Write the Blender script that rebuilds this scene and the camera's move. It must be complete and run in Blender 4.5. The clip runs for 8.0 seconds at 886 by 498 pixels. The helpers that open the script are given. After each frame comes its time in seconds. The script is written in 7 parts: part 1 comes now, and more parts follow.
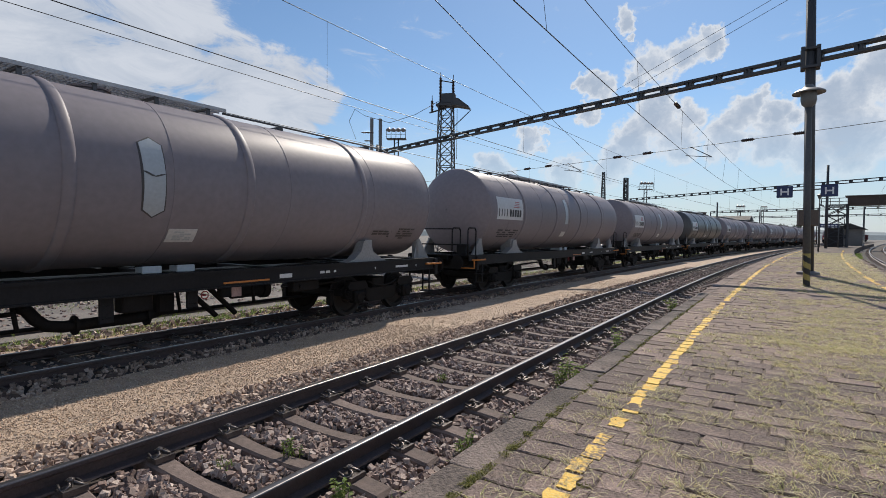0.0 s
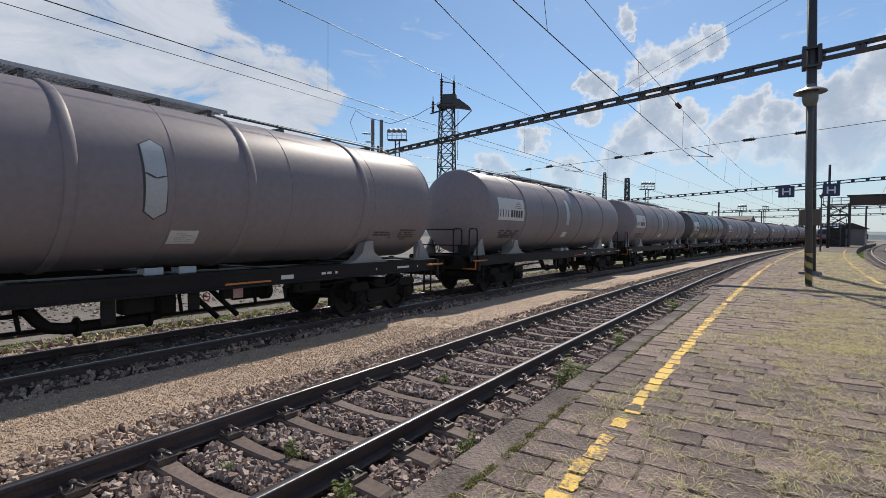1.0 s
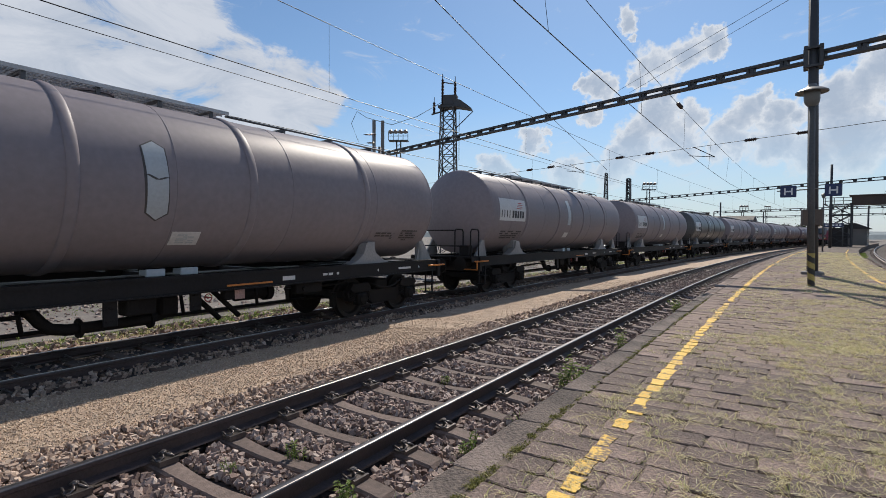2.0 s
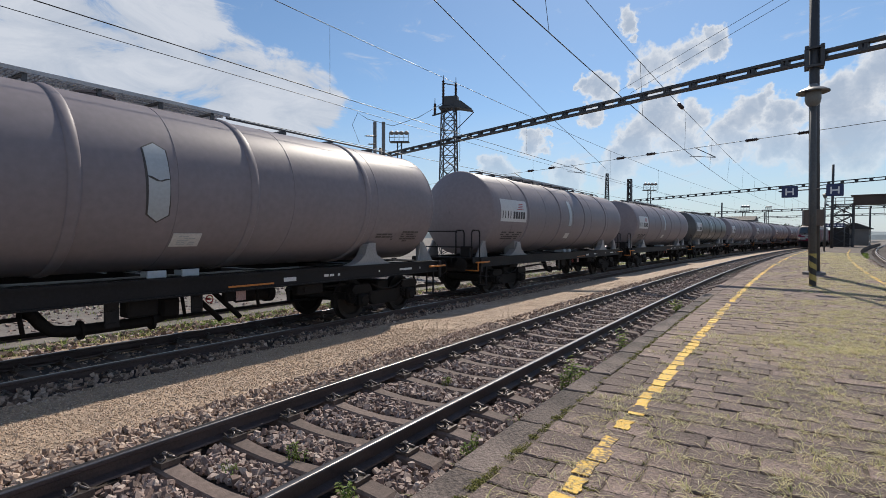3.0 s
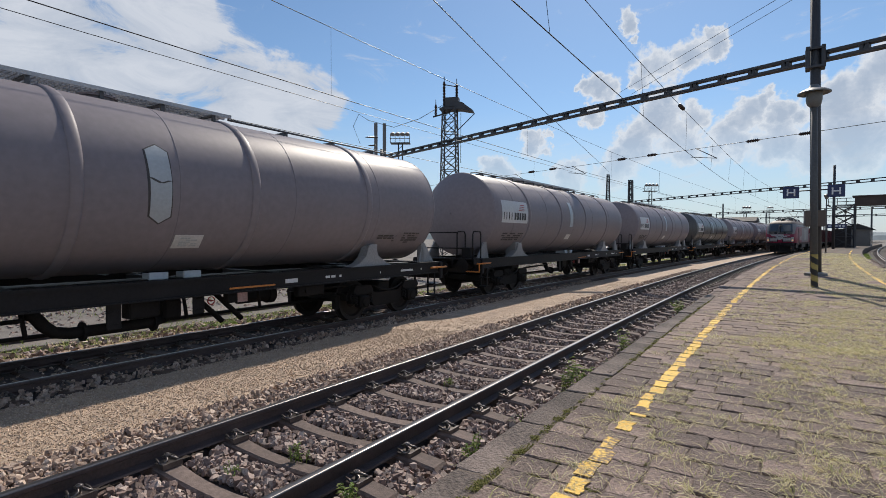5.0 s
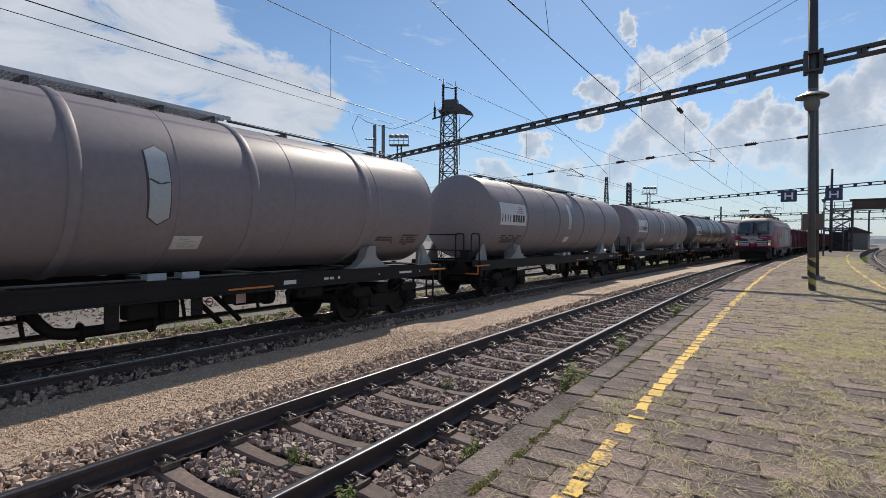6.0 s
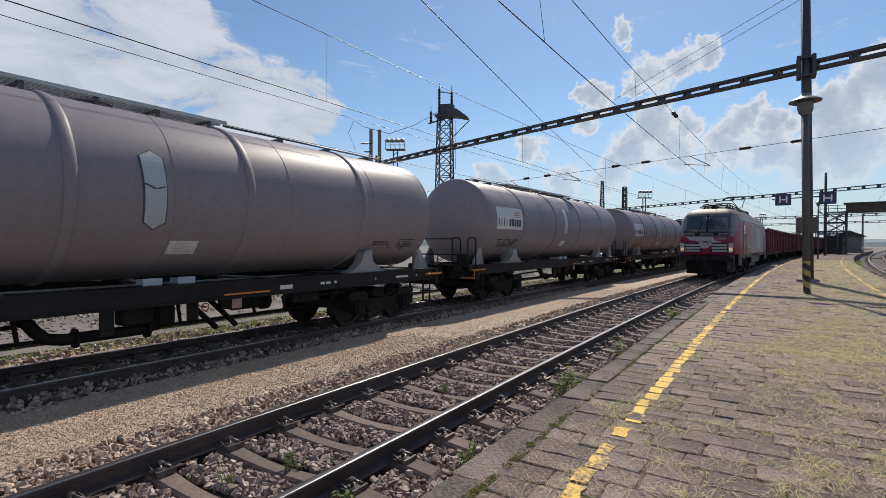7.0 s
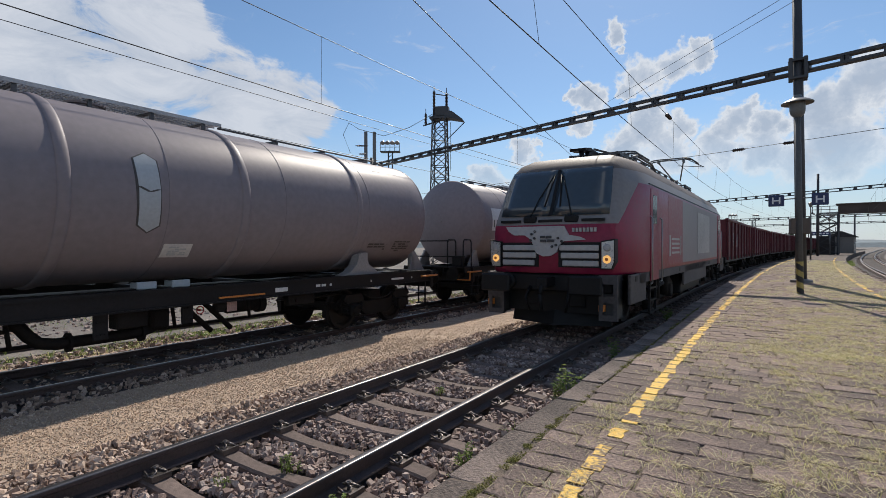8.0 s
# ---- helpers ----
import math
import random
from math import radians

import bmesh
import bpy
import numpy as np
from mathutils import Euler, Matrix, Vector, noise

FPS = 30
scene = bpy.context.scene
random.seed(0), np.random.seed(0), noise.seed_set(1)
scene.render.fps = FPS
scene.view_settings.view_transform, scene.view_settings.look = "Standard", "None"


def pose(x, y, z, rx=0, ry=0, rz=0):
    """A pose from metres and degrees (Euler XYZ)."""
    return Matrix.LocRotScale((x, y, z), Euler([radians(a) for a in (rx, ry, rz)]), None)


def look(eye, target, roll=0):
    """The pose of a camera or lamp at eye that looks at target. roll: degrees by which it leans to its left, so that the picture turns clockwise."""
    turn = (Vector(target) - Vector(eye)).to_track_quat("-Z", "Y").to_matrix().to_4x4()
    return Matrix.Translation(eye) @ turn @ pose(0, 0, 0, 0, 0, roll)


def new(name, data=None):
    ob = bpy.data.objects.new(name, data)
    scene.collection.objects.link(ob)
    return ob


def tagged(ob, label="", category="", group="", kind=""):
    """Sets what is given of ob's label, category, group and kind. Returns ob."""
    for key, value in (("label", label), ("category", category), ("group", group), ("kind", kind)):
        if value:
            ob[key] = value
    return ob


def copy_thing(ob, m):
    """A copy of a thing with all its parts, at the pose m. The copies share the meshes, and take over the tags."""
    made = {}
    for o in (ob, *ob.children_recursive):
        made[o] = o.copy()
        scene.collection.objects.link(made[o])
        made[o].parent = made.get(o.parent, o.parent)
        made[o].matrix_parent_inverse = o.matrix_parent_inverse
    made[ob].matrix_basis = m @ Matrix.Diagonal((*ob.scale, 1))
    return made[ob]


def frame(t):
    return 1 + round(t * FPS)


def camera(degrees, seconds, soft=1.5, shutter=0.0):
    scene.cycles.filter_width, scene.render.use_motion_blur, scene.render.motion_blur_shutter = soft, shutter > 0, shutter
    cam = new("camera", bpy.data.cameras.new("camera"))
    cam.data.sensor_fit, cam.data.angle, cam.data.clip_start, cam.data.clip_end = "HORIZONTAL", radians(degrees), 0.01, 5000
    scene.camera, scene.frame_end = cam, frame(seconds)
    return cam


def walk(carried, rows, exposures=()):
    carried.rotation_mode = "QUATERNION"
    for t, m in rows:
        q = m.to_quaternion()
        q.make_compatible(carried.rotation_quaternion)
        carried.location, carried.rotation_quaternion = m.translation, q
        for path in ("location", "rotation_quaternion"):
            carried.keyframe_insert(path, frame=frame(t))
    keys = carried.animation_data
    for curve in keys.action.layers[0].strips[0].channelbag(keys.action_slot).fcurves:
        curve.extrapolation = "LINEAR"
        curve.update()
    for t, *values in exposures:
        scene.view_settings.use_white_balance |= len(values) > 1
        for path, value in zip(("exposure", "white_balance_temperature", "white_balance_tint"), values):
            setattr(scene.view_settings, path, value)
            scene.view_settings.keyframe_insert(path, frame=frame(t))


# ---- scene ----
cam = camera(81.65, 8.0, soft=0.8, shutter=0.0)

# ======================================================= camera and its walk
EYE_ROWS = [
    (0.0, 0.000, 0.000, 1.696, -32.549, -1.715, 0.575),
    (0.5, -0.001, 0.000, 1.697, -32.594, -1.670, 0.500),
    (1.0, -0.001, 0.001, 1.697, -32.694, -1.630, 0.400),
    (1.5, -0.002, 0.002, 1.697, -32.790, -1.595, 0.345),
    (3.0, -0.002, 0.005, 1.697, -32.975, -1.438, 0.165),
    (3.5, -0.002, 0.004, 1.697, -33.030, -1.380, 0.080),
    (4.0, -0.001, 0.002, 1.698, -33.098, -1.350, 0.035),
    (4.5, -0.001, 0.000, 1.698, -33.134, -1.335, 0.040),
    (6.0, -0.006, -0.012, 1.700, -32.904, -1.085, 0.300),
    (6.5, -0.005, -0.014, 1.699, -32.745, -0.828, 0.235),
    (7.0, -0.005, -0.018, 1.700, -32.510, -0.610, 0.165),
    (7.5, -0.006, -0.021, 1.701, -32.250, -0.450, 0.070),
    (8.0, -0.009, -0.022, 1.701, -31.978, -0.385, -0.043),
]


def aim(x, y, z, yaw, pitch, roll):
    """Heading (clockwise from +y), tilt up and lean to the right, in degrees."""
    a, b = radians(yaw), radians(pitch)
    way = Vector((math.sin(a) * math.cos(b), math.cos(a) * math.cos(b), math.sin(b)))
    eye = Vector((x, y, z))
    return look(eye, eye + way, roll)


walk(cam, [(r[0], aim(*r[1:])) for r in EYE_ROWS])

# ======================================================= world, sun, exposure
SUN_EL, SUN_AZ = 43.0, -14.0      # degrees; azimuth clockwise from +y
sun_way = Vector((math.sin(radians(SUN_AZ)) * math.cos(radians(SUN_EL)), math.cos(radians(SUN_AZ)) * math.cos(radians(SUN_EL)), math.sin(radians(SUN_EL))))
sun_data = bpy.data.lights.new("sun", "SUN")
sun_data.energy, sun_data.angle, sun_data.color = 4.7, radians(0.6), (1.0, 0.91, 0.79)
sun_ob = new("sun", sun_data)
sun_ob.matrix_world = look((0, 60, 60), Vector((0, 60, 60)) - sun_way)

world = bpy.data.worlds.new("sky")
scene.world = world
world.use_nodes = True


# clouds: azimuth, elevation and reach in degrees
FIELD = [(-69.8, 17.5, 5.9), (-61.0, 17.7, 5.5), (-65.7, 12.7, 5.4), (-54.8, 15.3, 4.4), (-50.1, 14.4, 4.1), (-58.7, 21.5, 2.2), (-46.9, 13.4, 2.5), (-52.1, 12.3, 4.3), (-72.4, 22.8, 5.8), (-80.1, 15.8, 6.4), (-63.2, 24.3, 4.8),
         (40, 22, 9), (139, 21, 16), (212, 18, 15), (84, 17, 14), (168, 58, 12)]
HEAPS = [(-10.4, 11.7, 2.7), (-12.3, 9.7, 2.4), (-8.3, 10.1, 2.6), (-6.9, 11.6, 1.6), (-9.7, 13.9, 1.5), (-16.2, 15.5, 1.7), (-18.0, 15.9, 0.9), (-10.7, 17.3, 2.0), (-7.9, 18.0, 1.8), (-5.7, 18.6, 1.2), (-12.6, 16.0, 1.2), (-13.5, 21.4, 1.1), (-13.1, 19.7, 0.6), (-2.6, 11.4, 1.9), (-1.5, 12.6, 1.2), (0.3, 11.3, 1.5), (-3.6, 9.4, 2.3), (-0.1, 8.9, 2.3), (2.0, 10.9, 1.1), (4.4, 11.3, 2.4), (6.3, 12.6, 2.3), (7.9, 13.9, 2.4), (5.8, 8.7, 3.3), (2.7, 7.6, 2.4), (-23.0, 10.6, 1.3), (-21.3, 10.9, 0.7), (-17.3, 12.3, 1.2), (-26.8, 7.6, 1.8), (-19.7, 6.4, 2.0), (-14.5, 7.1, 2.3)]


def build_sky():
    nt = world.node_tree
    nt.nodes.clear()
    n, l = nt.nodes.new, nt.links.new
    out, bg = n("ShaderNodeOutputWorld"), n("ShaderNodeBackground")
    sky = n("ShaderNodeTexSky")
    sky.sky_type, sky.sun_disc = "NISHITA", False
    sky.sun_elevation, sky.sun_rotation = radians(SUN_EL), radians(SUN_AZ)
    sky.air_density, sky.dust_density, sky.ozone_density = 1.0, 0.22, 3.0
    tc = n("ShaderNodeTexCoord")
    way = tc.outputs["Generated"]

    def math_node(op, a, b=None, clamp=False):
        m = n("ShaderNodeMath")
        m.operation, m.use_clamp = op, clamp
        for i, v in enumerate((a, b)):
            if v is None:
                continue
            if isinstance(v, (int, float)):
                m.inputs[i].default_value = v
            else:
                l(v, m.inputs[i])
        return m.outputs[0]

    def noise_at(vec, scale, detail, rough, bend=0.0):
        t = n("ShaderNodeTexNoise")
        t.inputs["Scale"].default_value, t.inputs["Detail"].default_value = scale, detail
        t.inputs["Roughness"].default_value, t.inputs["Distortion"].default_value = rough, bend
        l(vec, t.inputs["Vector"])
        return t

    def span(v, a, b, c=0.0, d=1.0, smooth=False):
        m = n("ShaderNodeMapRange")
        if smooth:
            m.interpolation_type = "SMOOTHSTEP"
        m.inputs[1].default_value, m.inputs[2].default_value, m.inputs[3].default_value, m.inputs[4].default_value = a, b, c, d
        l(v, m.inputs[0])
        return m.outputs[0]

    def bent(steps):
        vec = way
        for scale, amount in steps:
            tex = noise_at(way, scale, 5, 0.55)
            off, mul, add = n("ShaderNodeVectorMath"), n("ShaderNodeVectorMath"), n("ShaderNodeVectorMath")
            off.operation, mul.operation, add.operation = "SUBTRACT", "SCALE", "ADD"
            l(tex.outputs["Color"], off.inputs[0])
            off.inputs[1].default_value = (0.5, 0.5, 0.5)
            l(off.outputs[0], mul.inputs[0])
            mul.inputs["Scale"].default_value = amount
            l(vec, add.inputs[0])
            l(mul.outputs[0], add.inputs[1])
            vec = add.outputs[0]
        unit = n("ShaderNodeVectorMath")
        unit.operation = "NORMALIZE"
        l(vec, unit.inputs[0])
        return unit.outputs[0]

    def cover_of(vec, puffs, inner, outer):
        mask = None
        for az, el, r in puffs:
            a, e = radians(az), radians(el)
            dot = n("ShaderNodeVectorMath")
            dot.operation = "DOT_PRODUCT"
            l(vec, dot.inputs[0])
            dot.inputs[1].default_value = (math.sin(a) * math.cos(e), math.cos(a) * math.cos(e), math.sin(e))
            m = span(dot.outputs["Value"], math.cos(radians(r * outer)), math.cos(radians(r * inner)))
            mask = m if mask is None else math_node("MAXIMUM", mask, m)
        return mask

    # heaped clouds with crisp, billowing rims
    heap = cover_of(bent(((9.0, 0.05), (28.0, 0.055), (80.0, 0.026))), HEAPS, 0.0, 1.35)
    lump = noise_at(way, 20.0, 12, 0.64, 0.3)
    dens = math_node("ADD", math_node("MULTIPLY", heap, 0.95), math_node("MULTIPLY", math_node("SUBTRACT", lump.outputs["Fac"], 0.5), 1.35))
    # a broad streaked sheet
    mp = n("ShaderNodeMapping")
    mp.inputs["Rotation"].default_value = (0.0, radians(-24), radians(30))
    mp.inputs["Scale"].default_value = (1.0, 1.0, 2.6)
    l(way, mp.inputs[0])
    sheet = cover_of(bent(((6.0, 0.07), (25.0, 0.05))), FIELD, 0.1, 1.4)
    streak = noise_at(mp.outputs[0], 7.0, 12, 0.68, 0.7)
    dens_b = math_node("ADD", math_node("MULTIPLY", sheet, 0.95), math_node("MULTIPLY", math_node("SUBTRACT", streak.outputs["Fac"], 0.5), 2.3))
    sheet_a = span(dens_b, 0.16, 0.66, 0.0, 0.92, True)
    # thin veil, thicker low down
    sep = n("ShaderNodeSeparateXYZ")
    l(way, sep.inputs[0])
    heap_a = math_node("MULTIPLY", span(dens, 0.18, 0.62, 0.0, 0.93, True), span(sep.outputs["Z"], 0.07, 0.19, 0.35, 1.0))
    low = span(sep.outputs["Z"], 0.0, 0.24, 0.86, 0.03)
    veil = math_node("MULTIPLY", low, math_node("ADD", math_node("MULTIPLY", streak.outputs["Fac"], 0.9), 0.45))

    def blend(fac, a, b):
        m = n("ShaderNodeMix")
        m.data_type = "RGBA"
        l(fac, m.inputs[0])
        l(a, m.inputs[6])
        l(b, m.inputs[7])
        return m.outputs[2]

    def ramp_of(v, stops):
        r = n("ShaderNodeValToRGB")
        els = r.color_ramp.elements
        while len(els) < len(stops):
            els.new(0.5)
        for el, (at, col) in zip(els, stops):
            el.position, el.color = at, (*col, 1)
        l(v, r.inputs[0])
        return r.outputs[0]

    clear = n("ShaderNodeMix")
    clear.data_type, clear.blend_type = "RGBA", "MULTIPLY"
    clear.inputs[0].default_value = 1.0
    clear.inputs[7].default_value = (1.12, 1.27, 1.35, 1)
    l(sky.outputs[0], clear.inputs[6])
    col = blend(sheet_a, clear.outputs[2], ramp_of(streak.outputs["Fac"], [(0.32, (6.0, 6.7, 7.9)), (0.62, (8.4, 8.8, 9.6))]))
    col = blend(math_node("MINIMUM", veil, 1.0), col, ramp_of(streak.outputs["Fac"], [(0.35, (6.0, 6.9, 8.1)), (0.65, (7.4, 8.1, 9.1))]))
    col = blend(heap_a, col, ramp_of(dens, [(0.30, (8.9, 9.4, 10.0)), (0.58, (9.3, 9.7, 10.3)), (0.76, (7.0, 7.7, 8.8)), (0.98, (5.4, 6.3, 7.7))]))
    bg.inputs["Strength"].default_value = 0.078
    l(col, bg.inputs["Color"])
    l(bg.outputs[0], out.inputs[0])


build_sky()

# ======================================================= materials
MATS = {}


def mat(name, base, rough=0.6, metal=0.0, var=0.25, scale=6.0, bump=0.1, bscale=60.0, tint=None, coat=0.0, glow=None, spec=0.5, obj=0.0, detail=8.0, edge=0.14, mid=0.5, rvar=0.12):
    """A node material: base colour with broad stains and fine grain, bump, and variation from piece to piece (obj)."""
    if name in MATS:
        return MATS[name]
    m = bpy.data.materials.new(name)
    m.use_nodes = True
    nt = m.node_tree
    n, l = nt.nodes.new, nt.links.new
    b = nt.nodes["Principled BSDF"]
    tc = n("ShaderNodeTexCoord")
    big, fine = n("ShaderNodeTexNoise"), n("ShaderNodeTexNoise")
    big.inputs["Scale"].default_value, big.inputs["Detail"].default_value = scale * 0.15, 6
    fine.inputs["Scale"].default_value, fine.inputs["Detail"].default_value = scale * 4, detail
    for t in (big, fine):
        l(tc.outputs["Object"], t.inputs["Vector"])
    mixf = n("ShaderNodeMix")
    mixf.inputs[0].default_value = 0.5
    l(big.outputs["Fac"], mixf.inputs[2])
    l(fine.outputs["Fac"], mixf.inputs[3])
    ramp = n("ShaderNodeValToRGB")
    dark = tint or tuple(c * (1 - var) for c in base)
    light = tuple(min(1, c * (1 + var * 0.8)) for c in base)
    ramp.color_ramp.elements[0].position, ramp.color_ramp.elements[0].color = mid - edge, (*dark, 1)
    ramp.color_ramp.elements[1].position, ramp.color_ramp.elements[1].color = mid + edge, (*light, 1)
    l(mixf.outputs[0], ramp.inputs[0])
    col = ramp.outputs[0]
    if obj:
        info, hsv = n("ShaderNodeObjectInfo"), n("ShaderNodeHueSaturation")
        mp = n("ShaderNodeMapRange")
        mp.inputs[3].default_value, mp.inputs[4].default_value = 1 - obj, 1 + obj
        l(info.outputs["Random"], mp.inputs[0])
        l(mp.outputs[0], hsv.inputs["Value"])
        l(col, hsv.inputs["Color"])
        col = hsv.outputs[0]
    l(col, b.inputs["Base Color"])
    b.inputs["Metallic"].default_value = metal
    b.inputs["Specular IOR Level"].default_value = spec
    b.inputs["Coat Weight"].default_value = coat
    mr = n("ShaderNodeMapRange")
    mr.inputs[3].default_value, mr.inputs[4].default_value = max(0.02, rough - rvar), min(1, rough + rvar)
    l(fine.outputs["Fac"], mr.inputs[0])
    l(mr.outputs[0], b.inputs["Roughness"])
    if bump:
        bt, bp = n("ShaderNodeTexNoise"), n("ShaderNodeBump")
        bt.inputs["Scale"].default_value, bt.inputs["Detail"].default_value = bscale, 6
        bp.inputs["Strength"].default_value, bp.inputs["Distance"].default_value = bump, 0.02
        l(tc.outputs["Object"], bt.inputs["Vector"])
        l(bt.outputs["Fac"], bp.inputs["Height"])
        l(bp.outputs[0], b.inputs["Normal"])
    if glow:
        b.inputs["Emission Color"].default_value, b.inputs["Emission Strength"].default_value = (*glow[:3], 1), glow[3]
    MATS[name] = m
    return m


def island_mat(name, cols, rough=0.85, bump=0.3, bscale=40.0, thin=0.0):
    """For joined pieces: each island takes its own shade."""
    m = bpy.data.materials.new(name)
    m.use_nodes = True
    nt = m.node_tree
    n, l = nt.nodes.new, nt.links.new
    b = nt.nodes["Principled BSDF"]
    geo, ramp = n("ShaderNodeNewGeometry"), n("ShaderNodeValToRGB")
    els = ramp.color_ramp.elements
    while len(els) < len(cols):
        els.new(0.5)
    for i, c in enumerate(cols):
        els[i].position, els[i].color = i / max(1, len(cols) - 1), (*c, 1)
    l(geo.outputs["Random Per Island"], ramp.inputs[0])
    tc, nz, mul = n("ShaderNodeTexCoord"), n("ShaderNodeTexNoise"), n("ShaderNodeMix")
    nz.inputs["Scale"].default_value, nz.inputs["Detail"].default_value = bscale, 5
    l(tc.outputs["Object"], nz.inputs["Vector"])
    mul.data_type, mul.blend_type = "RGBA", "OVERLAY"
    mul.inputs[0].default_value = 0.5
    l(ramp.outputs[0], mul.inputs[6])
    l(nz.outputs["Fac"], mul.inputs[7])
    l(mul.outputs[2], b.inputs["Base Color"])
    b.inputs["Roughness"].default_value = rough
    bp = n("ShaderNodeBump")
    bp.inputs["Strength"].default_value, bp.inputs["Distance"].default_value = bump, 0.01
    l(nz.outputs["Fac"], bp.inputs["Height"])
    l(bp.outputs[0], b.inputs["Normal"])
    if thin:
        tr, ms = n("ShaderNodeBsdfTranslucent"), n("ShaderNodeMixShader")
        ms.inputs[0].default_value = thin
        l(mul.outputs[2], tr.inputs["Color"])
        l(b.outputs[0], ms.inputs[1])
        l(tr.outputs[0], ms.inputs[2])
        l(ms.outputs[0], nt.nodes["Material Output"].inputs["Surface"])
    MATS[name] = m
    return m


# ======================================================= mesh helpers
def mesh_of(bm, name, material, smooth=False):
    me = bpy.data.meshes.new(name)
    bm.to_mesh(me)
    bm.free()
    for mm in (material if isinstance(material, (list, tuple)) else [material]):
        me.materials.append(mm)
    if smooth:
        me.polygons.foreach_set("use_smooth", [True] * len(me.polygons))
        me.set_sharp_from_angle(angle=radians(40))
    return me


def part(name, bm, material, parent, label="", smooth=False):
    """Links a bmesh as one mesh object under a thing or a part."""
    ob = new(name, mesh_of(bm, name, material, smooth))
    ob.parent = parent
    if label:
        ob["label"] = label
    return ob


def thing(name, m, label, category, group="", kind=""):
    ob = new(name)
    ob.empty_display_size = 0.2
    ob.matrix_world = m
    return tagged(ob, label, category, group, kind)


def solid(name, bm, material, label, category, m=None, group="", kind="", smooth=False):
    ob = new(name, mesh_of(bm, name, material, smooth))
    if m is not None:
        ob.matrix_world = m
    return tagged(ob, label, category, group, kind)


def box(bm, x0, y0, z0, x1, y1, z1, bev=0.0, m=None, idx=0):
    vs = [bm.verts.new((x, y, z)) for z in (z0, z1) for x, y in ((x0, y0), (x1, y0), (x1, y1), (x0, y1))]
    fs = [bm.faces.new([vs[i] for i in f]) for f in ((0, 3, 2, 1), (4, 5, 6, 7), (0, 1, 5, 4), (1, 2, 6, 5), (2, 3, 7, 6), (3, 0, 4, 7))]
    for f in fs:
        f.material_index = idx
    if bev:
        es = {e for f in fs for e in f.edges}
        r = bmesh.ops.bevel(bm, geom=list(es), offset=bev, segments=1, affect="EDGES", profile=0.5)
        vs = list({v for f in r["faces"] for v in f.verts} | {v for v in vs if v.is_valid})
    if m is not None:
        for v in vs:
            v.co = m @ v.co
    return vs


def tube(bm, a, b, r, r2=None, seg=10, caps=True, idx=0):
    a, b = Vector(a), Vector(b)
    q = (b - a).to_track_quat("Z", "Y").to_matrix()
    r2 = r if r2 is None else r2
    ra = [bm.verts.new(a + q @ Vector((math.cos(2 * math.pi * i / seg) * r, math.sin(2 * math.pi * i / seg) * r, 0))) for i in range(seg)]
    rb = [bm.verts.new(b + q @ Vector((math.cos(2 * math.pi * i / seg) * r2, math.sin(2 * math.pi * i / seg) * r2, 0))) for i in range(seg)]
    fs = [bm.faces.new((ra[i], ra[(i + 1) % seg], rb[(i + 1) % seg], rb[i])) for i in range(seg)]
    if caps:
        fs += [bm.faces.new(ra[::-1]), bm.faces.new(rb)]
    for f in fs:
        f.material_index = idx
        f.smooth = len(f.verts) == 4 and seg > 5
    return ra + rb


def pipe(bm, pts, r, seg=6):
    for a, b in zip(pts, pts[1:]):
        tube(bm, a, b, r, seg=seg)


def cable(bm, pts, r, seg=5):
    """One unbroken tube through the points."""
    pts = [Vector(p) for p in pts]
    rings = []
    for i, p in enumerate(pts):
        d = (pts[min(i + 1, len(pts) - 1)] - pts[max(i - 1, 0)]).normalized()
        u = d.cross(Vector((0, 0, 1))).normalized() if abs(d.z) < 0.98 else Vector((1, 0, 0))
        v = d.cross(u)
        rings.append([bm.verts.new(p + u * r * math.cos(2 * math.pi * k / seg) + v * r * math.sin(2 * math.pi * k / seg)) for k in range(seg)])
    for A, B in zip(rings, rings[1:]):
        for k in range(seg):
            bm.faces.new((A[k], A[(k + 1) % seg], B[(k + 1) % seg], B[k])).smooth = True
    bm.faces.new(rings[0][::-1])
    bm.faces.new(rings[-1])


def lathe(bm, prof, seg=24, axis="Z", m=None, close=False):
    """Revolves (radius, height) pairs about an axis."""
    rings = []
    for r, h in prof:
        ring = []
        for i in range(seg):
            a = 2 * math.pi * i / seg
            c = Vector((math.cos(a) * r, math.sin(a) * r, h))
            if axis == "Y":
                c = Vector((c.x, c.z, -c.y))
            if axis == "X":
                c = Vector((c.z, c.x, c.y))
            ring.append(bm.verts.new(m @ c if m else c))
        rings.append(ring)
    for A, B in zip(rings, rings[1:]):
        for i in range(seg):
            bm.faces.new((A[i], A[(i + 1) % seg], B[(i + 1) % seg], B[i]))
    if close:
        bm.faces.new(rings[0][::-1])
        bm.faces.new(rings[-1])
    bmesh.ops.recalc_face_normals(bm, faces=bm.faces)
    return rings


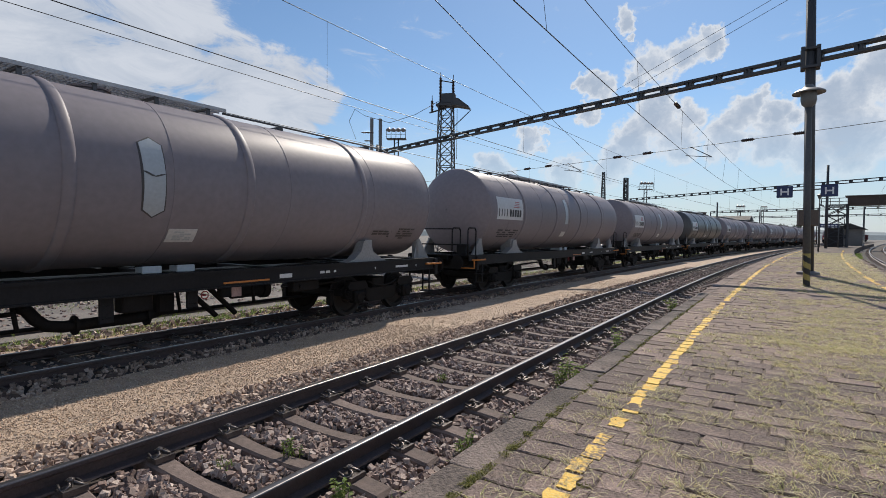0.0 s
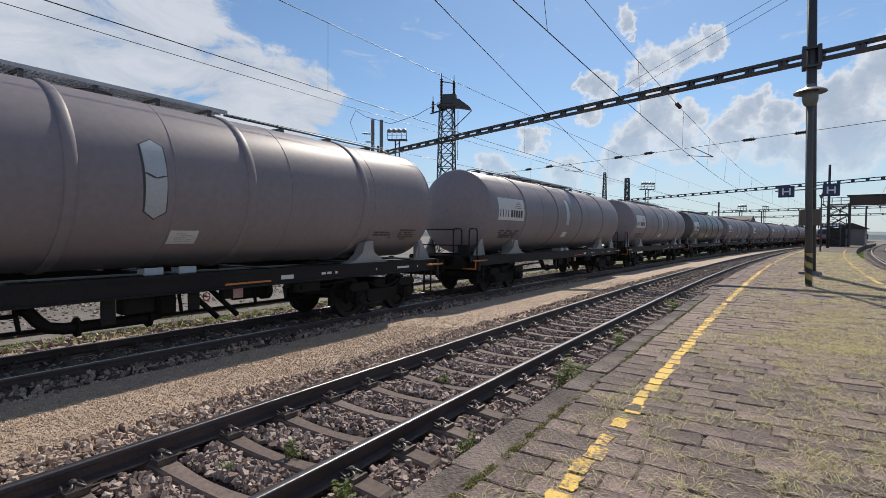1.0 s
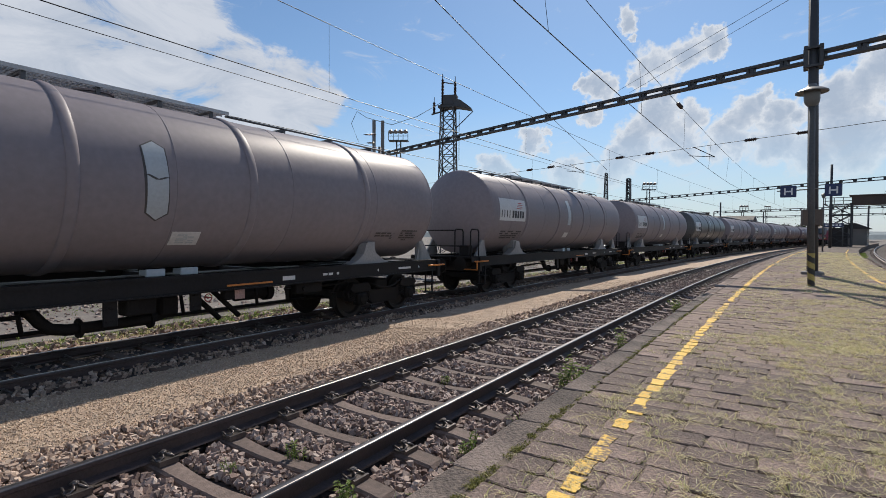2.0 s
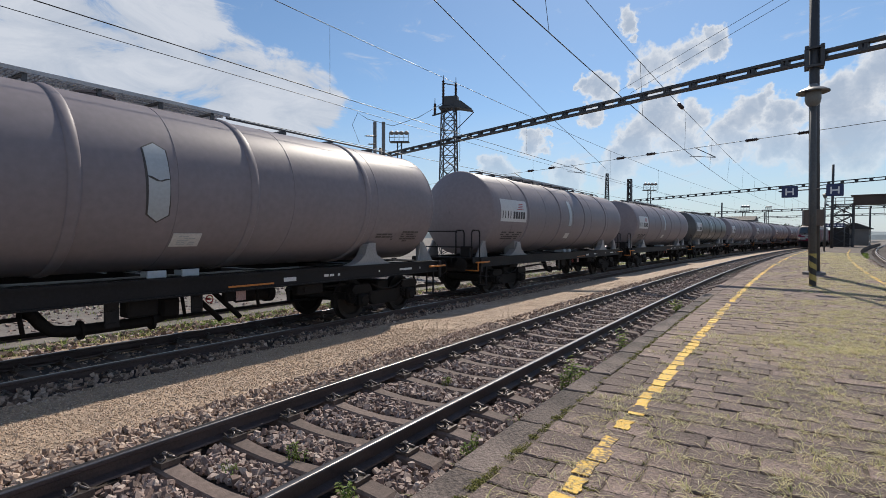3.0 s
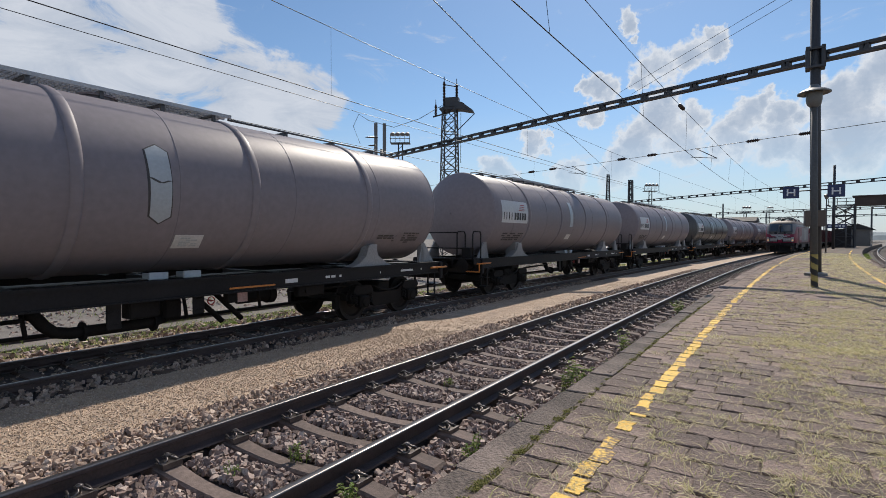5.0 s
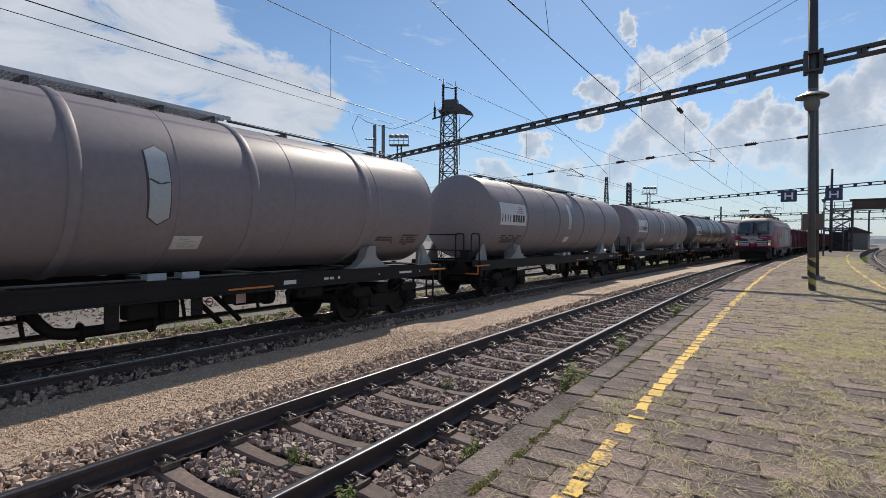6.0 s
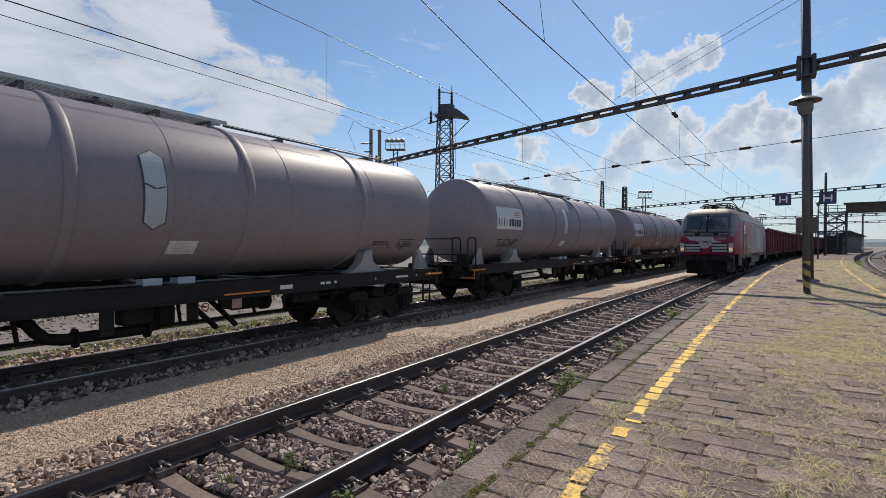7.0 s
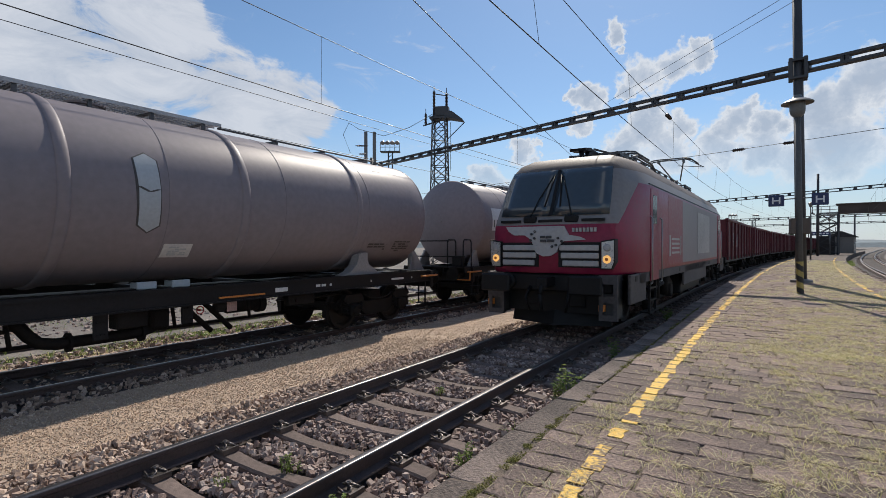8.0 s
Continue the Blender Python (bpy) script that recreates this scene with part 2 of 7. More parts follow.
def prism(bm, poly, a, b, axis="X", idx=0):
    """A polygon extruded from a to b along an axis; poly in the other two coordinates."""
    def put(p, h):
        return {"X": (h, p[0], p[1]), "Y": (p[0], h, p[1]), "Z": (p[0], p[1], h)}[axis]
    va, vb = [bm.verts.new(put(p, a)) for p in poly], [bm.verts.new(put(p, b)) for p in poly]
    n = len(poly)
    fs = [bm.faces.new((va[i], va[(i + 1) % n], vb[(i + 1) % n], vb[i])) for i in range(n)]
    fs += [bm.faces.new(va[::-1]), bm.faces.new(vb)]
    for f in fs:
        f.material_index = idx
    bmesh.ops.recalc_face_normals(bm, faces=fs)
    return va + vb


# ======================================================= the line of the tracks
K0, K1 = 0.001985, -0.000006      # bend of the line to the right, easing with distance
XT, X2, X3, X4 = -3.533, -9.25, 5.5, -12.95      # track centres, across the line
Z2 = -0.247
_S = np.linspace(-60, 700, 7601)
_TH = np.where(_S > 0, K0 * np.minimum(_S, 160) + K1 * np.minimum(_S, 160) ** 2, K0 * _S)
_X = np.concatenate([[0], np.cumsum(np.sin((_TH[1:] + _TH[:-1]) / 2) * 0.1)])
_Y = np.concatenate([[0], np.cumsum(np.cos((_TH[1:] + _TH[:-1]) / 2) * 0.1)])
_X, _Y = _X - _X[600], _Y - _Y[600]


def turn(s):
    return float(np.interp(s, _S, _TH))


def C(s, off=0.0, z=0.0):
    """Place s metres along the line, off metres to its right."""
    t = turn(s)
    return Vector((float(np.interp(s, _S, _X)) + off * math.cos(t), float(np.interp(s, _S, _Y)) - off * math.sin(t), z))


def P(s, off=0.0, z=0.0, rz=0.0):
    """Pose at that place; local y runs along the line, local x to its right."""
    c = C(s, off, z)
    return pose(c.x, c.y, c.z, 0, 0, rz - math.degrees(turn(s)))


def chord(s, off, z, half):
    """Pose of a vehicle whose bogies stand on the rails at s - half and s + half."""
    a, b = C(s - half, off, z), C(s + half, off, z)
    d, m = b - a, (a + b) / 2
    return pose(m.x, m.y, z, 0, 0, -math.degrees(math.atan2(d.x, d.y)))


def sweep(bm, prof, s0, s1, step, off=0.0, close=False, caps=True, idx=0):
    """Profile of (across, z) pairs swept along the line."""
    n = max(1, int(round((s1 - s0) / step)))
    rings = [[bm.verts.new(C(s0 + (s1 - s0) * i / n, off + x, z)) for x, z in prof] for i in range(n + 1)]
    m = len(prof)
    fs = []
    for A, B in zip(rings, rings[1:]):
        for j in range(m if close else m - 1):
            fs.append(bm.faces.new((A[j], A[(j + 1) % m], B[(j + 1) % m], B[j])))
    if close and caps:
        fs += [bm.faces.new(rings[0]), bm.faces.new(rings[-1][::-1])]
    for f in fs:
        f.material_index = idx
    bmesh.ops.recalc_face_normals(bm, faces=fs)
    return fs


# ======================================================= ground and tracks
M_EARTH = mat("dry_earth", (0.165, 0.145, 0.128), 0.95, var=0.45, scale=5, bump=0.5, bscale=30)
M_GRAVEL = mat("fine_gravel", (0.44, 0.33, 0.245), 0.95, var=0.3, scale=20, bump=0.8, bscale=90)
# bed much darker than its stones: shade of the gaps is in this colour
M_BEDSHADE = mat("ballast_bed", (0.055, 0.042, 0.036), 0.95, var=0.4, scale=12, bump=0.9, bscale=35)
M_RAILSIDE = mat("rail_rust", (0.085, 0.062, 0.058), 0.5, metal=0.25, var=0.3, scale=10, bump=0.2)
M_RAILTOP = mat("rail_polished", (0.15, 0.14, 0.137), 0.33, metal=0.85, var=0.12, scale=20, bump=0.02)
M_CONCRETE = mat("sleeper_concrete", (0.150, 0.112, 0.097), 0.9, var=0.4, scale=5, bump=0.35, bscale=80, obj=0.15)
M_WOOD = mat("sleeper_wood", (0.115, 0.075, 0.055), 0.9, var=0.4, scale=6, bump=0.5, bscale=40, obj=0.2)
M_CLIP = mat("clip_steel", (0.16, 0.14, 0.13), 0.38, metal=0.7, var=0.3, scale=30, bump=0.1)
M_PAVER = mat("paver", (0.184, 0.135, 0.115), 0.88, var=0.60, scale=7, bump=0.9, bscale=45, obj=0.34, edge=0.11, detail=12)
M_KERB = mat("kerb_stone", (0.125, 0.098, 0.085), 0.92, var=0.6, scale=7, bump=0.9, bscale=45, obj=0.25, edge=0.10, detail=12)
M_YELLOW = mat("yellow_paint", (0.70, 0.46, 0.11), 0.85, var=0.25, scale=9, bump=0.5, bscale=50, tint=(0.20, 0.145, 0.105), edge=0.05, mid=0.445, detail=12)


def ground():
    bm = bmesh.new()
    prof = [(-400, -0.75), (-30, -0.75), (-20, -0.66), (-14.4, -0.60), (-11.6, -0.58), (-10.9, -0.50), (-6.9, -0.46), (-5.5, -0.34), (-1.9, -0.34), (-1.5, -0.55), (3.2, -0.55), (8.5, -0.4), (30, -0.6), (400, -0.8)]
    sweep(bm, prof, -58, 690, 6)
    solid("ground", bm, M_EARTH, "dry stony railway ground with sparse weeds", "ground", kind="structure")
    bm = bmesh.new()
    sweep(bm, [(-8.3, -0.455), (-7.75, -0.42), (-7.2, -0.39), (-6.6, -0.34), (-5.3, -0.24), (-4.9, -0.25)], -30, 170, 2)
    solid("gravel_path", bm, M_GRAVEL, "pale fine gravel strip between the two tracks", "gravel", kind="structure")


ground()
bm = bmesh.new()
sweep(bm, [(-11.95, -0.57), (-11.5, -0.49), (-10.7, -0.42), (-10.3, -0.46)], -30, 120, 2)
solid("gravel_path", bm, M_GRAVEL, "pale sunlit gravel strip behind the wagon track", "gravel", kind="structure")

def rail_profile():
    """Section of a rail with a crowned head and round shoulders, top at 0."""
    right = [(0.012, 0.0), (0.020, -0.0012)]
    right += [(0.021 + 0.015 * math.sin(radians(a)), -0.0165 + 0.015 * math.cos(radians(a))) for a in (12, 24, 36, 50, 68, 90)]
    right += [(0.036, -0.04), (0.010, -0.055), (0.009, -0.125), (0.07, -0.145), (0.075, -0.16)]
    return right + [(-x, y) for x, y in right[::-1]]


RAIL = rail_profile()


def rail_track(label, off, z, s0, s1, bed, polish):
    t = thing("railway_track", pose(0, 0, 0), label, "railway track", kind="structure")
    for side in (-0.7525, 0.7525):
        bm = bmesh.new()
        fs = sweep(bm, [(x, z + y) for x, y in RAIL], s0, s1, 2.0, off + side, close=True)
        for f in bm.faces:
            c = f.calc_center_median()
            f.material_index = 1 if (polish and f.normal.z > 0.5 and c.z > z - 0.02) else 0
            f.smooth = c.z > z - 0.02
        part("rail", bm, [M_RAILSIDE, M_RAILTOP], t, "steel rail with a polished running face")
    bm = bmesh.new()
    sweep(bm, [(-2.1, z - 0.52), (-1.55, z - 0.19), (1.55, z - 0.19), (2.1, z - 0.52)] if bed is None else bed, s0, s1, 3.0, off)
    part("ballast_bed", bm, M_BEDSHADE, t, "crushed stone bed, coloured dark as the shade between its stones")
    return t


TRACK1 = rail_track("railway track on concrete sleepers beside the platform", XT, 0.0, -20, 330, [(-1.75, -0.32), (-1.45, -0.245), (1.45, -0.245), (1.95, -0.45)], True)
TRACK2 = rail_track("railway track under the tank wagons", X2, Z2, -20, 330, None, True)
TRACK3 = rail_track("railway track beyond the platform", X3, 0.0, 10, 330, [(-1.95, -0.45), (-1.45, -0.185), (1.45, -0.185), (2.1, -0.5)], True)
TRACK4 = rail_track("rusty siding track behind the tank wagons", X4, -0.45, -20, 330, None, False)

# ======================================================= platform
PZ, PL, PR = 0.25, -1.745, 3.4
ROW = 0.245
SL_0, SL_D = 1.607, 0.626      # first sleeper, and from sleeper to sleeper
M_JOINT = mat("joint_soil", (0.13, 0.10, 0.078), 0.95, var=0.4, scale=8, bump=0.5, bscale=60)
M_PAVERFAR = island_mat("paver_far", [(0.145, 0.104, 0.087), (0.198, 0.143, 0.118), (0.245, 0.178, 0.148), (0.17, 0.122, 0.101)], 0.9, 0.6, 45)
WEEDS = [(2.62, -2.50, -0.2, 0.16), (6.1, -2.2, -0.2, 0.24), (6.45, -2.15, -0.2, 0.28), (8.7, -2.2, -0.2, 0.30), (2.91, -3.39, -0.2, 0.11), (5.5, -3.55, -0.2, 0.09), (2.46, -3.6, -0.2, 0.08), (3.8, -2.2, -0.2, 0.16), (13.7, -2.2, -0.2, 0.3)]


def platform_z(off):
    """The platform falls slightly from its middle to both edges."""
    return PZ - 0.02 * abs(off - 0.9) * (1 if off < 0.9 else 0.8) + 0.02


def platform():
    bm = bmesh.new()
    sweep(bm, [(PL + 0.02, -0.5), (PL + 0.02, platform_z(PL) - 0.017), (0.9, platform_z(0.9) - 0.017), (PR - 0.02, platform_z(PR) - 0.017), (PR - 0.02, -0.5)], -20, 170, 1.5)
    return solid("platform", bm, M_JOINT, "low island platform of worn grey-brown paving with dry grass", "platform", kind="structure")


PLATFORM = platform()

# ======================================================= tank wagons
M_TANK = mat("tank_grey", (0.232, 0.207, 0.223), 0.47, var=0.10, scale=2.2, bump=0.012, bscale=3, spec=0.15, rvar=0.02)
M_TANKDARK = mat("tank_dark", (0.07, 0.072, 0.075), 0.36, rvar=0.03, var=0.2, scale=2.5, bump=0.02, bscale=4)
M_FRAME = mat("wagon_frame", (0.016, 0.015, 0.016), 0.6, var=0.35, scale=6, bump=0.15, spec=0.2)
M_BOGIE = mat("bogie_grime", (0.015, 0.013, 0.012), 0.75, var=0.4, scale=9, bump=0.3, spec=0.15)
M_WHEEL = mat("wheel_steel", (0.022, 0.018, 0.016), 0.6, var=0.3, scale=8, bump=0.1, spec=0.25)
M_TREAD = mat("wheel_tread", (0.5, 0.5, 0.5), 0.3, metal=1.0, var=0.1, scale=8, bump=0.02)
M_WHITE = mat("white_marking", (0.60, 0.60, 0.60), 0.5, var=0.14, scale=6, bump=0.03)
M_PANEL = mat("panel_bluegrey", (0.40, 0.44, 0.47), 0.45, var=0.10, scale=5, bump=0.03)
M_SEAM = mat("seam_dark", (0.06, 0.055, 0.055), 0.5, var=0.2, scale=8, bump=0.05)
M_INK = mat("dark_marking", (0.04, 0.04, 0.045), 0.6, var=0.2, scale=8, bump=0.02)
M_INKRED = mat("red_marking", (0.36, 0.05, 0.05), 0.6, var=0.2, scale=8, bump=0.02)
M_ORANGE = mat("orange_paint", (0.60, 0.21, 0.04), 0.55, var=0.25, scale=8, bump=0.05)
M_TAG = mat("faded_tag", (0.34, 0.22, 0.20), 0.6, var=0.45, scale=12, bump=0.02)
M_GALV = mat("galvanised_steel", (0.36, 0.36, 0.37), 0.45, metal=0.7, var=0.18, scale=10, bump=0.05)
M_SADDLE = mat("saddle_grey", (0.27, 0.265, 0.265), 0.5, var=0.2, scale=6, bump=0.08)
M_GRATE = mat("grating_steel", (0.10, 0.10, 0.105), 0.55, metal=0.4, var=0.25, scale=10, bump=0.1)
M_WALK = mat("walkway_steel", (0.45, 0.45, 0.46), 0.5, metal=0.3, var=0.2, scale=8, bump=0.05)
TANK_R, TANK_Z, TANK_H = 1.40, 2.74, 6.95      # radius, axis height over the wagon's own rails, half length


def on_tank(y, deg, lift=0.006, side=1):
    """Point of the barrel: deg up from its middle line."""
    a = radians(deg)
    return Vector((side * (TANK_R + lift) * math.cos(a), y, TANK_Z + (TANK_R + lift) * math.sin(a)))


def barrel_patch(bm, outline, lift=0.006, thick=0.004, side=1, steps=6):
    """A thin plate that lies on the barrel; outline: (y0, y1) at each of a row of angles."""
    rows = []
    for (d0, a0, b0), (d1, a1, b1) in zip(outline, outline[1:]):
        for i in range(steps):
            f = i / steps
            rows.append((d0 + (d1 - d0) * f, a0 + (a1 - a0) * f, b0 + (b1 - b0) * f))
    rows.append(outline[-1])
    top = [(bm.verts.new(on_tank(y0, d, lift, side)), bm.verts.new(on_tank(y1, d, lift, side))) for d, y0, y1 in rows]
    low = [(bm.verts.new(on_tank(y0, d, lift - thick, side)), bm.verts.new(on_tank(y1, d, lift - thick, side))) for d, y0, y1 in rows]
    for i in range(len(rows) - 1):
        bm.faces.new((top[i][0], top[i][1], top[i + 1][1], top[i + 1][0]))
        bm.faces.new((low[i][0], low[i + 1][0], low[i + 1][1], low[i][1]))
        bm.faces.new((top[i][0], top[i + 1][0], low[i + 1][0], low[i][0]))
        bm.faces.new((top[i][1], low[i][1], low[i + 1][1], top[i + 1][1]))
    bm.faces.new((top[0][0], low[0][0], low[0][1], top[0][1]))
    bm.faces.new((top[-1][0], top[-1][1], low[-1][1], low[-1][0]))
    bmesh.ops.recalc_face_normals(bm, faces=bm.faces)


def ring(bm, y, w, r0, r1, seg=56, a0=0.0, a1=360.0):
    """A raised hoop about the barrel, or an arc of one (degrees up from the +x side)."""
    full = a1 - a0 >= 359
    n = seg if full else max(6, int(seg * (a1 - a0) / 360))
    vs = []
    for i in range(n + (0 if full else 1)):
        a = radians(a0 + (a1 - a0) * i / n)
        vs.append([bm.verts.new((r * math.cos(a), y + d, TANK_Z + r * math.sin(a))) for r, d in ((r0, -w / 2), (r1, -w * 0.3), (r1, w * 0.3), (r0, w / 2))])
    m = len(vs)
    for i in range(m if full else m - 1):
        A, B = vs[i], vs[(i + 1) % m]
        for j in range(3):
            bm.faces.new((A[j], A[j + 1], B[j + 1], B[j]))
    bmesh.ops.recalc_face_normals(bm, faces=bm.faces)


def hoop(bm, y, w, lift, seg=72):
    """A half-round rib about the barrel."""
    prof = [(TANK_R - 0.004 + lift * math.sin(a) ** 0.8, y - w / 2 * math.cos(a)) for a in np.linspace(0.02, math.pi - 0.02, 11)]
    lathe(bm, [(float(r), float(q)) for r, q in prof], seg, "Y", Matrix.Translation((0, 0, TANK_Z)))


def wheelset(bogie, y, r=0.46):
    for sx in (-1, 1):
        bm = bmesh.new()
        prof = [(0.02, 0.03), (r * 0.3, 0.03), (r * 0.36, 0.0), (r * 0.75, -0.015), (r * 0.82, 0.045), (r, 0.05), (r + 0.003, -0.05), (r + 0.03, -0.06), (r + 0.03, -0.085), (r * 0.82, -0.085), (r * 0.75, -0.05), (r * 0.36, -0.06), (r * 0.3, -0.09), (0.02, -0.09)]
        lathe(bm, [(a, b * sx) for a, b in prof], 32, "X", Matrix.Translation((sx * 0.75, y, r)))
        part("wheel", bm, M_WHEEL, bogie, smooth=True)
    bm = bmesh.new()
    tube(bm, (-0.98, y, r), (0.98, y, r), 0.08, seg=12)
    part("axle", bm, M_WHEEL, bogie)


def freight_bogie(w, yc):
    """Two-axle bogie: shaped side frames, springs, axle boxes, wheels."""
    bm = bmesh.new()
    for sx in (-1, 1):
        x0, x1 = sorted((sx * 0.93, sx * 1.08))
        prism(bm, [(yc - 1.30, 0.60), (yc - 1.22, 0.42), (yc - 0.62, 0.42), (yc - 0.42, 0.30), (yc + 0.42, 0.30), (yc + 0.62, 0.42), (yc + 1.22, 0.42), (yc + 1.30, 0.60), (yc + 1.18, 0.74), (yc + 0.62, 0.76), (yc + 0.45, 0.62), (yc - 0.45, 0.62), (yc - 0.62, 0.76), (yc - 1.18, 0.74)], x0, x1, "X")
    box(bm, -1.0, yc - 0.22, 0.55, 1.0, yc + 0.22, 0.86, 0.03)
    for e in (-1.28, 1.28):
        box(bm, -1.0, yc + e - 0.05, 0.5, 1.0, yc + e + 0.05, 0.66)
    for sx in (-1, 1):
        for e in (-0.9, 0.9):
            prism(bm, [(yc + e - 0.34, 0.70), (yc + e - 0.22, 0.62), (yc + e + 0.22, 0.62), (yc + e + 0.34, 0.70), (yc + e + 0.26, 0.82), (yc + e - 0.26, 0.82)], min(sx * 1.0, sx * 1.14), max(sx * 1.0, sx * 1.14), "X")
        cable(bm, [(sx * 1.12, yc - 0.55, 0.80), (sx * 1.14, yc - 0.3, 0.70), (sx * 1.14, yc, 0.66), (sx * 1.14, yc + 0.3, 0.70), (sx * 1.12, yc + 0.55, 0.80)], 0.022, 6)
        for e in (-1.42, -0.36, 0.36, 1.42):
            box(bm, sx * 0.75 - 0.06, yc + e - 0.05, 0.30, sx * 0.75 + 0.06, yc + e + 0.05, 0.62)
    bo = part("bogie", bm, M_BOGIE, w, "dark grimy two-axle bogie")
    for d in (-0.9, 0.9):
        wheelset(bo, yc + d)
        for sx in (-1, 1):
            bm = bmesh.new()
            box(bm, sx * 1.09 - 0.11, yc + d - 0.15, 0.32, sx * 1.09 + 0.11, yc + d + 0.15, 0.60, 0.03)
            tube(bm, (sx * 1.10, yc + d, 0.46), (sx * 1.24, yc + d, 0.46), 0.115, seg=14)
            for i in range(4):
                a = i * math.pi / 2 + 0.6
                tube(bm, (sx * 1.24, yc + d + 0.08 * math.cos(a), 0.46 + 0.08 * math.sin(a)), (sx * 1.255, yc + d + 0.08 * math.cos(a), 0.46 + 0.08 * math.sin(a)), 0.015, seg=6)
            part("axle_box", bm, M_BOGIE, bo)
            for e in (-0.25, 0.25):
                bm = bmesh.new()
                n = 40
                pts = [Vector((sx * 1.08 + 0.075 * math.cos(i * 0.95), yc + d + e + 0.075 * math.sin(i * 0.95), 0.40 + 0.26 * i / n)) for i in range(n)]
                pipe(bm, pts, 0.016, 5)
                part("spring", bm, M_BOGIE, bo)
    return bo


def buffers(w, yb, sgn):
    for sx in (-0.875, 0.875):
        bm = bmesh.new()
        m = Matrix.Translation((sx, yb, 1.05))
        lathe(bm, [(0.14, 0), (0.14, 0.03 * sgn), (0.10, 0.05 * sgn), (0.10, 0.33 * sgn), (0.075, 0.34 * sgn), (0.075, 0.52 * sgn), (0.22, 0.55 * sgn), (0.22, 0.585 * sgn), (0.01, 0.60 * sgn)], 20, "Y", m)
        part("buffer", bm, M_BOGIE, w, smooth=True)
    bm = bmesh.new()
    box(bm, -0.09, min(yb, yb + 0.35 * sgn), 0.92, 0.09, max(yb, yb + 0.35 * sgn), 1.12, 0.02)
    pipe(bm, [(0, yb + 0.3 * sgn, 1.05), (0, yb + 0.42 * sgn, 0.85), (0.02, yb + 0.38 * sgn, 0.55), (0.0, yb + 0.3 * sgn, 0.6)], 0.035, 8)
    part("coupling", bm, M_BOGIE, w)


def bars(bm, y0, y1, d0, d1, rows, cols, seed, side=1, fill=0.75):
    """Rows of short dark bars in place of writing that cannot be read."""
    rnd = random.Random(seed)
    for i in range(rows):
        d = d0 + (d1 - d0) * (i + 0.5) / rows
        hd = abs(d1 - d0) / rows * 0.30
        y = y0
        while y < y1:
            wdt = (y1 - y0) / cols * rnd.uniform(0.5, 1.4)
            if rnd.random() < fill:
                barrel_patch(bm, [(d - hd, y, min(y1, y + wdt * 0.85)), (d + hd, y, min(y1, y + wdt * 0.85))], 0.013, 0.003, side, 1)
            y += wdt


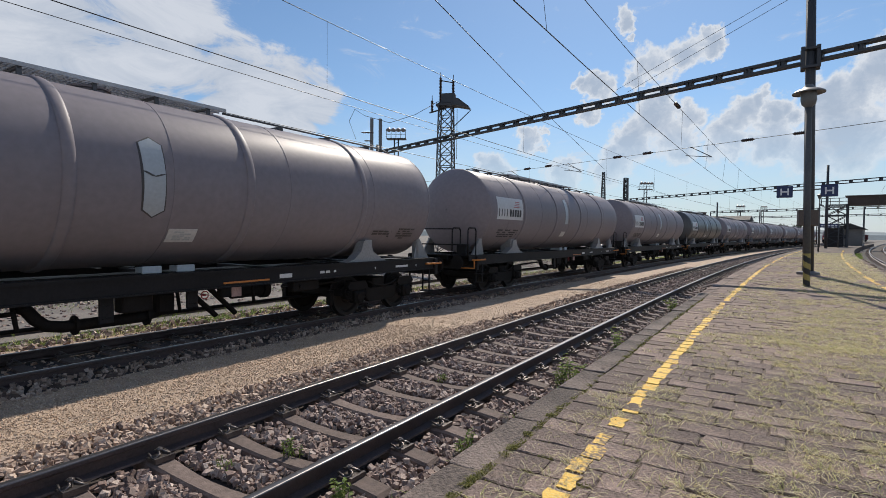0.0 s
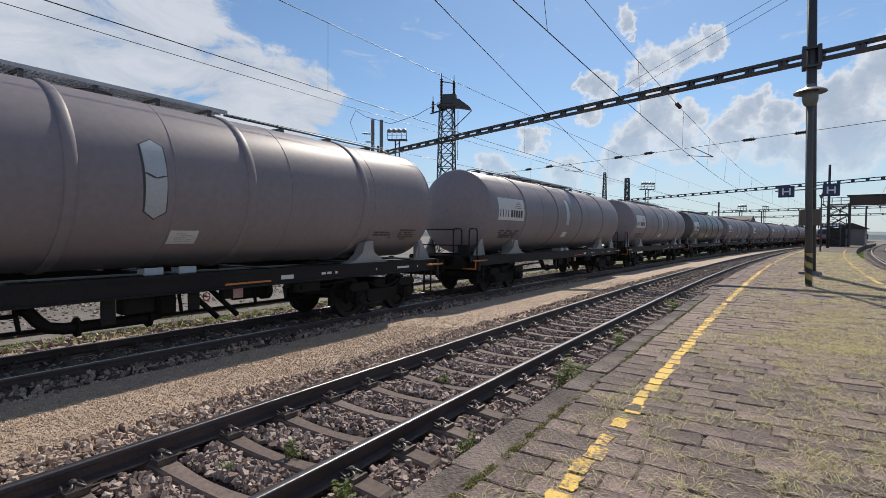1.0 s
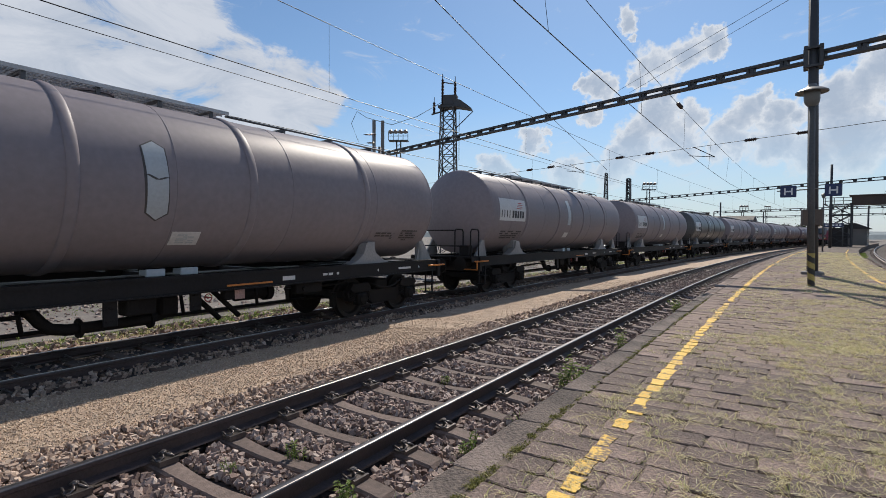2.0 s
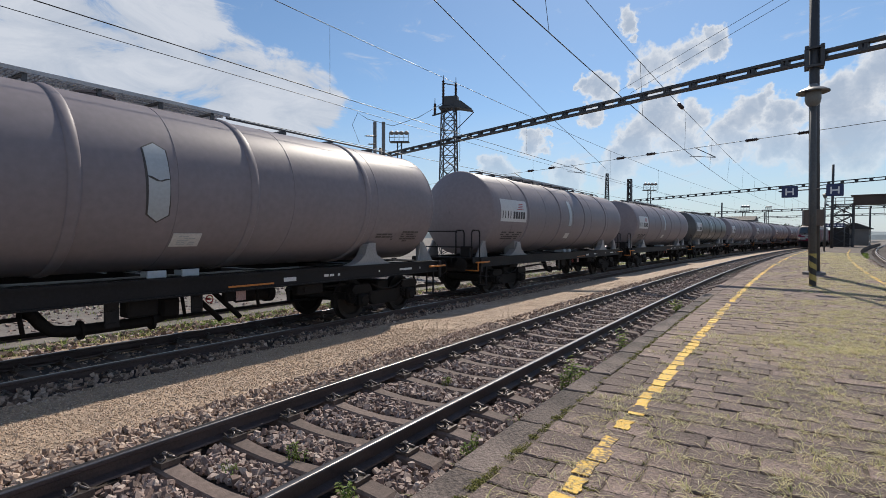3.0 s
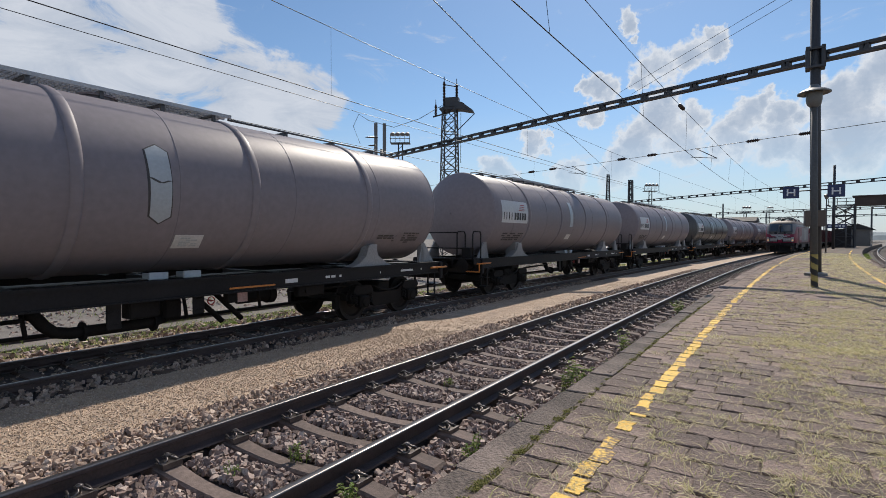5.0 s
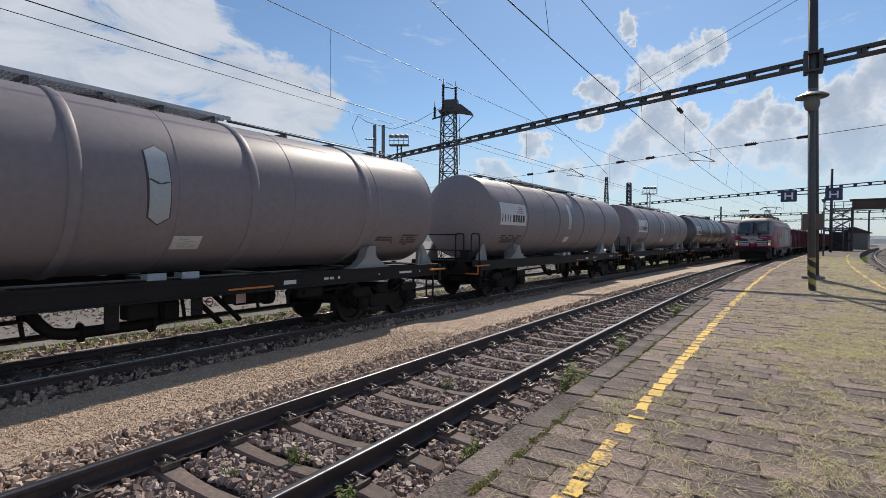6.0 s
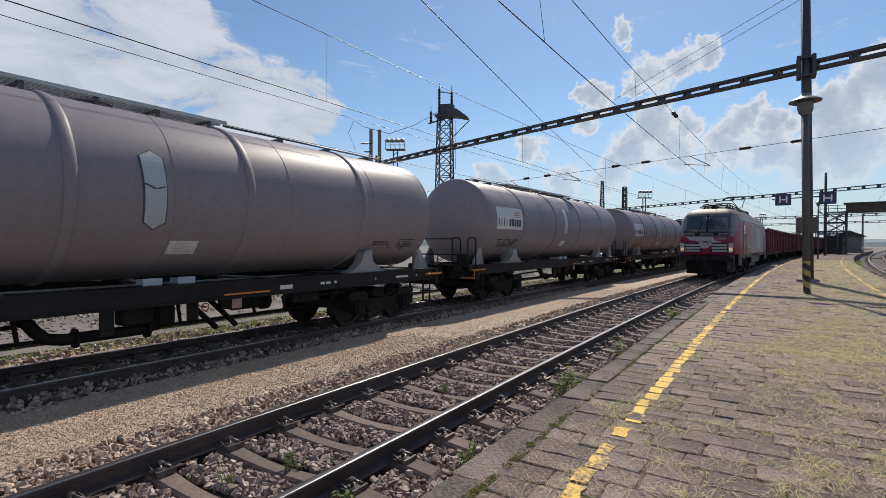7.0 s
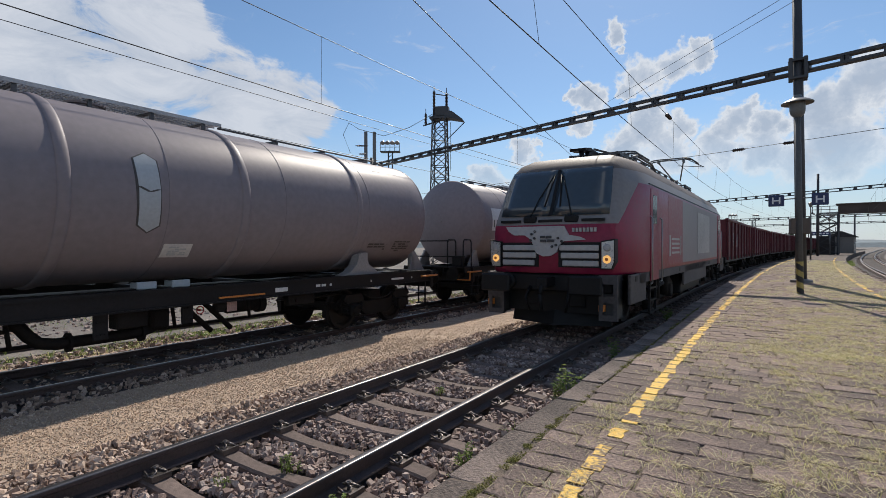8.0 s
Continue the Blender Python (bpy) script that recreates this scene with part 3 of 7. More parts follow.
def tank_wagon(m, label, material=None, walkway=(-3.8, 2.8), front=True, panel="plate"):
    """A bogie tank wagon; local y along the rails, the +x side faces the platform."""
    material = material or M_TANK
    w = thing("tank_wagon", m, label, "tank wagon", "tank train")
    h = TANK_H
    bm = bmesh.new()
    prof = [(0.02, -h - 0.52)]
    for a in np.linspace(0.10, 1.0, 7):
        prof.append((TANK_R * 0.94 * math.sin(a) / math.sin(1.0), -h - 0.10 - 0.42 * (math.cos(a) - math.cos(1.0)) / (1 - math.cos(1.0))))
    prof += [(TANK_R * 0.975, -h - 0.065), (TANK_R * 0.993, -h - 0.03), (TANK_R, -h)]
    body = prof + [(TANK_R, y) for y in np.linspace(-h + 0.5, h - 0.5, 12)] + [(r, -y) for r, y in prof[::-1]]
    lathe(bm, body, 72, "Y", Matrix.Translation((0, 0, TANK_Z)))
    tank = part("tank", bm, material, w, smooth=True)
    for y in (-4.4, -1.42, 1.38, 4.38):
        bm = bmesh.new()
        hoop(bm, y, 0.17, 0.040)
        part("hoop", bm, material, tank, "raised rounded stiffening hoop", smooth=True)
    for y in (-h + 0.02, -5.6, -2.9, 0.0, 2.28, 4.72, h - 0.02):
        bm = bmesh.new()
        ring(bm, y, 0.03, TANK_R - 0.004, TANK_R + 0.006)
        part("weld", bm, material, tank, smooth=True)
    # saddles, end brackets
    for sy in (-1, 1):
        for sx in (-1, 1):
            bm = bmesh.new()
            poly = [(sy * 4.05, 1.27), (sy * 5.45, 1.27), (sy * 5.25, 1.33), (sy * 4.95, 1.50), (sy * 4.85, 1.75), (sy * 4.62, 1.75), (sy * 4.52, 1.50), (sy * 4.30, 1.34)]
            prism(bm, poly, min(sx * 0.92, sx * 1.16), max(sx * 0.92, sx * 1.16), "X")
            box(bm, min(sx * 0.7, sx * 1.1), sy * 4.85 - 0.12, 1.27, max(sx * 0.7, sx * 1.1), sy * 4.85 + 0.12, 1.78)
            part("saddle", bm, M_SADDLE, w, "flared grey steel saddle")
            bm = bmesh.new()
            prism(bm, [(sy * 6.75, 1.27), (sy * 7.45, 1.27), (sy * 7.02, 1.80), (sy * 6.92, 1.80)], sx * 1.0 - 0.03, sx * 1.0 + 0.03, "X")
            box(bm, sx * 1.0 - 0.12, min(sy * 6.88, sy * 6.96), 1.27, sx * 1.0 + 0.03, max(sy * 6.88, sy * 6.96), 1.80)
            part("end_bracket", bm, M_SADDLE, w, "pale triangular end bracket")
    # underframe
    bm = bmesh.new()
    for sx in (-1, 1):
        x0, x1 = sorted((sx * 1.12, sx * 1.24))
        box(bm, sx * 1.16 - 0.05, -7.5, 0.985, sx * 1.16 + 0.05, 7.5, 1.24)
        box(bm, x0, -7.5, 1.22, x1, 7.5, 1.27)
        box(bm, x0, -7.5, 0.96, x1, 7.5, 0.985)
    for y in (-7.45, -5.35, -4.6, -2.0, 0.4, 2.4, 4.6, 5.35, 7.45):
        box(bm, -1.16, y - 0.08, 0.98, 1.16, y + 0.08, 1.24)
    box(bm, -0.25, -7.4, 0.95, 0.25, 7.4, 1.22)
    under = part("underframe", bm, M_FRAME, w, "black steel underframe")
    for sy in (-1, 1):
        bm = bmesh.new()
        box(bm, -1.28, sy * 7.5 - 0.07, 0.80, 1.28, sy * 7.5 + 0.07, 1.26, 0.02)
        part("headstock", bm, M_FRAME, under)
        freight_bogie(w, sy * 5.35)
        buffers(w, sy * 7.55, sy)
    # equipment between the bogies
    bm = bmesh.new()
    tube(bm, (-0.35, -3.6, 0.76), (-0.35, -2.2, 0.76), 0.18, seg=18)
    part("air_reservoir", bm, M_BOGIE, w, smooth=True)
    bm = bmesh.new()
    tube(bm, (0.55, 1.55, 0.80), (0.55, 2.2, 0.80), 0.14, seg=18)
    tube(bm, (0.55, 2.2, 0.80), (0.55, 2.34, 0.80), 0.18, seg=18)
    part("brake_cylinder", bm, M_BOGIE, w, smooth=True)
    bm = bmesh.new()
    box(bm, 0.85, -0.65, 0.70, 1.12, -0.20, 0.96, 0.02)
    part("valve_box", bm, M_BOGIE, w)
    bm = bmesh.new()
    box(bm, 0.60, -0.05, 0.60, 0.95, 0.25, 0.94, 0.04)
    part("valve_box", bm, M_BOGIE, w)
    bm = bmesh.new()
    box(bm, 1.0, 0.95, 0.78, 1.14, 1.15, 0.96, 0.02)
    part("valve_box", bm, M_BOGIE, w)
    bm = bmesh.new()
    for y in (0.55, 0.95):
        tube(bm, (0.75, y, 0.95), (0.75, y + 0.55, 0.42), 0.05, seg=8)
    for y in (-1.9, 0.3, 1.75):
        tube(bm, (0.9, y, 0.95), (0.9, y + 0.05, 0.6), 0.03, seg=8)
    pipe(bm, [(0.95, -4.0, 0.80), (0.95, -2.0, 0.84), (0.95, -1.9, 0.84)], 0.03, 8)
    pipe(bm, [(0.25, -4.3, 0.5), (0.25, 4.3, 0.5)], 0.03, 8)
    part("brake_rigging", bm, M_BOGIE, w)
    bm = bmesh.new()
    cable(bm, [(0.80, -1.85, 0.92), (0.80, -1.72, 0.86), (0.80, -1.62, 0.72), (0.80, -1.50, 0.61), (0.80, -1.30, 0.57), (0.80, -0.6, 0.57), (0.80, -0.2, 0.57), (0.80, 0.05, 0.63), (0.80, 0.18, 0.78), (0.80, 0.22, 0.95)], 0.085, 10)
    for y in (-1.15, -0.15):
        lathe(bm, [(0.14, -0.02), (0.14, 0.02)], 16, "Y", Matrix.Translation((0.80, y, 0.57)), close=True)
    part("discharge_pipe", bm, M_BOGIE, w, "dark bent discharge pipe with flanges")
    for y, wd, z0 in ((-0.95, 0.20, 0.58), (-0.42, 0.16, 0.72), (0.36, 0.20, 0.66)):
        bm = bmesh.new()
        box(bm, 1.05, y, z0, 1.09, y + wd, 0.97, 0.01)
        for k in range(3):
            for q in range(2):
                tube(bm, (1.09, y + 0.05 + k * (wd - 0.1) / 2, z0 + 0.08 + q * 0.18), (1.105, y + 0.05 + k * (wd - 0.1) / 2, z0 + 0.08 + q * 0.18), 0.014, seg=6)
        part("hanger_plate", bm, M_FRAME, w, "dark bolted hanger plate")
    bm = bmesh.new()
    cable(bm, [(1.12, 0.66 + 0.065 * math.cos(a), 0.86 + 0.065 * math.sin(a)) for a in np.linspace(0, 6.2, 17)], 0.010, 6)
    tube(bm, (1.02, 0.66, 0.86), (1.13, 0.66, 0.86), 0.018, seg=8)
    tube(bm, (1.12, 0.60, 0.86), (1.12, 0.72, 0.86), 0.008, seg=6)
    part("hand_wheel", bm, M_INKRED, w, "small red hand wheel")
    bm = bmesh.new()
    box(bm, 1.125, 1.16, 0.78, 1.135, 1.36, 0.95)
    part("warning_plate", bm, M_TAG, w, "faded red and white warning plate")
    bm = bmesh.new()
    box(bm, 0.95, 2.55, 0.74, 1.13, 3.25, 0.95, 0.02)
    tube(bm, (1.13, 2.75, 0.84), (1.17, 2.75, 0.84), 0.05, seg=10)
    tube(bm, (1.02, 3.25, 0.84), (1.02, 4.1, 0.86), 0.025, seg=8)
    part("brake_gear", bm, M_BOGIE, w)
    for sx in (-1, 1):
        bm = bmesh.new()
        box(bm, sx * 1.22 - 0.012, 0.95, 1.03, sx * 1.22 + 0.012, 1.9, 1.06)
        part("grab_rail", bm, M_ORANGE, under, "orange painted grab rail")
        bm = bmesh.new()
        box(bm, sx * 1.213 - 0.004, 2.15, 1.05, sx * 1.213 + 0.004, 2.45, 1.13)
        part("data_plate", bm, M_WHITE, under, "small white data plate")
        for y in (-0.2, 0.35):
            bm = bmesh.new()
            x0, x1 = sorted((sx * 1.05, sx * 1.10))
            box(bm, x0, y - 0.15, 1.272, x1, y + 0.15, 1.39, 0.012)
            box(bm, min(sx * 0.62, sx * 1.06), y - 0.02, 1.272, max(sx * 0.62, sx * 1.06), y + 0.02, 1.36)
            part("lug", bm, M_PANEL, tank, "pale grey support lug between frame and barrel")
    bm = bmesh.new()
    for i, (y0, wd) in enumerate(((3.2, 0.12), (3.36, 0.12), (3.6, 0.06), (5.75, 0.5), (4.95, 0.03), (6.6, 0.03))):
        box(bm, 1.210, y0, 1.08, 1.216, y0 + wd, 1.13)
    part("frame_lettering", bm, M_WHITE, under, "small white lettering")["kind"] = "stuff"
    # walkway on the barrel's crown
    a, b = walkway
    bm = bmesh.new()
    zt = TANK_Z + TANK_R + 0.095
    n = int((b - a) / 0.07)
    for i in range(n):
        y = a + (b - a) * i / n
        box(bm, -0.32, y, zt, 0.32, y + 0.018, zt + 0.03)
    for x in (-0.34, -0.1, 0.1, 0.32):
        box(bm, x, a, zt - 0.01, x + 0.02, b, zt + 0.05)
    walk_part = part("walkway", bm, M_WALK, w, "steel grating walkway along the barrel top")
    for y in np.arange(a + 0.1, b, 0.95):
        bm = bmesh.new()
        for x in (-0.30, 0.30):
            box(bm, x - 0.02, y - 0.03, TANK_Z + TANK_R - 0.10, x + 0.02, y + 0.03, zt)
        box(bm, -0.32, y - 0.02, zt - 0.04, 0.32, y + 0.02, zt)
        part("bracket", bm, M_GRATE, walk_part)
    for x in (-0.22, 0.22):
        for e, f in ((b, 1), (a, -1)):
            bm = bmesh.new()
            pipe(bm, [(x, e, zt - 0.02), (x, f * (h - 0.7), zt - 0.03), (x, f * (h - 0.35), zt - 0.09)], 0.022, 6)
            part("crown_pipe", bm, M_GRATE, w)
    for y in (3.0, 4.4, 5.8, -4.9, -5.8):
        if not a < y < b:
            bm = bmesh.new()
            box(bm, -0.25, y - 0.02, TANK_Z + TANK_R - 0.05, 0.25, y + 0.02, zt - 0.02)
            part("pipe_clamp", bm, M_GRATE, w)
    bm = bmesh.new()
    lathe(bm, [(0.26, -0.05), (0.26, 0.02), (0.30, 0.02), (0.30, 0.05), (0.22, 0.07), (0.02, 0.08)], 24, "Z", Matrix.Translation((0, -0.6, TANK_Z + TANK_R)))
    part("manhole", bm, material, w, "round manhole with a bolted lid", smooth=True)
    # markings on the platform side
    bm = bmesh.new()
    if panel == "hex":
        barrel_patch(bm, [(-24.5, -0.30, -0.30), (-20, -0.45, -0.14), (2.0, -0.47, -0.15)], 0.012, 0.010)
        barrel_patch(bm, [(2.0, -0.47, -0.15), (21.0, -0.51, -0.18), (25.0, -0.34, -0.34)], 0.012, 0.010)
        part("side_panel", bm, M_PANEL, tank, "pale blue-grey hexagonal panel in two halves")
        bm = bmesh.new()
        barrel_patch(bm, [(0.6, -0.345, -0.275), (3.6, -0.505, -0.435)], 0.016, 0.004)
        barrel_patch(bm, [(0.6, -0.345, -0.275), (2.6, -0.205, -0.135)], 0.0165, 0.004)
        part("panel_seam", bm, M_SEAM, tank, "dark chevron seam across the panel")
        bm = bmesh.new()
        barrel_patch(bm, [(-25.5, -0.305, -0.295), (-20.5, -0.475, -0.115), (21.3, -0.535, -0.155), (26, -0.345, -0.335)], 0.006, 0.005)
        part("panel_edge", bm, M_SEAM, tank, "dark edge of the panel")
        bm = bmesh.new()
        barrel_patch(bm, [(-44, 0.02, 0.50), (-33, 0.02, 0.50)], 0.010, 0.008)
        pl = part("data_board", bm, M_WHITE, tank, "white board with fine print")
        bm = bmesh.new()
        bars(bm, 0.12, 0.42, -42.5, -34.5, 5, 5, 3)
        part("lettering", bm, M_PANEL, pl)
        bm = bmesh.new()
        bars(bm, 4.9, 5.6, -40, -28, 4, 4, 5, fill=0.6)
        bars(bm, 5.85, 6.5, -42, -28, 5, 5, 6, fill=0.7)
        part("stencil", bm, M_SEAM, tank, "faint dark stencilled lines")["kind"] = "stuff"
    else:
        barrel_patch(bm, [(-12, -6.5, -4.6), (19, -6.5, -4.6)], 0.008, 0.006)
        board = part("name_board", bm, M_WHITE, tank, "white board with a dark wordmark and red waves")
        bm = bmesh.new()
        for i in range(9):
            y = -6.40 + 0.185 * i + (0.03 if i > 3 else 0)
            wd = 0.045 if i < 4 else 0.13
            barrel_patch(bm, [(-7.5, y, y + wd), (2.5, y, y + wd)], 0.013, 0.004, 1, 2)
        part("wordmark", bm, M_INK, board)["kind"] = "stuff"
        bm = bmesh.new()
        for i in range(4):
            d = 5.5 + 2.6 * i
            barrel_patch(bm, [(d, -5.35 + 0.05 * i, -4.95), (d + 1.0, -5.30 + 0.05 * i, -4.80)], 0.013, 0.004, 1, 1)
        part("wave", bm, M_INKRED, board, "red waves")
        bm = bmesh.new()
        bars(bm, -6.2, -4.7, -40, -26, 4, 8, 8, fill=0.8)
        part("stencil", bm, M_INK, tank, "dark stencilled data")["kind"] = "stuff"
        bm = bmesh.new()
        barrel_patch(bm, [(-14, -0.5, -0.2), (30, -0.5, -0.2)], 0.010, 0.008)
        part("side_panel", bm, M_PANEL, tank, "pale blue-grey strip panel")
        bm = bmesh.new()
        barrel_patch(bm, [(-38, -0.55, -0.1), (-28, -0.55, -0.1)], 0.010, 0.008)
        part("data_board", bm, M_WHITE, tank, "white data board")
    if front:
        # end platform with black tubular rails, towards the near end
        bm = bmesh.new()
        box(bm, -1.2, -7.95, 1.24, 1.2, -7.4, 1.28)
        for x in (-1.2, -0.4, 0.4, 1.2):
            box(bm, x - 0.02, -7.95, 1.1, x + 0.02, -7.4, 1.24)
        part("end_platform", bm, M_FRAME, w, "black end platform")
        for x in (1.14, 0.55):
            bm = bmesh.new()
            pipe(bm, [(x, -7.92, 1.25), (x, -7.92, 2.05), (x, -7.86, 2.13), (x, -7.5, 2.13), (x, -7.44, 2.05), (x, -7.44, 1.25)], 0.022, 8)
            part("handrail", bm, M_FRAME, w, "black tubular handrail")
        bm = bmesh.new()
        pipe(bm, [(1.14, -7.92, 1.6), (0.0, -7.92, 1.6), (-1.14, -7.92, 1.6)], 0.02, 8)
        pipe(bm, [(0.55, -7.92, 2.1), (-0.9, -7.92, 2.1)], 0.02, 8)
        box(bm, 0.6, -7.75, 1.28, 0.95, -7.5, 1.62, 0.02)
        part("brake_stand", bm, M_FRAME, w)
    for sy in (-1, 1):
        bm = bmesh.new()
        pipe(bm, [(1.25, sy * 7.0, 1.12), (1.30, sy * 7.15, 1.12), (1.30, sy * 7.7, 1.12), (1.2, sy * 7.8, 1.12)], 0.025, 8)
        pipe(bm, [(0.5, sy * 7.58, 0.85), (1.2, sy * 7.62, 0.85), (1.2, sy * 7.62, 1.1)], 0.022, 8)
        part("shunter_grip", bm, M_ORANGE, w, "orange grip bar at the corner")
        bm = bmesh.new()
        for x in (1.02, 1.24):
            box(bm, x - 0.015, sy * 7.2 - 0.02, 0.35, x + 0.015, sy * 7.2 + 0.02, 0.98)
        for z in (0.36, 0.64):
            box(bm, 1.0, sy * 7.2 - 0.12, z, 1.27, sy * 7.2 + 0.12, z + 0.025)
        part("step", bm, M_FRAME, w)
    return w


tank_wagon(chord(4.42, X2, Z2, 5.35), "grey tank wagon with a pale hexagonal side panel", walkway=(-5.5, 1.6), front=False, panel="hex")
tank_wagon(chord(21.5, X2, Z2, 5.35), "grey tank wagon with a white name board")
GREY = tank_wagon(chord(38.4, X2, Z2, 5.35), "weathered grey tank wagon in the standing train")
tank_wagon(chord(55.2, X2, Z2, 5.35), "dark grey tank wagon in the standing train", M_TANKDARK)
for i in range(6):
    copy_thing(GREY, chord(72.0 + 16.8 * i, X2, Z2, 5.35))

# ======================================================= locomotive
M_RED = mat("loco_red", (0.22, 0.013, 0.045), 0.38, var=0.18, scale=3, bump=0.02, spec=0.35)
M_LGREY = mat("loco_grey", (0.19, 0.178, 0.178), 0.52, var=0.16, scale=3, bump=0.03)
M_LWHITE = mat("loco_white", (0.37, 0.36, 0.36), 0.4, var=0.14, scale=4, bump=0.02)
M_ROOF = mat("loco_roof", (0.135, 0.105, 0.088), 0.6, var=0.4, scale=4, bump=0.06)
M_GLASS = mat("cab_glass", (0.045, 0.062, 0.078), 0.13, var=0.1, scale=2, bump=0.0, spec=0.8)
M_BLACK = mat("black_plastic", (0.014, 0.014, 0.015), 0.55, var=0.2, scale=8, bump=0.05, spec=0.2)
M_LAMP = mat("headlamp_glow", (0.5, 0.32, 0.12), 0.3, var=0.05, scale=8, bump=0.0, glow=(1.0, 0.50, 0.14, 0.8))
M_REFLECT = mat("headlamp_bowl", (0.45, 0.45, 0.45), 0.3, metal=0.6, var=0.1, scale=8, bump=0.02)
M_LPANEL = mat("loco_panel", (0.25, 0.225, 0.235), 0.5, var=0.2, scale=1.5, bump=0.02, spec=0.35)
M_LPICT = mat("loco_picture", (0.38, 0.365, 0.365), 0.5, var=0.35, scale=3, bump=0.02, spec=0.35)
M_LSKIRT = mat("loco_skirt", (0.085, 0.077, 0.078), 0.65, var=0.35, scale=4, bump=0.08, spec=0.3)
M_LSTEP = mat("loco_step", (0.04, 0.04, 0.042), 0.55, var=0.3, scale=6, bump=0.08)
LL = 16.5      # length of the body


def level(z, f, fw, W, n=1.0):
    """One horizontal outline of the body: nose at f, half width fw at the nose and W along the sides."""
    r = [(0.0, f), (fw * 0.55, f + 0.012), (fw * 0.92, f + 0.05), (fw, f + 0.10), (fw + (W - fw) * 0.35, f + 0.32), (fw + (W - fw) * 0.75, f + 0.75), (W, f + 1.25), (W, f + 3.0)]
    k = [(x, LL - y) for x, y in r[::-1]]
    side = r + [(W, LL / 2)] + k
    return [(x, y, z) for x, y in side] + [(-x, y, z) for x, y in side[::-1][1:-1]]


def locomotive():
    t = thing("locomotive", pose(0, 0, 0), "red and grey electric locomotive with white front markings and lit headlamps", "locomotive")
    levels = [level(1.17, 0.03, 1.19, 1.46), level(1.22, 0.0, 1.21, 1.48), level(1.75, 0.0, 1.22, 1.48), level(2.10, 0.05, 1.22, 1.48), level(2.26, 0.12, 1.20, 1.48), level(2.55, 0.27, 1.175, 1.48), level(2.92, 0.46, 1.14, 1.48), level(2.96, 0.48, 1.13, 1.45), level(3.18, 0.60, 1.08, 1.36), level(3.38, 0.80, 1.00, 1.22), level(3.52, 1.10, 0.85, 1.05), level(3.60, 1.55, 0.65, 0.85), level(3.64, 2.1, 0.4, 0.6)]
    bm = bmesh.new()
    rings = [[bm.verts.new(p) for p in lv] for lv in levels]
    m = len(rings[0])
    for i in range(len(rings) - 1):
        for j in range(m):
            f = bm.faces.new((rings[i][j], rings[i][(j + 1) % m], rings[i + 1][(j + 1) % m], rings[i + 1][j]))
            f.smooth = True
    bm.faces.new(rings[-1])
    bm.faces.new(rings[0][::-1])
    # the grey of the cab sweeps back along a slanting edge
    for y0, d in ((0.22, 1), (LL - 0.22, -1)):
        bmesh.ops.bisect_plane(bm, geom=bm.verts[:] + bm.edges[:] + bm.faces[:], plane_co=(0, y0, 2.1), plane_no=Vector((0, d, -1.15)).normalized())
    for f in bm.faces:
        c = f.calc_center_median()
        nose = min(c.y, LL - c.y)
        if c.z > 2.94:
            f.material_index = 2 if c.z > 3.25 else 1
        elif c.z > 2.1 and nose < 0.22 + (c.z - 2.1) * 1.15:
            f.material_index = 1
    bmesh.ops.recalc_face_normals(bm, faces=bm.faces)
    body = part("body", bm, [M_RED, M_LGREY, M_ROOF], t, "red body shell with grey cab top", smooth=True)
    # roof plinths and gutter
    bm = bmesh.new()
    for x in (-1.47, 1.43):
        box(bm, x, 1.7, 2.915, x + 0.04, LL - 1.7, 2.965)
    part("gutter", bm, M_BLACK, body)
    for y0, y1 in ((3.4, 5.6), (6.2, 10.4), (11.0, 13.2)):
        bm = bmesh.new()
        prism(bm, [(-0.95, 3.45), (-0.75, 3.74), (0.75, 3.74), (0.95, 3.45)], y0, y1, "Y")
        part("roof_hatch", bm, M_ROOF, body, "grimy raised roof hatch")
    for y0 in (4.7, 6.4, 14.0):
        bm = bmesh.new()
        prism(bm, [(1.14, 3.14), (1.34, 3.0), (1.36, 3.06), (1.06, 3.52), (1.02, 3.48)], y0, y0 + 1.2, "Y")
        for i in range(5):
            box(bm, 1.2, y0 + 0.1 + i * 0.22, 3.12, 1.31, y0 + 0.2 + i * 0.22, 3.26)
        part("roof_grille", bm, M_BLACK, body, "dark slatted roof-edge grille")
    # lower skirts
    bm = bmesh.new()
    for sx in (-1, 1):
        x0, x1 = sorted((sx * 1.40, sx * 1.465))
        box(bm, x0, 0.9, 0.98, x1, LL - 0.9, 1.17)
        for y0, y1 in ((0.25, 1.45), (6.0, 10.5), (LL - 1.45, LL - 0.25)):
            box(bm, x0 - (0.0 if sx > 0 else 0), y0, 0.62, x1, y1, 1.165, 0.02)
    skirt = part("skirt", bm, M_LSKIRT, t, "dirty grey lower skirt")
    for y in (0.55, 1.8, 3.0, 5.2, 8.3, 8.6, 11.2, 11.5, 14.4):
        bm = bmesh.new()
        box(bm, 1.463, y, 1.03, 1.47, y + 0.16, 1.13)
        part("vent", bm, M_BLACK, skirt)
    # front glazing
    def slope(z):
        return 0.12 + (z - 2.26) * (0.34 / 0.66) if z < 2.92 else 0.46 + (z - 2.92) * 0.545
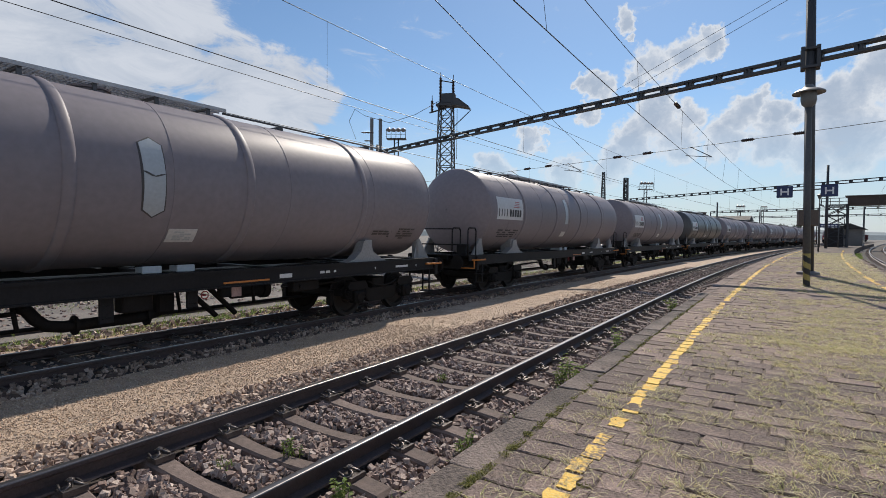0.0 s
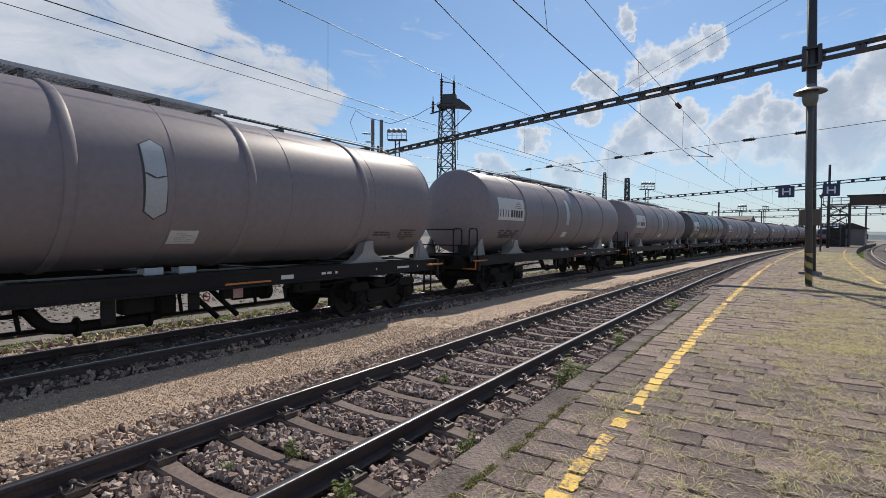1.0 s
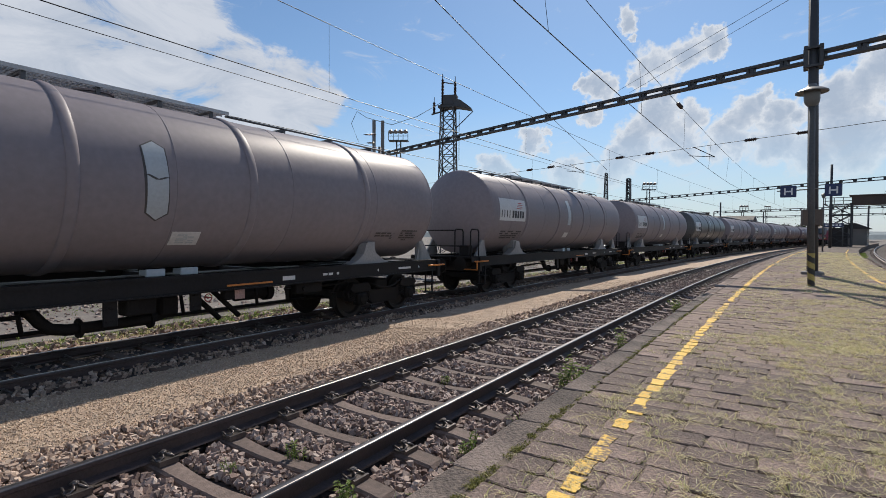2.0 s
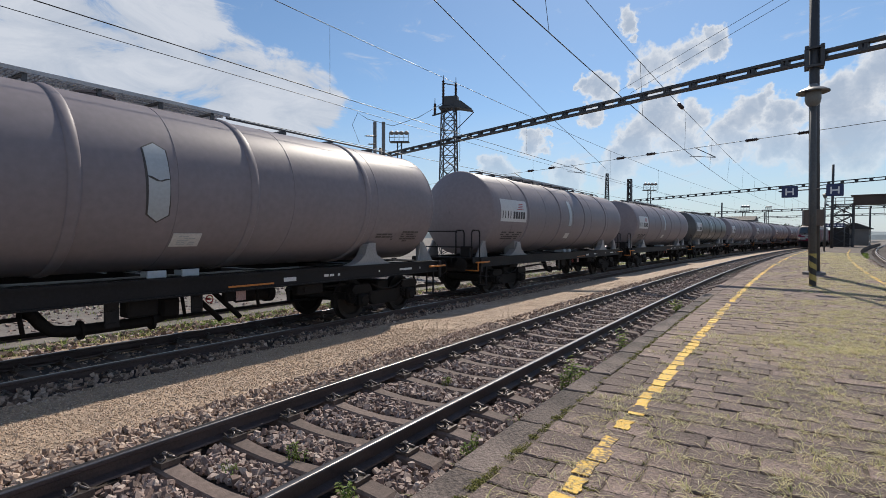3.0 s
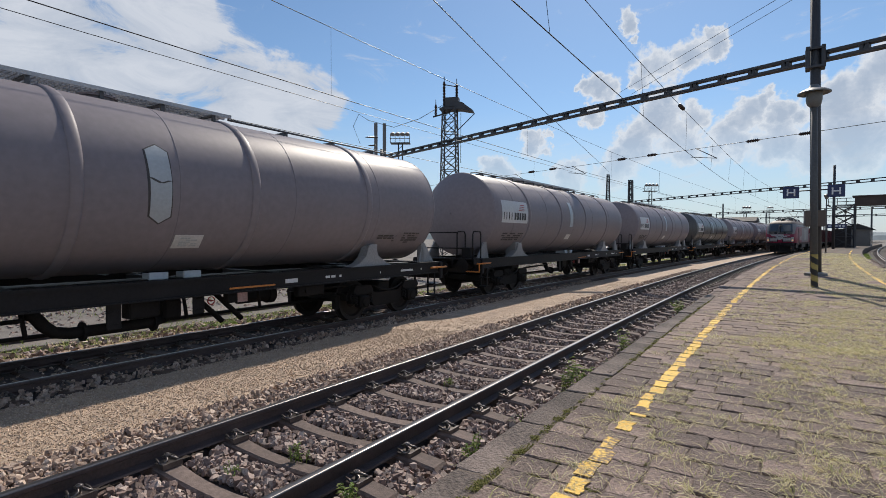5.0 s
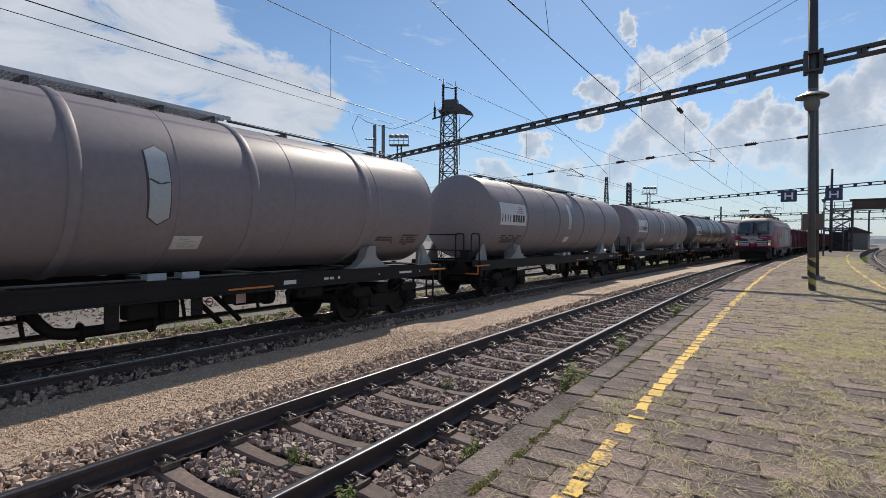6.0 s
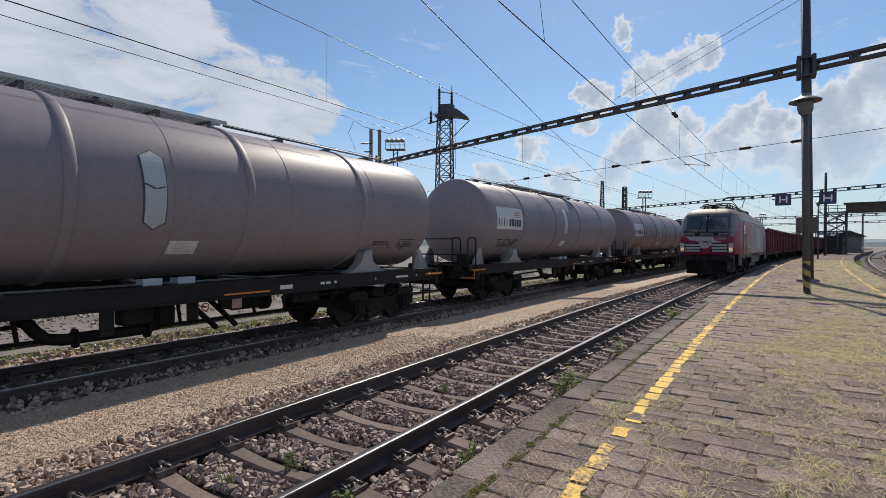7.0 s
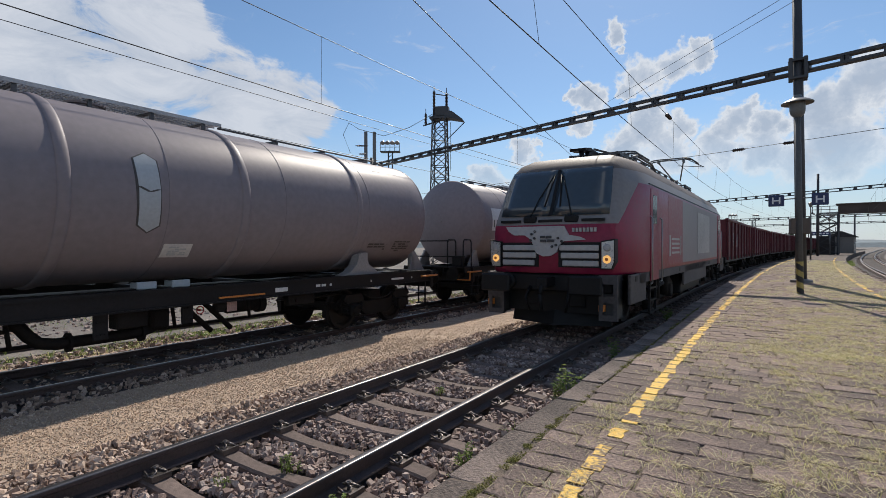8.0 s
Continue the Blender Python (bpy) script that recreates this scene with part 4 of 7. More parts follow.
    for sx in (-1, 1):
        bm = bmesh.new()
        zs = [2.28, 2.5, 2.7, 2.9, 3.0, 3.1, 3.22]
        grid = []
        for z in zs:
            xw = 1.10 - 0.07 * max(0, (z - 2.28) / 0.94) ** 1.5
            row = []
            for k in range(6):
                x = 0.02 + (xw - 0.02) * k / 5
                row.append((sx * x, slope(z) - 0.030 + 0.06 * (x / 1.03) ** 3, z))
            grid.append(row)
        out = [[bm.verts.new(p) for p in row] for row in grid]
        back = [[bm.verts.new((p[0], p[1] + 0.05, p[2])) for p in row] for row in grid]
        for i in range(len(zs) - 1):
            for k in range(5):
                bm.faces.new((out[i][k], out[i][k + 1], out[i + 1][k + 1], out[i + 1][k])).smooth = True
            for k in (0, 5):
                bm.faces.new((out[i][k], out[i + 1][k], back[i + 1][k], back[i][k]))
        for i in (0, len(zs) - 1):
            for k in range(5):
                bm.faces.new((out[i][k], out[i][k + 1], back[i][k + 1], back[i][k]))
        bmesh.ops.recalc_face_normals(bm, faces=bm.faces)
        part("windscreen", bm, M_GLASS, body, "dark sloping windscreen pane")
        bm = bmesh.new()
        wy = 2.30
        pipe(bm, [(sx * 0.42, slope(2.28) - 0.05, 2.24), (sx * 0.30, slope(2.6) - 0.06, 2.60), (sx * 0.10, slope(3.1) - 0.05, 3.08)], 0.012, 6)
        pipe(bm, [(sx * 0.16, slope(2.5) - 0.05, 2.45), (sx * 0.06, slope(3.12) - 0.05, 3.12)], 0.018, 6)
        box(bm, sx * 0.42 - 0.13, slope(2.26) - 0.08, 2.14, sx * 0.42 + 0.13, slope(2.26) + 0.03, 2.27, 0.02)
        part("wiper", bm, M_BLACK, body)
    bm = bmesh.new()
    pts = [(-0.03, 2.28), (0.03, 2.28), (0.025, 3.22), (-0.025, 3.22)]
    out = [bm.verts.new((x, slope(z) - 0.040, z)) for x, z in pts]
    back = [bm.verts.new((x, slope(z) + 0.05, z)) for x, z in pts]
    bm.faces.new(out)
    for i in range(4):
        bm.faces.new((out[i], out[(i + 1) % 4], back[(i + 1) % 4], back[i]))
    part("windscreen_post", bm, M_BLACK, body)
    bm = bmesh.new()
    for sx in (-1, 1):
        box(bm, min(sx * 0.62, sx * 1.05), 0.055, 2.15, max(sx * 0.62, sx * 1.05), 0.10, 2.20)
    box(bm, -0.24, 0.055, 2.15, 0.24, 0.10, 2.20)
    part("sill_strip", bm, M_BLACK, body)
    # nose: grilles, headlamps, white emblem
    for sx in (-1, 1):
        bm = bmesh.new()
        box(bm, min(sx * 0.20, sx * 0.98), -0.012, 1.29, max(sx * 0.20, sx * 0.98), 0.08, 1.76)
        grille = part("grille", bm, M_BLACK, body, "black nose grille with pale bars")
        for i in range(3):
            bm = bmesh.new()
            inn = 0.22 + 0.03 * (2 - i)
            box(bm, min(sx * inn, sx * 0.965), -0.035, 1.315 + 0.145 * i, max(sx * inn, sx * 0.965), 0.0, 1.42 + 0.145 * i, 0.012)
            part("grille_bar", bm, M_LWHITE, grille, "pale grille bar")
        bm = bmesh.new()
        prism(bm, [(sx * 1.0, 1.27), (sx * 1.20, 1.27), (sx * 1.25, 1.40), (sx * 1.25, 1.82), (sx * 1.0, 1.78)], -0.02, 0.28, "Y")
        hl = part("headlamp", bm, M_BLACK, body, "headlamp cluster, lit")
        bm = bmesh.new()
        prism(bm, [(sx * 1.02, 1.29), (sx * 1.19, 1.29), (sx * 1.235, 1.41), (sx * 1.235, 1.79), (sx * 1.02, 1.76)], -0.028, -0.015, "Y")
        part("lens", bm, M_REFLECT, hl)
        bm = bmesh.new()
        lathe(bm, [(0.075, -0.012), (0.066, -0.03), (0.03, -0.032)], 18, "Y", Matrix.Translation((sx * 1.115, -0.02, 1.45)))
        part("lamp_ring", bm, M_LAMP, hl, "glowing amber-white lamp")
        bm = bmesh.new()
        lathe(bm, [(0.03, -0.012), (0.03, -0.035), (0.002, -0.036)], 12, "Y", Matrix.Translation((sx * 1.115, -0.02, 1.45)))
        part("bulb", bm, M_ORANGE, hl)
        bm = bmesh.new()
        lathe(bm, [(0.07, -0.012), (0.05, -0.025), (0.005, -0.026)], 16, "Y", Matrix.Translation((sx * 1.12, -0.02, 1.66)))
        part("dipped_lamp", bm, M_GALV, hl)
    bm = bmesh.new()
    emblem = [(-0.92, 2.07), (0.30, 2.07), (0.34, 2.0), (0.40, 1.90), (0.62, 1.86), (0.72, 1.81), (0.30, 1.78), (0.22, 1.70), (0.18, 1.58), (0.05, 1.50), (-0.10, 1.49), (-0.24, 1.55), (-0.30, 1.70), (-0.36, 1.82), (-0.50, 1.90), (-0.72, 1.90), (-0.86, 1.98)]
    va = [bm.verts.new((x, -0.008 + (0.05 * max(0, z - 1.75) / 0.35 if z > 1.75 else 0) + 0.03 * abs(x) ** 3 - 0.026, z)) for x, z in emblem]
    vb = [bm.verts.new((v.co.x, v.co.y + 0.07, v.co.z)) for v in va]
    fe = [bm.faces.new(va)] + [bm.faces.new((va[i], va[(i + 1) % len(va)], vb[(i + 1) % len(va)], vb[i])) for i in range(len(va))]
    bmesh.ops.triangulate(bm, faces=fe[:1])
    bmesh.ops.recalc_face_normals(bm, faces=bm.faces)
    em = part("emblem", bm, M_LWHITE, body, "white bull-head shaped emblem with small dark marks")
    bm = bmesh.new()
    for i, (x, z, w) in enumerate(((-0.16, 1.84, 0.10), (-0.04, 1.84, 0.10), (-0.16, 1.77, 0.12), (-0.02, 1.77, 0.14))):
        box(bm, x, -0.040, z, x + w, 0.0, z + 0.045)
    for x, z in ((-0.34, 1.92), (-0.27, 1.97), (-0.36, 1.80), (-0.28, 1.84), (0.20, 1.84), (0.27, 1.78), (0.08, 1.68), (0.16, 1.71)):
        lathe(bm, [(0.026, -0.004), (0.026, -0.02), (0.005, -0.021)], 8, "Y", Matrix.Translation((x, -0.022, z)))
    part("emblem_mark", bm, M_INK, em)
    bm = bmesh.new()
    for i in range(7):
        box(bm, 0.46 + i * 0.068, 0.008, 1.955, 0.46 + i * 0.068 + 0.045, 0.05, 2.03)
    part("number_bars", bm, M_LWHITE, body)
    # bumper, buffers, plough, steps
    bm = bmesh.new()
    box(bm, -1.20, 0.06, 0.82, 1.20, 0.7, 1.16, 0.03)
    part("buffer_beam", bm, M_BLACK, t)
    # added black panel: stands in for deep shade below the nose, hides lit ballast
    bm = bmesh.new()
    box(bm, -1.15, 0.34, 0.40, 1.15, 0.40, 0.86)
    for x in (-0.62, 0.30):
        box(bm, x, 0.30, 0.52, x + 0.32, 0.36, 0.80, 0.02)
    part("underbeam_shade", bm, M_BLACK, t, "added black panel that stands for the shade under the buffer beam")
    for sx in (-0.875, 0.875):
        bm = bmesh.new()
        lathe(bm, [(0.16, 0.08), (0.16, 0.0), (0.12, -0.03), (0.12, -0.30), (0.09, -0.31), (0.09, -0.48)], 20, "Y", Matrix.Translation((sx, 0, 1.0)))
        box(bm, sx - 0.30, -0.55, 0.83, sx + 0.30, -0.48, 1.17, 0.03)
        part("buffer", bm, M_BLACK, t, smooth=False)
        bm = bmesh.new()
        x0 = 1.0 if sx > 0 else -1.27
        box(bm, x0, 0.10, 0.36, x0 + 0.27, 0.16, 1.16)
        for z in (0.36, 0.62, 0.90):
            box(bm, x0, 0.10, z, x0 + 0.27, 0.42, z + 0.03)
        box(bm, x0, 0.10, 0.36, x0 + 0.02, 0.42, 1.16)
        box(bm, x0 + 0.25, 0.10, 0.36, x0 + 0.27, 0.42, 1.16)
        part("step", bm, M_LSTEP, t, "grey corner steps")
        bm = bmesh.new()
        xs = (0.96, 1.29) if sx > 0 else (-1.29, -0.96)
        for z0, z1 in ((0.34, 0.44), (0.66, 0.78), (1.0, 1.165)):
            box(bm, xs[0], 0.0, z0, xs[1], 0.09, z1)
        for a in (0, 1):
            box(bm, xs[0] if a == 0 else xs[1] - 0.07, 0.002, 0.44, xs[0] + 0.07 if a == 0 else xs[1], 0.09, 1.0)
        part("corner_fairing", bm, M_LSKIRT, t, "grey corner fairing with two step openings")
        bm = bmesh.new()
        box(bm, x0 - 0.05, 0.02, 0.50, x0 + 0.06, 0.10, 0.62)
        part("marker", bm, M_ORANGE, t)
    bm = bmesh.new()
    for sx in (-1, 1):
        va = [bm.verts.new((sx * x, y + d, z)) for d in (0.0, 0.05) for x, y, z in ((0.0, 0.20, 0.16), (1.02, 0.55, 0.16), (1.0, 0.62, 0.44), (0.0, 0.32, 0.44))]
        for q in ((0, 1, 2, 3), (4, 5, 6, 7), (0, 1, 5, 4), (1, 2, 6, 5), (2, 3, 7, 6), (3, 0, 4, 7)):
            bm.faces.new([va[k] for k in q])
    bmesh.ops.recalc_face_normals(bm, faces=bm.faces)
    part("snow_plough", bm, M_BLACK, t)
    bm = bmesh.new()
    box(bm, -0.10, -0.35, 0.92, 0.10, 0.08, 1.10, 0.02)
    pipe(bm, [(0, -0.3, 1.0), (0, -0.42, 0.8), (0, -0.36, 0.5)], 0.04, 8)
    part("coupling", bm, M_BLACK, t)
    for x in (-0.4, 0.4):
        bm = bmesh.new()
        cable(bm, [(x, 0.05, 0.9), (x * 1.05, -0.12, 0.7), (x * 0.9, -0.06, 0.45)], 0.03, 8)
        part("brake_hose", bm, M_BLACK, t)
    # bogies
    for yc in (3.7, LL - 3.7):
        bm = bmesh.new()
        for sx in (-1, 1):
            x0, x1 = sorted((sx * 1.0, sx * 1.2))
            prism(bm, [(yc - 2.1, 0.70), (yc - 2.0, 0.45), (yc - 0.6, 0.40), (yc + 0.6, 0.40), (yc + 2.0, 0.45), (yc + 2.1, 0.70), (yc + 1.6, 0.92), (yc - 1.6, 0.92)], x0, x1, "X")
            tube(bm, (sx * 1.28, yc - 0.5, 0.5), (sx * 1.28, yc - 0.5, 0.95), 0.1, seg=10)
            tube(bm, (sx * 1.28, yc + 0.5, 0.5), (sx * 1.28, yc + 0.5, 0.95), 0.1, seg=10)
            tube(bm, (sx * 1.3, yc - 1.3, 0.72), (sx * 1.3, yc + 0.2, 0.8), 0.05, seg=8)
        box(bm, -1.0, yc - 0.4, 0.45, 1.0, yc + 0.4, 0.95)
        bo = part("bogie", bm, M_BOGIE, t, "dark locomotive bogie")
        for d in (-1.3, 1.3):
            wheelset(bo, yc + d, 0.56)
            for sx in (-1, 1):
                bm = bmesh.new()
                tube(bm, (sx * 1.1, yc + d, 0.56), (sx * 1.32, yc + d, 0.56), 0.17, seg=14)
                part("axle_box", bm, M_BOGIE, bo)
    bm = bmesh.new()
    box(bm, -1.3, 6.4, 0.35, 1.3, 10.1, 1.1, 0.04)
    part("transformer_case", bm, M_BLACK, t)
    # sides: door, windows, pale panels, grab rails
    for sx in (-1, 1):
        def plate(y0, z0, y1, z1, lift, th=0.004):
            b2 = bmesh.new()
            x0, x1 = sorted((sx * (1.48 + lift - th), sx * (1.48 + lift)))
            box(b2, x0, y0, z0, x1, y1, z1)
            return b2
        pw = part("livery_panel", plate(5.6, 1.25, 13.6, 2.88, 0.004), M_LPANEL, body, "pale grey-white livery panel")
        part("livery_patch", plate(3.6, 1.25, 5.6, 2.88, 0.003), M_RED, body)
        part("livery_picture", plate(8.3, 1.45, 11.2, 2.72, 0.010), M_LPICT, body, "pale faded picture panel")
        bm = bmesh.new()
        for y0, y1 in ((3.75, 3.9), (5.25, 5.35)):
            box(bm, min(sx * 1.48, sx * 1.488), y0, 1.45, max(sx * 1.48, sx * 1.488), y1, 1.95)
        for i in range(4):
            box(bm, min(sx * 1.48, sx * 1.488), 4.05, 1.50 + i * 0.11, max(sx * 1.48, sx * 1.488), 5.1, 1.55 + i * 0.11)
        part("side_logo", bm, M_LWHITE, body, "white side logo in plain strokes")
        for y0 in (1.75, LL - 2.65):
            dm = plate(y0, 0.98, y0 + 0.75, 2.86, 0.012, 0.012)
            door = part("door", dm, M_RED, body, "red cab door")
            b2 = bmesh.new()
            box(b2, min(sx * 1.48, sx * 1.496), y0 + 0.16, 2.15, max(sx * 1.48, sx * 1.496), y0 + 0.55, 2.74, 0.0)
            part("door_window", b2, M_GLASS, door)
            for yy in (y0 - 0.10, y0 + 0.86):
                b2 = bmesh.new()
                pipe(b2, [(sx * 1.49, yy, 2.3), (sx * 1.54, yy, 2.25), (sx * 1.54, yy, 0.95), (sx * 1.49, yy, 0.9)], 0.016, 6)
                part("grab_rail", b2, M_GALV, body, "steel grab rail")
            b2 = bmesh.new()
            for z in (0.30, 0.55, 0.80):
                box(b2, min(sx * 1.25, sx * 1.46), y0 + 0.1, z, max(sx * 1.25, sx * 1.46), y0 + 0.65, z + 0.03)
            for yy in (y0 + 0.08, y0 + 0.65):
                box(b2, min(sx * 1.42, sx * 1.46), yy, 0.28, max(sx * 1.42, sx * 1.46), yy + 0.03, 1.0)
            part("door_step", b2, M_BLACK, t)
    # roof equipment
    def pantograph(y, up, flip):
        bm = bmesh.new()
        base = 3.74 if up else 3.60
        for x in (-0.55, 0.55):
            for yy in (-0.5, 0.5):
                lathe(bm, [(0.06, 0), (0.09, 0.04), (0.06, 0.08), (0.09, 0.12), (0.06, 0.16), (0.03, 0.2)], 10, "Z", Matrix.Translation((x, y + yy, base)))
        for x in (-0.55, 0.55):
            box(bm, x - 0.03, y - 0.7, base + 0.2, x + 0.03, y + 0.7, base + 0.26)
        for yy in (-0.65, 0.6):
            box(bm, -0.6, y + yy, base + 0.2, 0.6, y + yy + 0.05, base + 0.26)
        pan = part("pantograph", bm, M_GRATE, t, "raised pantograph" if up else "folded pantograph")
        knee = Vector((0, y + flip * (1.15 if up else 1.0), base + (0.62 if up else 0.30)))
        head = Vector((0, y - flip * (0.15 if up else 0.55), 5.06 if up else base + 0.42))
        bm = bmesh.new()
        tube(bm, (0, y - flip * 0.5, base + 0.26), knee, 0.05, seg=8)
        for x in (-0.2, 0.2):
            tube(bm, (x * 0.6, knee.y, knee.z), (x * 2.2, head.y, head.z - 0.12), 0.025, seg=8)
        part("arm", bm, M_GRATE, pan)
        bm = bmesh.new()
        for d in (-0.18, 0.18):
            pipe(bm, [(-0.95, head.y + d, head.z - 0.22), (-0.7, head.y + d, head.z - 0.03), (-0.5, head.y + d, head.z), (0.5, head.y + d, head.z), (0.7, head.y + d, head.z - 0.03), (0.95, head.y + d, head.z - 0.22)], 0.025, 6)
        for x in (-0.45, 0.45):
            box(bm, x - 0.02, head.y - 0.2, head.z - 0.14, x + 0.02, head.y + 0.2, head.z - 0.03)
        part("collector", bm, M_GRATE, pan)
    pantograph(3.4, False, -1)
    pantograph(12.6, True, 1)
    bm = bmesh.new()
    for y in np.arange(4.6, 11.5, 1.0):
        tube(bm, (0.5, y, 3.72), (0.5, y, 3.98), 0.05, seg=8)
    pipe(bm, [(0.5, 4.2, 3.98), (0.5, 11.6, 3.98)], 0.02, 6)
    pipe(bm, [(0.9, 2.4, 3.62), (0.95, 2.9, 3.74), (0.95, 4.4, 3.74), (1.0, 4.8, 3.5)], 0.03, 6)
    part("roof_line", bm, M_GRATE, t)
    bm = bmesh.new()
    prism(bm, [(1.9, 3.62), (2.1, 3.86), (3.2, 3.84), (3.3, 3.7)], 0.05, 0.12, "X")
    box(bm, -0.05, 1.85, 3.62, 0.05, 1.95, 3.80, 0.02)
    prism(bm, [(1.70, 3.77), (1.68, 3.82), (2.12, 3.88), (2.14, 3.80)], -0.20, 0.16, "X")
    part("horn_cover", bm, M_BLACK, t)
    return t


LOCO = locomotive()

# ======================================================= red open wagons behind the locomotive
M_WRED = mat("wagon_red", (0.095, 0.012, 0.020), 0.6, var=0.3, scale=5, bump=0.08)
GL = 14.2


def open_wagon():
    t = thing("open_wagon", pose(0, 0, 0), "red high-sided open freight wagon with ribbed steel sides", "freight wagon", "freight train")
    bm = bmesh.new()
    for sx in (-1, 1):
        box(bm, sx * 1.36 - 0.02, 0.75, 1.16, sx * 1.36 + 0.02, GL - 0.75, 2.92)
    for y in (0.75, GL - 0.75):
        box(bm, -1.36, y - 0.02, 1.16, 1.36, y + 0.02, 2.92)
    box(bm, -1.36, 0.75, 1.12, 1.36, GL - 0.75, 1.20)
    body = part("body", bm, M_WRED, t, "red steel box body")
    for sx in (-1, 1):
        bm = bmesh.new()
        box(bm, sx * 1.40 - 0.06, 0.70, 2.86, sx * 1.40 + 0.06, GL - 0.70, 2.98, 0.02)
        part("top_rail", bm, M_WRED, body)
        for i in range(9):
            y = 0.85 + (GL - 1.7) * i / 8
            bm = bmesh.new()
            box(bm, min(sx * 1.38, sx * 1.47), y - 0.06, 1.0, max(sx * 1.38, sx * 1.47), y + 0.06, 2.86, 0.015)
            part("rib", bm, M_WRED, body)
        bm = bmesh.new()
        box(bm, sx * 1.30 - 0.06, 0.6, 0.90, sx * 1.30 + 0.06, GL - 0.6, 1.15)
        part("solebar", bm, M_FRAME, t)
    for y in (0.60, GL - 0.60):
        bm = bmesh.new()
        box(bm, -1.3, y - 0.07, 0.85, 1.3, y + 0.07, 1.18, 0.02)
        part("headstock", bm, M_FRAME, t)
    freight_bogie(t, 2.6)
    freight_bogie(t, GL - 2.6)
    buffers(t, 0.55, -1)
    buffers(t, GL - 0.55, 1)
    bm = bmesh.new()
    tube(bm, (0.3, 5.6, 0.7), (0.3, 7.4, 0.7), 0.2, seg=14)
    pipe(bm, [(0.9, 4.2, 0.6), (0.9, GL - 4.2, 0.6)], 0.03, 6)
    part("brake_gear", bm, M_BOGIE, t)
    return t


WAGONS = [open_wagon()]
for i in range(7):
    WAGONS.append(copy_thing(WAGONS[0], pose(0, 0, 0)))
rnd = random.Random(11)
bm = bmesh.new()
for k, (y, z, a) in enumerate(((3.2, 1.6, 0.1), (3.6, 1.65, -0.1), (4.1, 1.55, 0.05), (4.5, 1.7, 0.2), (4.9, 1.6, -0.15), (5.3, 1.6, 0.1))):
    prism(bm, [(y, z), (y + 0.08, z), (y + 0.08 + a, z + 0.7), (y + a, z + 0.7)], 1.382, 1.386, "X")
part("scrawl", bm, M_LWHITE, WAGONS[0], "white painted scrawl")["kind"] = "stuff"

# ======================================================= lineside: posts, gantries, wires
M_POST = mat("post_paint", (0.085, 0.085, 0.085), 0.6, var=0.3, scale=5, bump=0.1)
M_POSTY = mat("post_yellow", (0.42, 0.33, 0.10), 0.7, var=0.3, scale=6, bump=0.1)
M_POSTK = mat("post_black", (0.035, 0.033, 0.03), 0.65, var=0.3, scale=6, bump=0.1)
M_STEEL = mat("gantry_steel", (0.055, 0.056, 0.062), 0.55, metal=0.2, var=0.3, scale=5, bump=0.08)
M_SIGN = mat("sign_blue", (0.022, 0.035, 0.11), 0.45, var=0.12, scale=6, bump=0.02)
M_SIGNW = mat("sign_white", (0.72, 0.73, 0.75), 0.5, var=0.08, scale=6, bump=0.02)
M_LAMPW = mat("lamp_enamel", (0.14, 0.137, 0.13), 0.45, var=0.2, scale=6, bump=0.03)
M_BOX = mat("box_brown", (0.10, 0.075, 0.06), 0.6, var=0.3, scale=6, bump=0.06)
M_CABLE = mat("wire_dark", (0.035, 0.034, 0.034), 0.5, metal=0.4, var=0.2, scale=8, bump=0.0)
M_INSUL = mat("insulator", (0.05, 0.03, 0.025), 0.25, var=0.2, scale=8, bump=0.0)
M_DIST = mat("distant_concrete", (0.16, 0.16, 0.165), 0.85, var=0.25, scale=2, bump=0.1)
M_DARKROOF = mat("dark_roofing", (0.05, 0.045, 0.045), 0.8, var=0.3, scale=3, bump=0.15)
M_PLASTER = mat("grey_plaster", (0.20, 0.19, 0.18), 0.9, var=0.3, scale=2, bump=0.2)
M_BRIDGE = mat("bridge_cladding", (0.085, 0.06, 0.05), 0.75, var=0.3, scale=3, bump=0.12)


def striped_pole(parent, r, h, pitch=0.34):
    bm = bmesh.new()
    seg, n = 20, 40
    rings = [[bm.verts.new((r * math.cos(2 * math.pi * i / seg), r * math.sin(2 * math.pi * i / seg), h * k / n)) for i in range(seg)] for k in range(n + 1)]
    for k in range(n):
        for i in range(seg):
            f = bm.faces.new((rings[k][i], rings[k][(i + 1) % seg], rings[k + 1][(i + 1) % seg], rings[k + 1][i]))
            f.material_index = int(math.floor((h * k / n + abs(i / seg - 0.25) * 0.30) / (pitch / 2))) % 2
            f.smooth = True
    part("warning_stripes", bm, [M_POSTY, M_POSTK], parent, "yellow and black warning stripes")


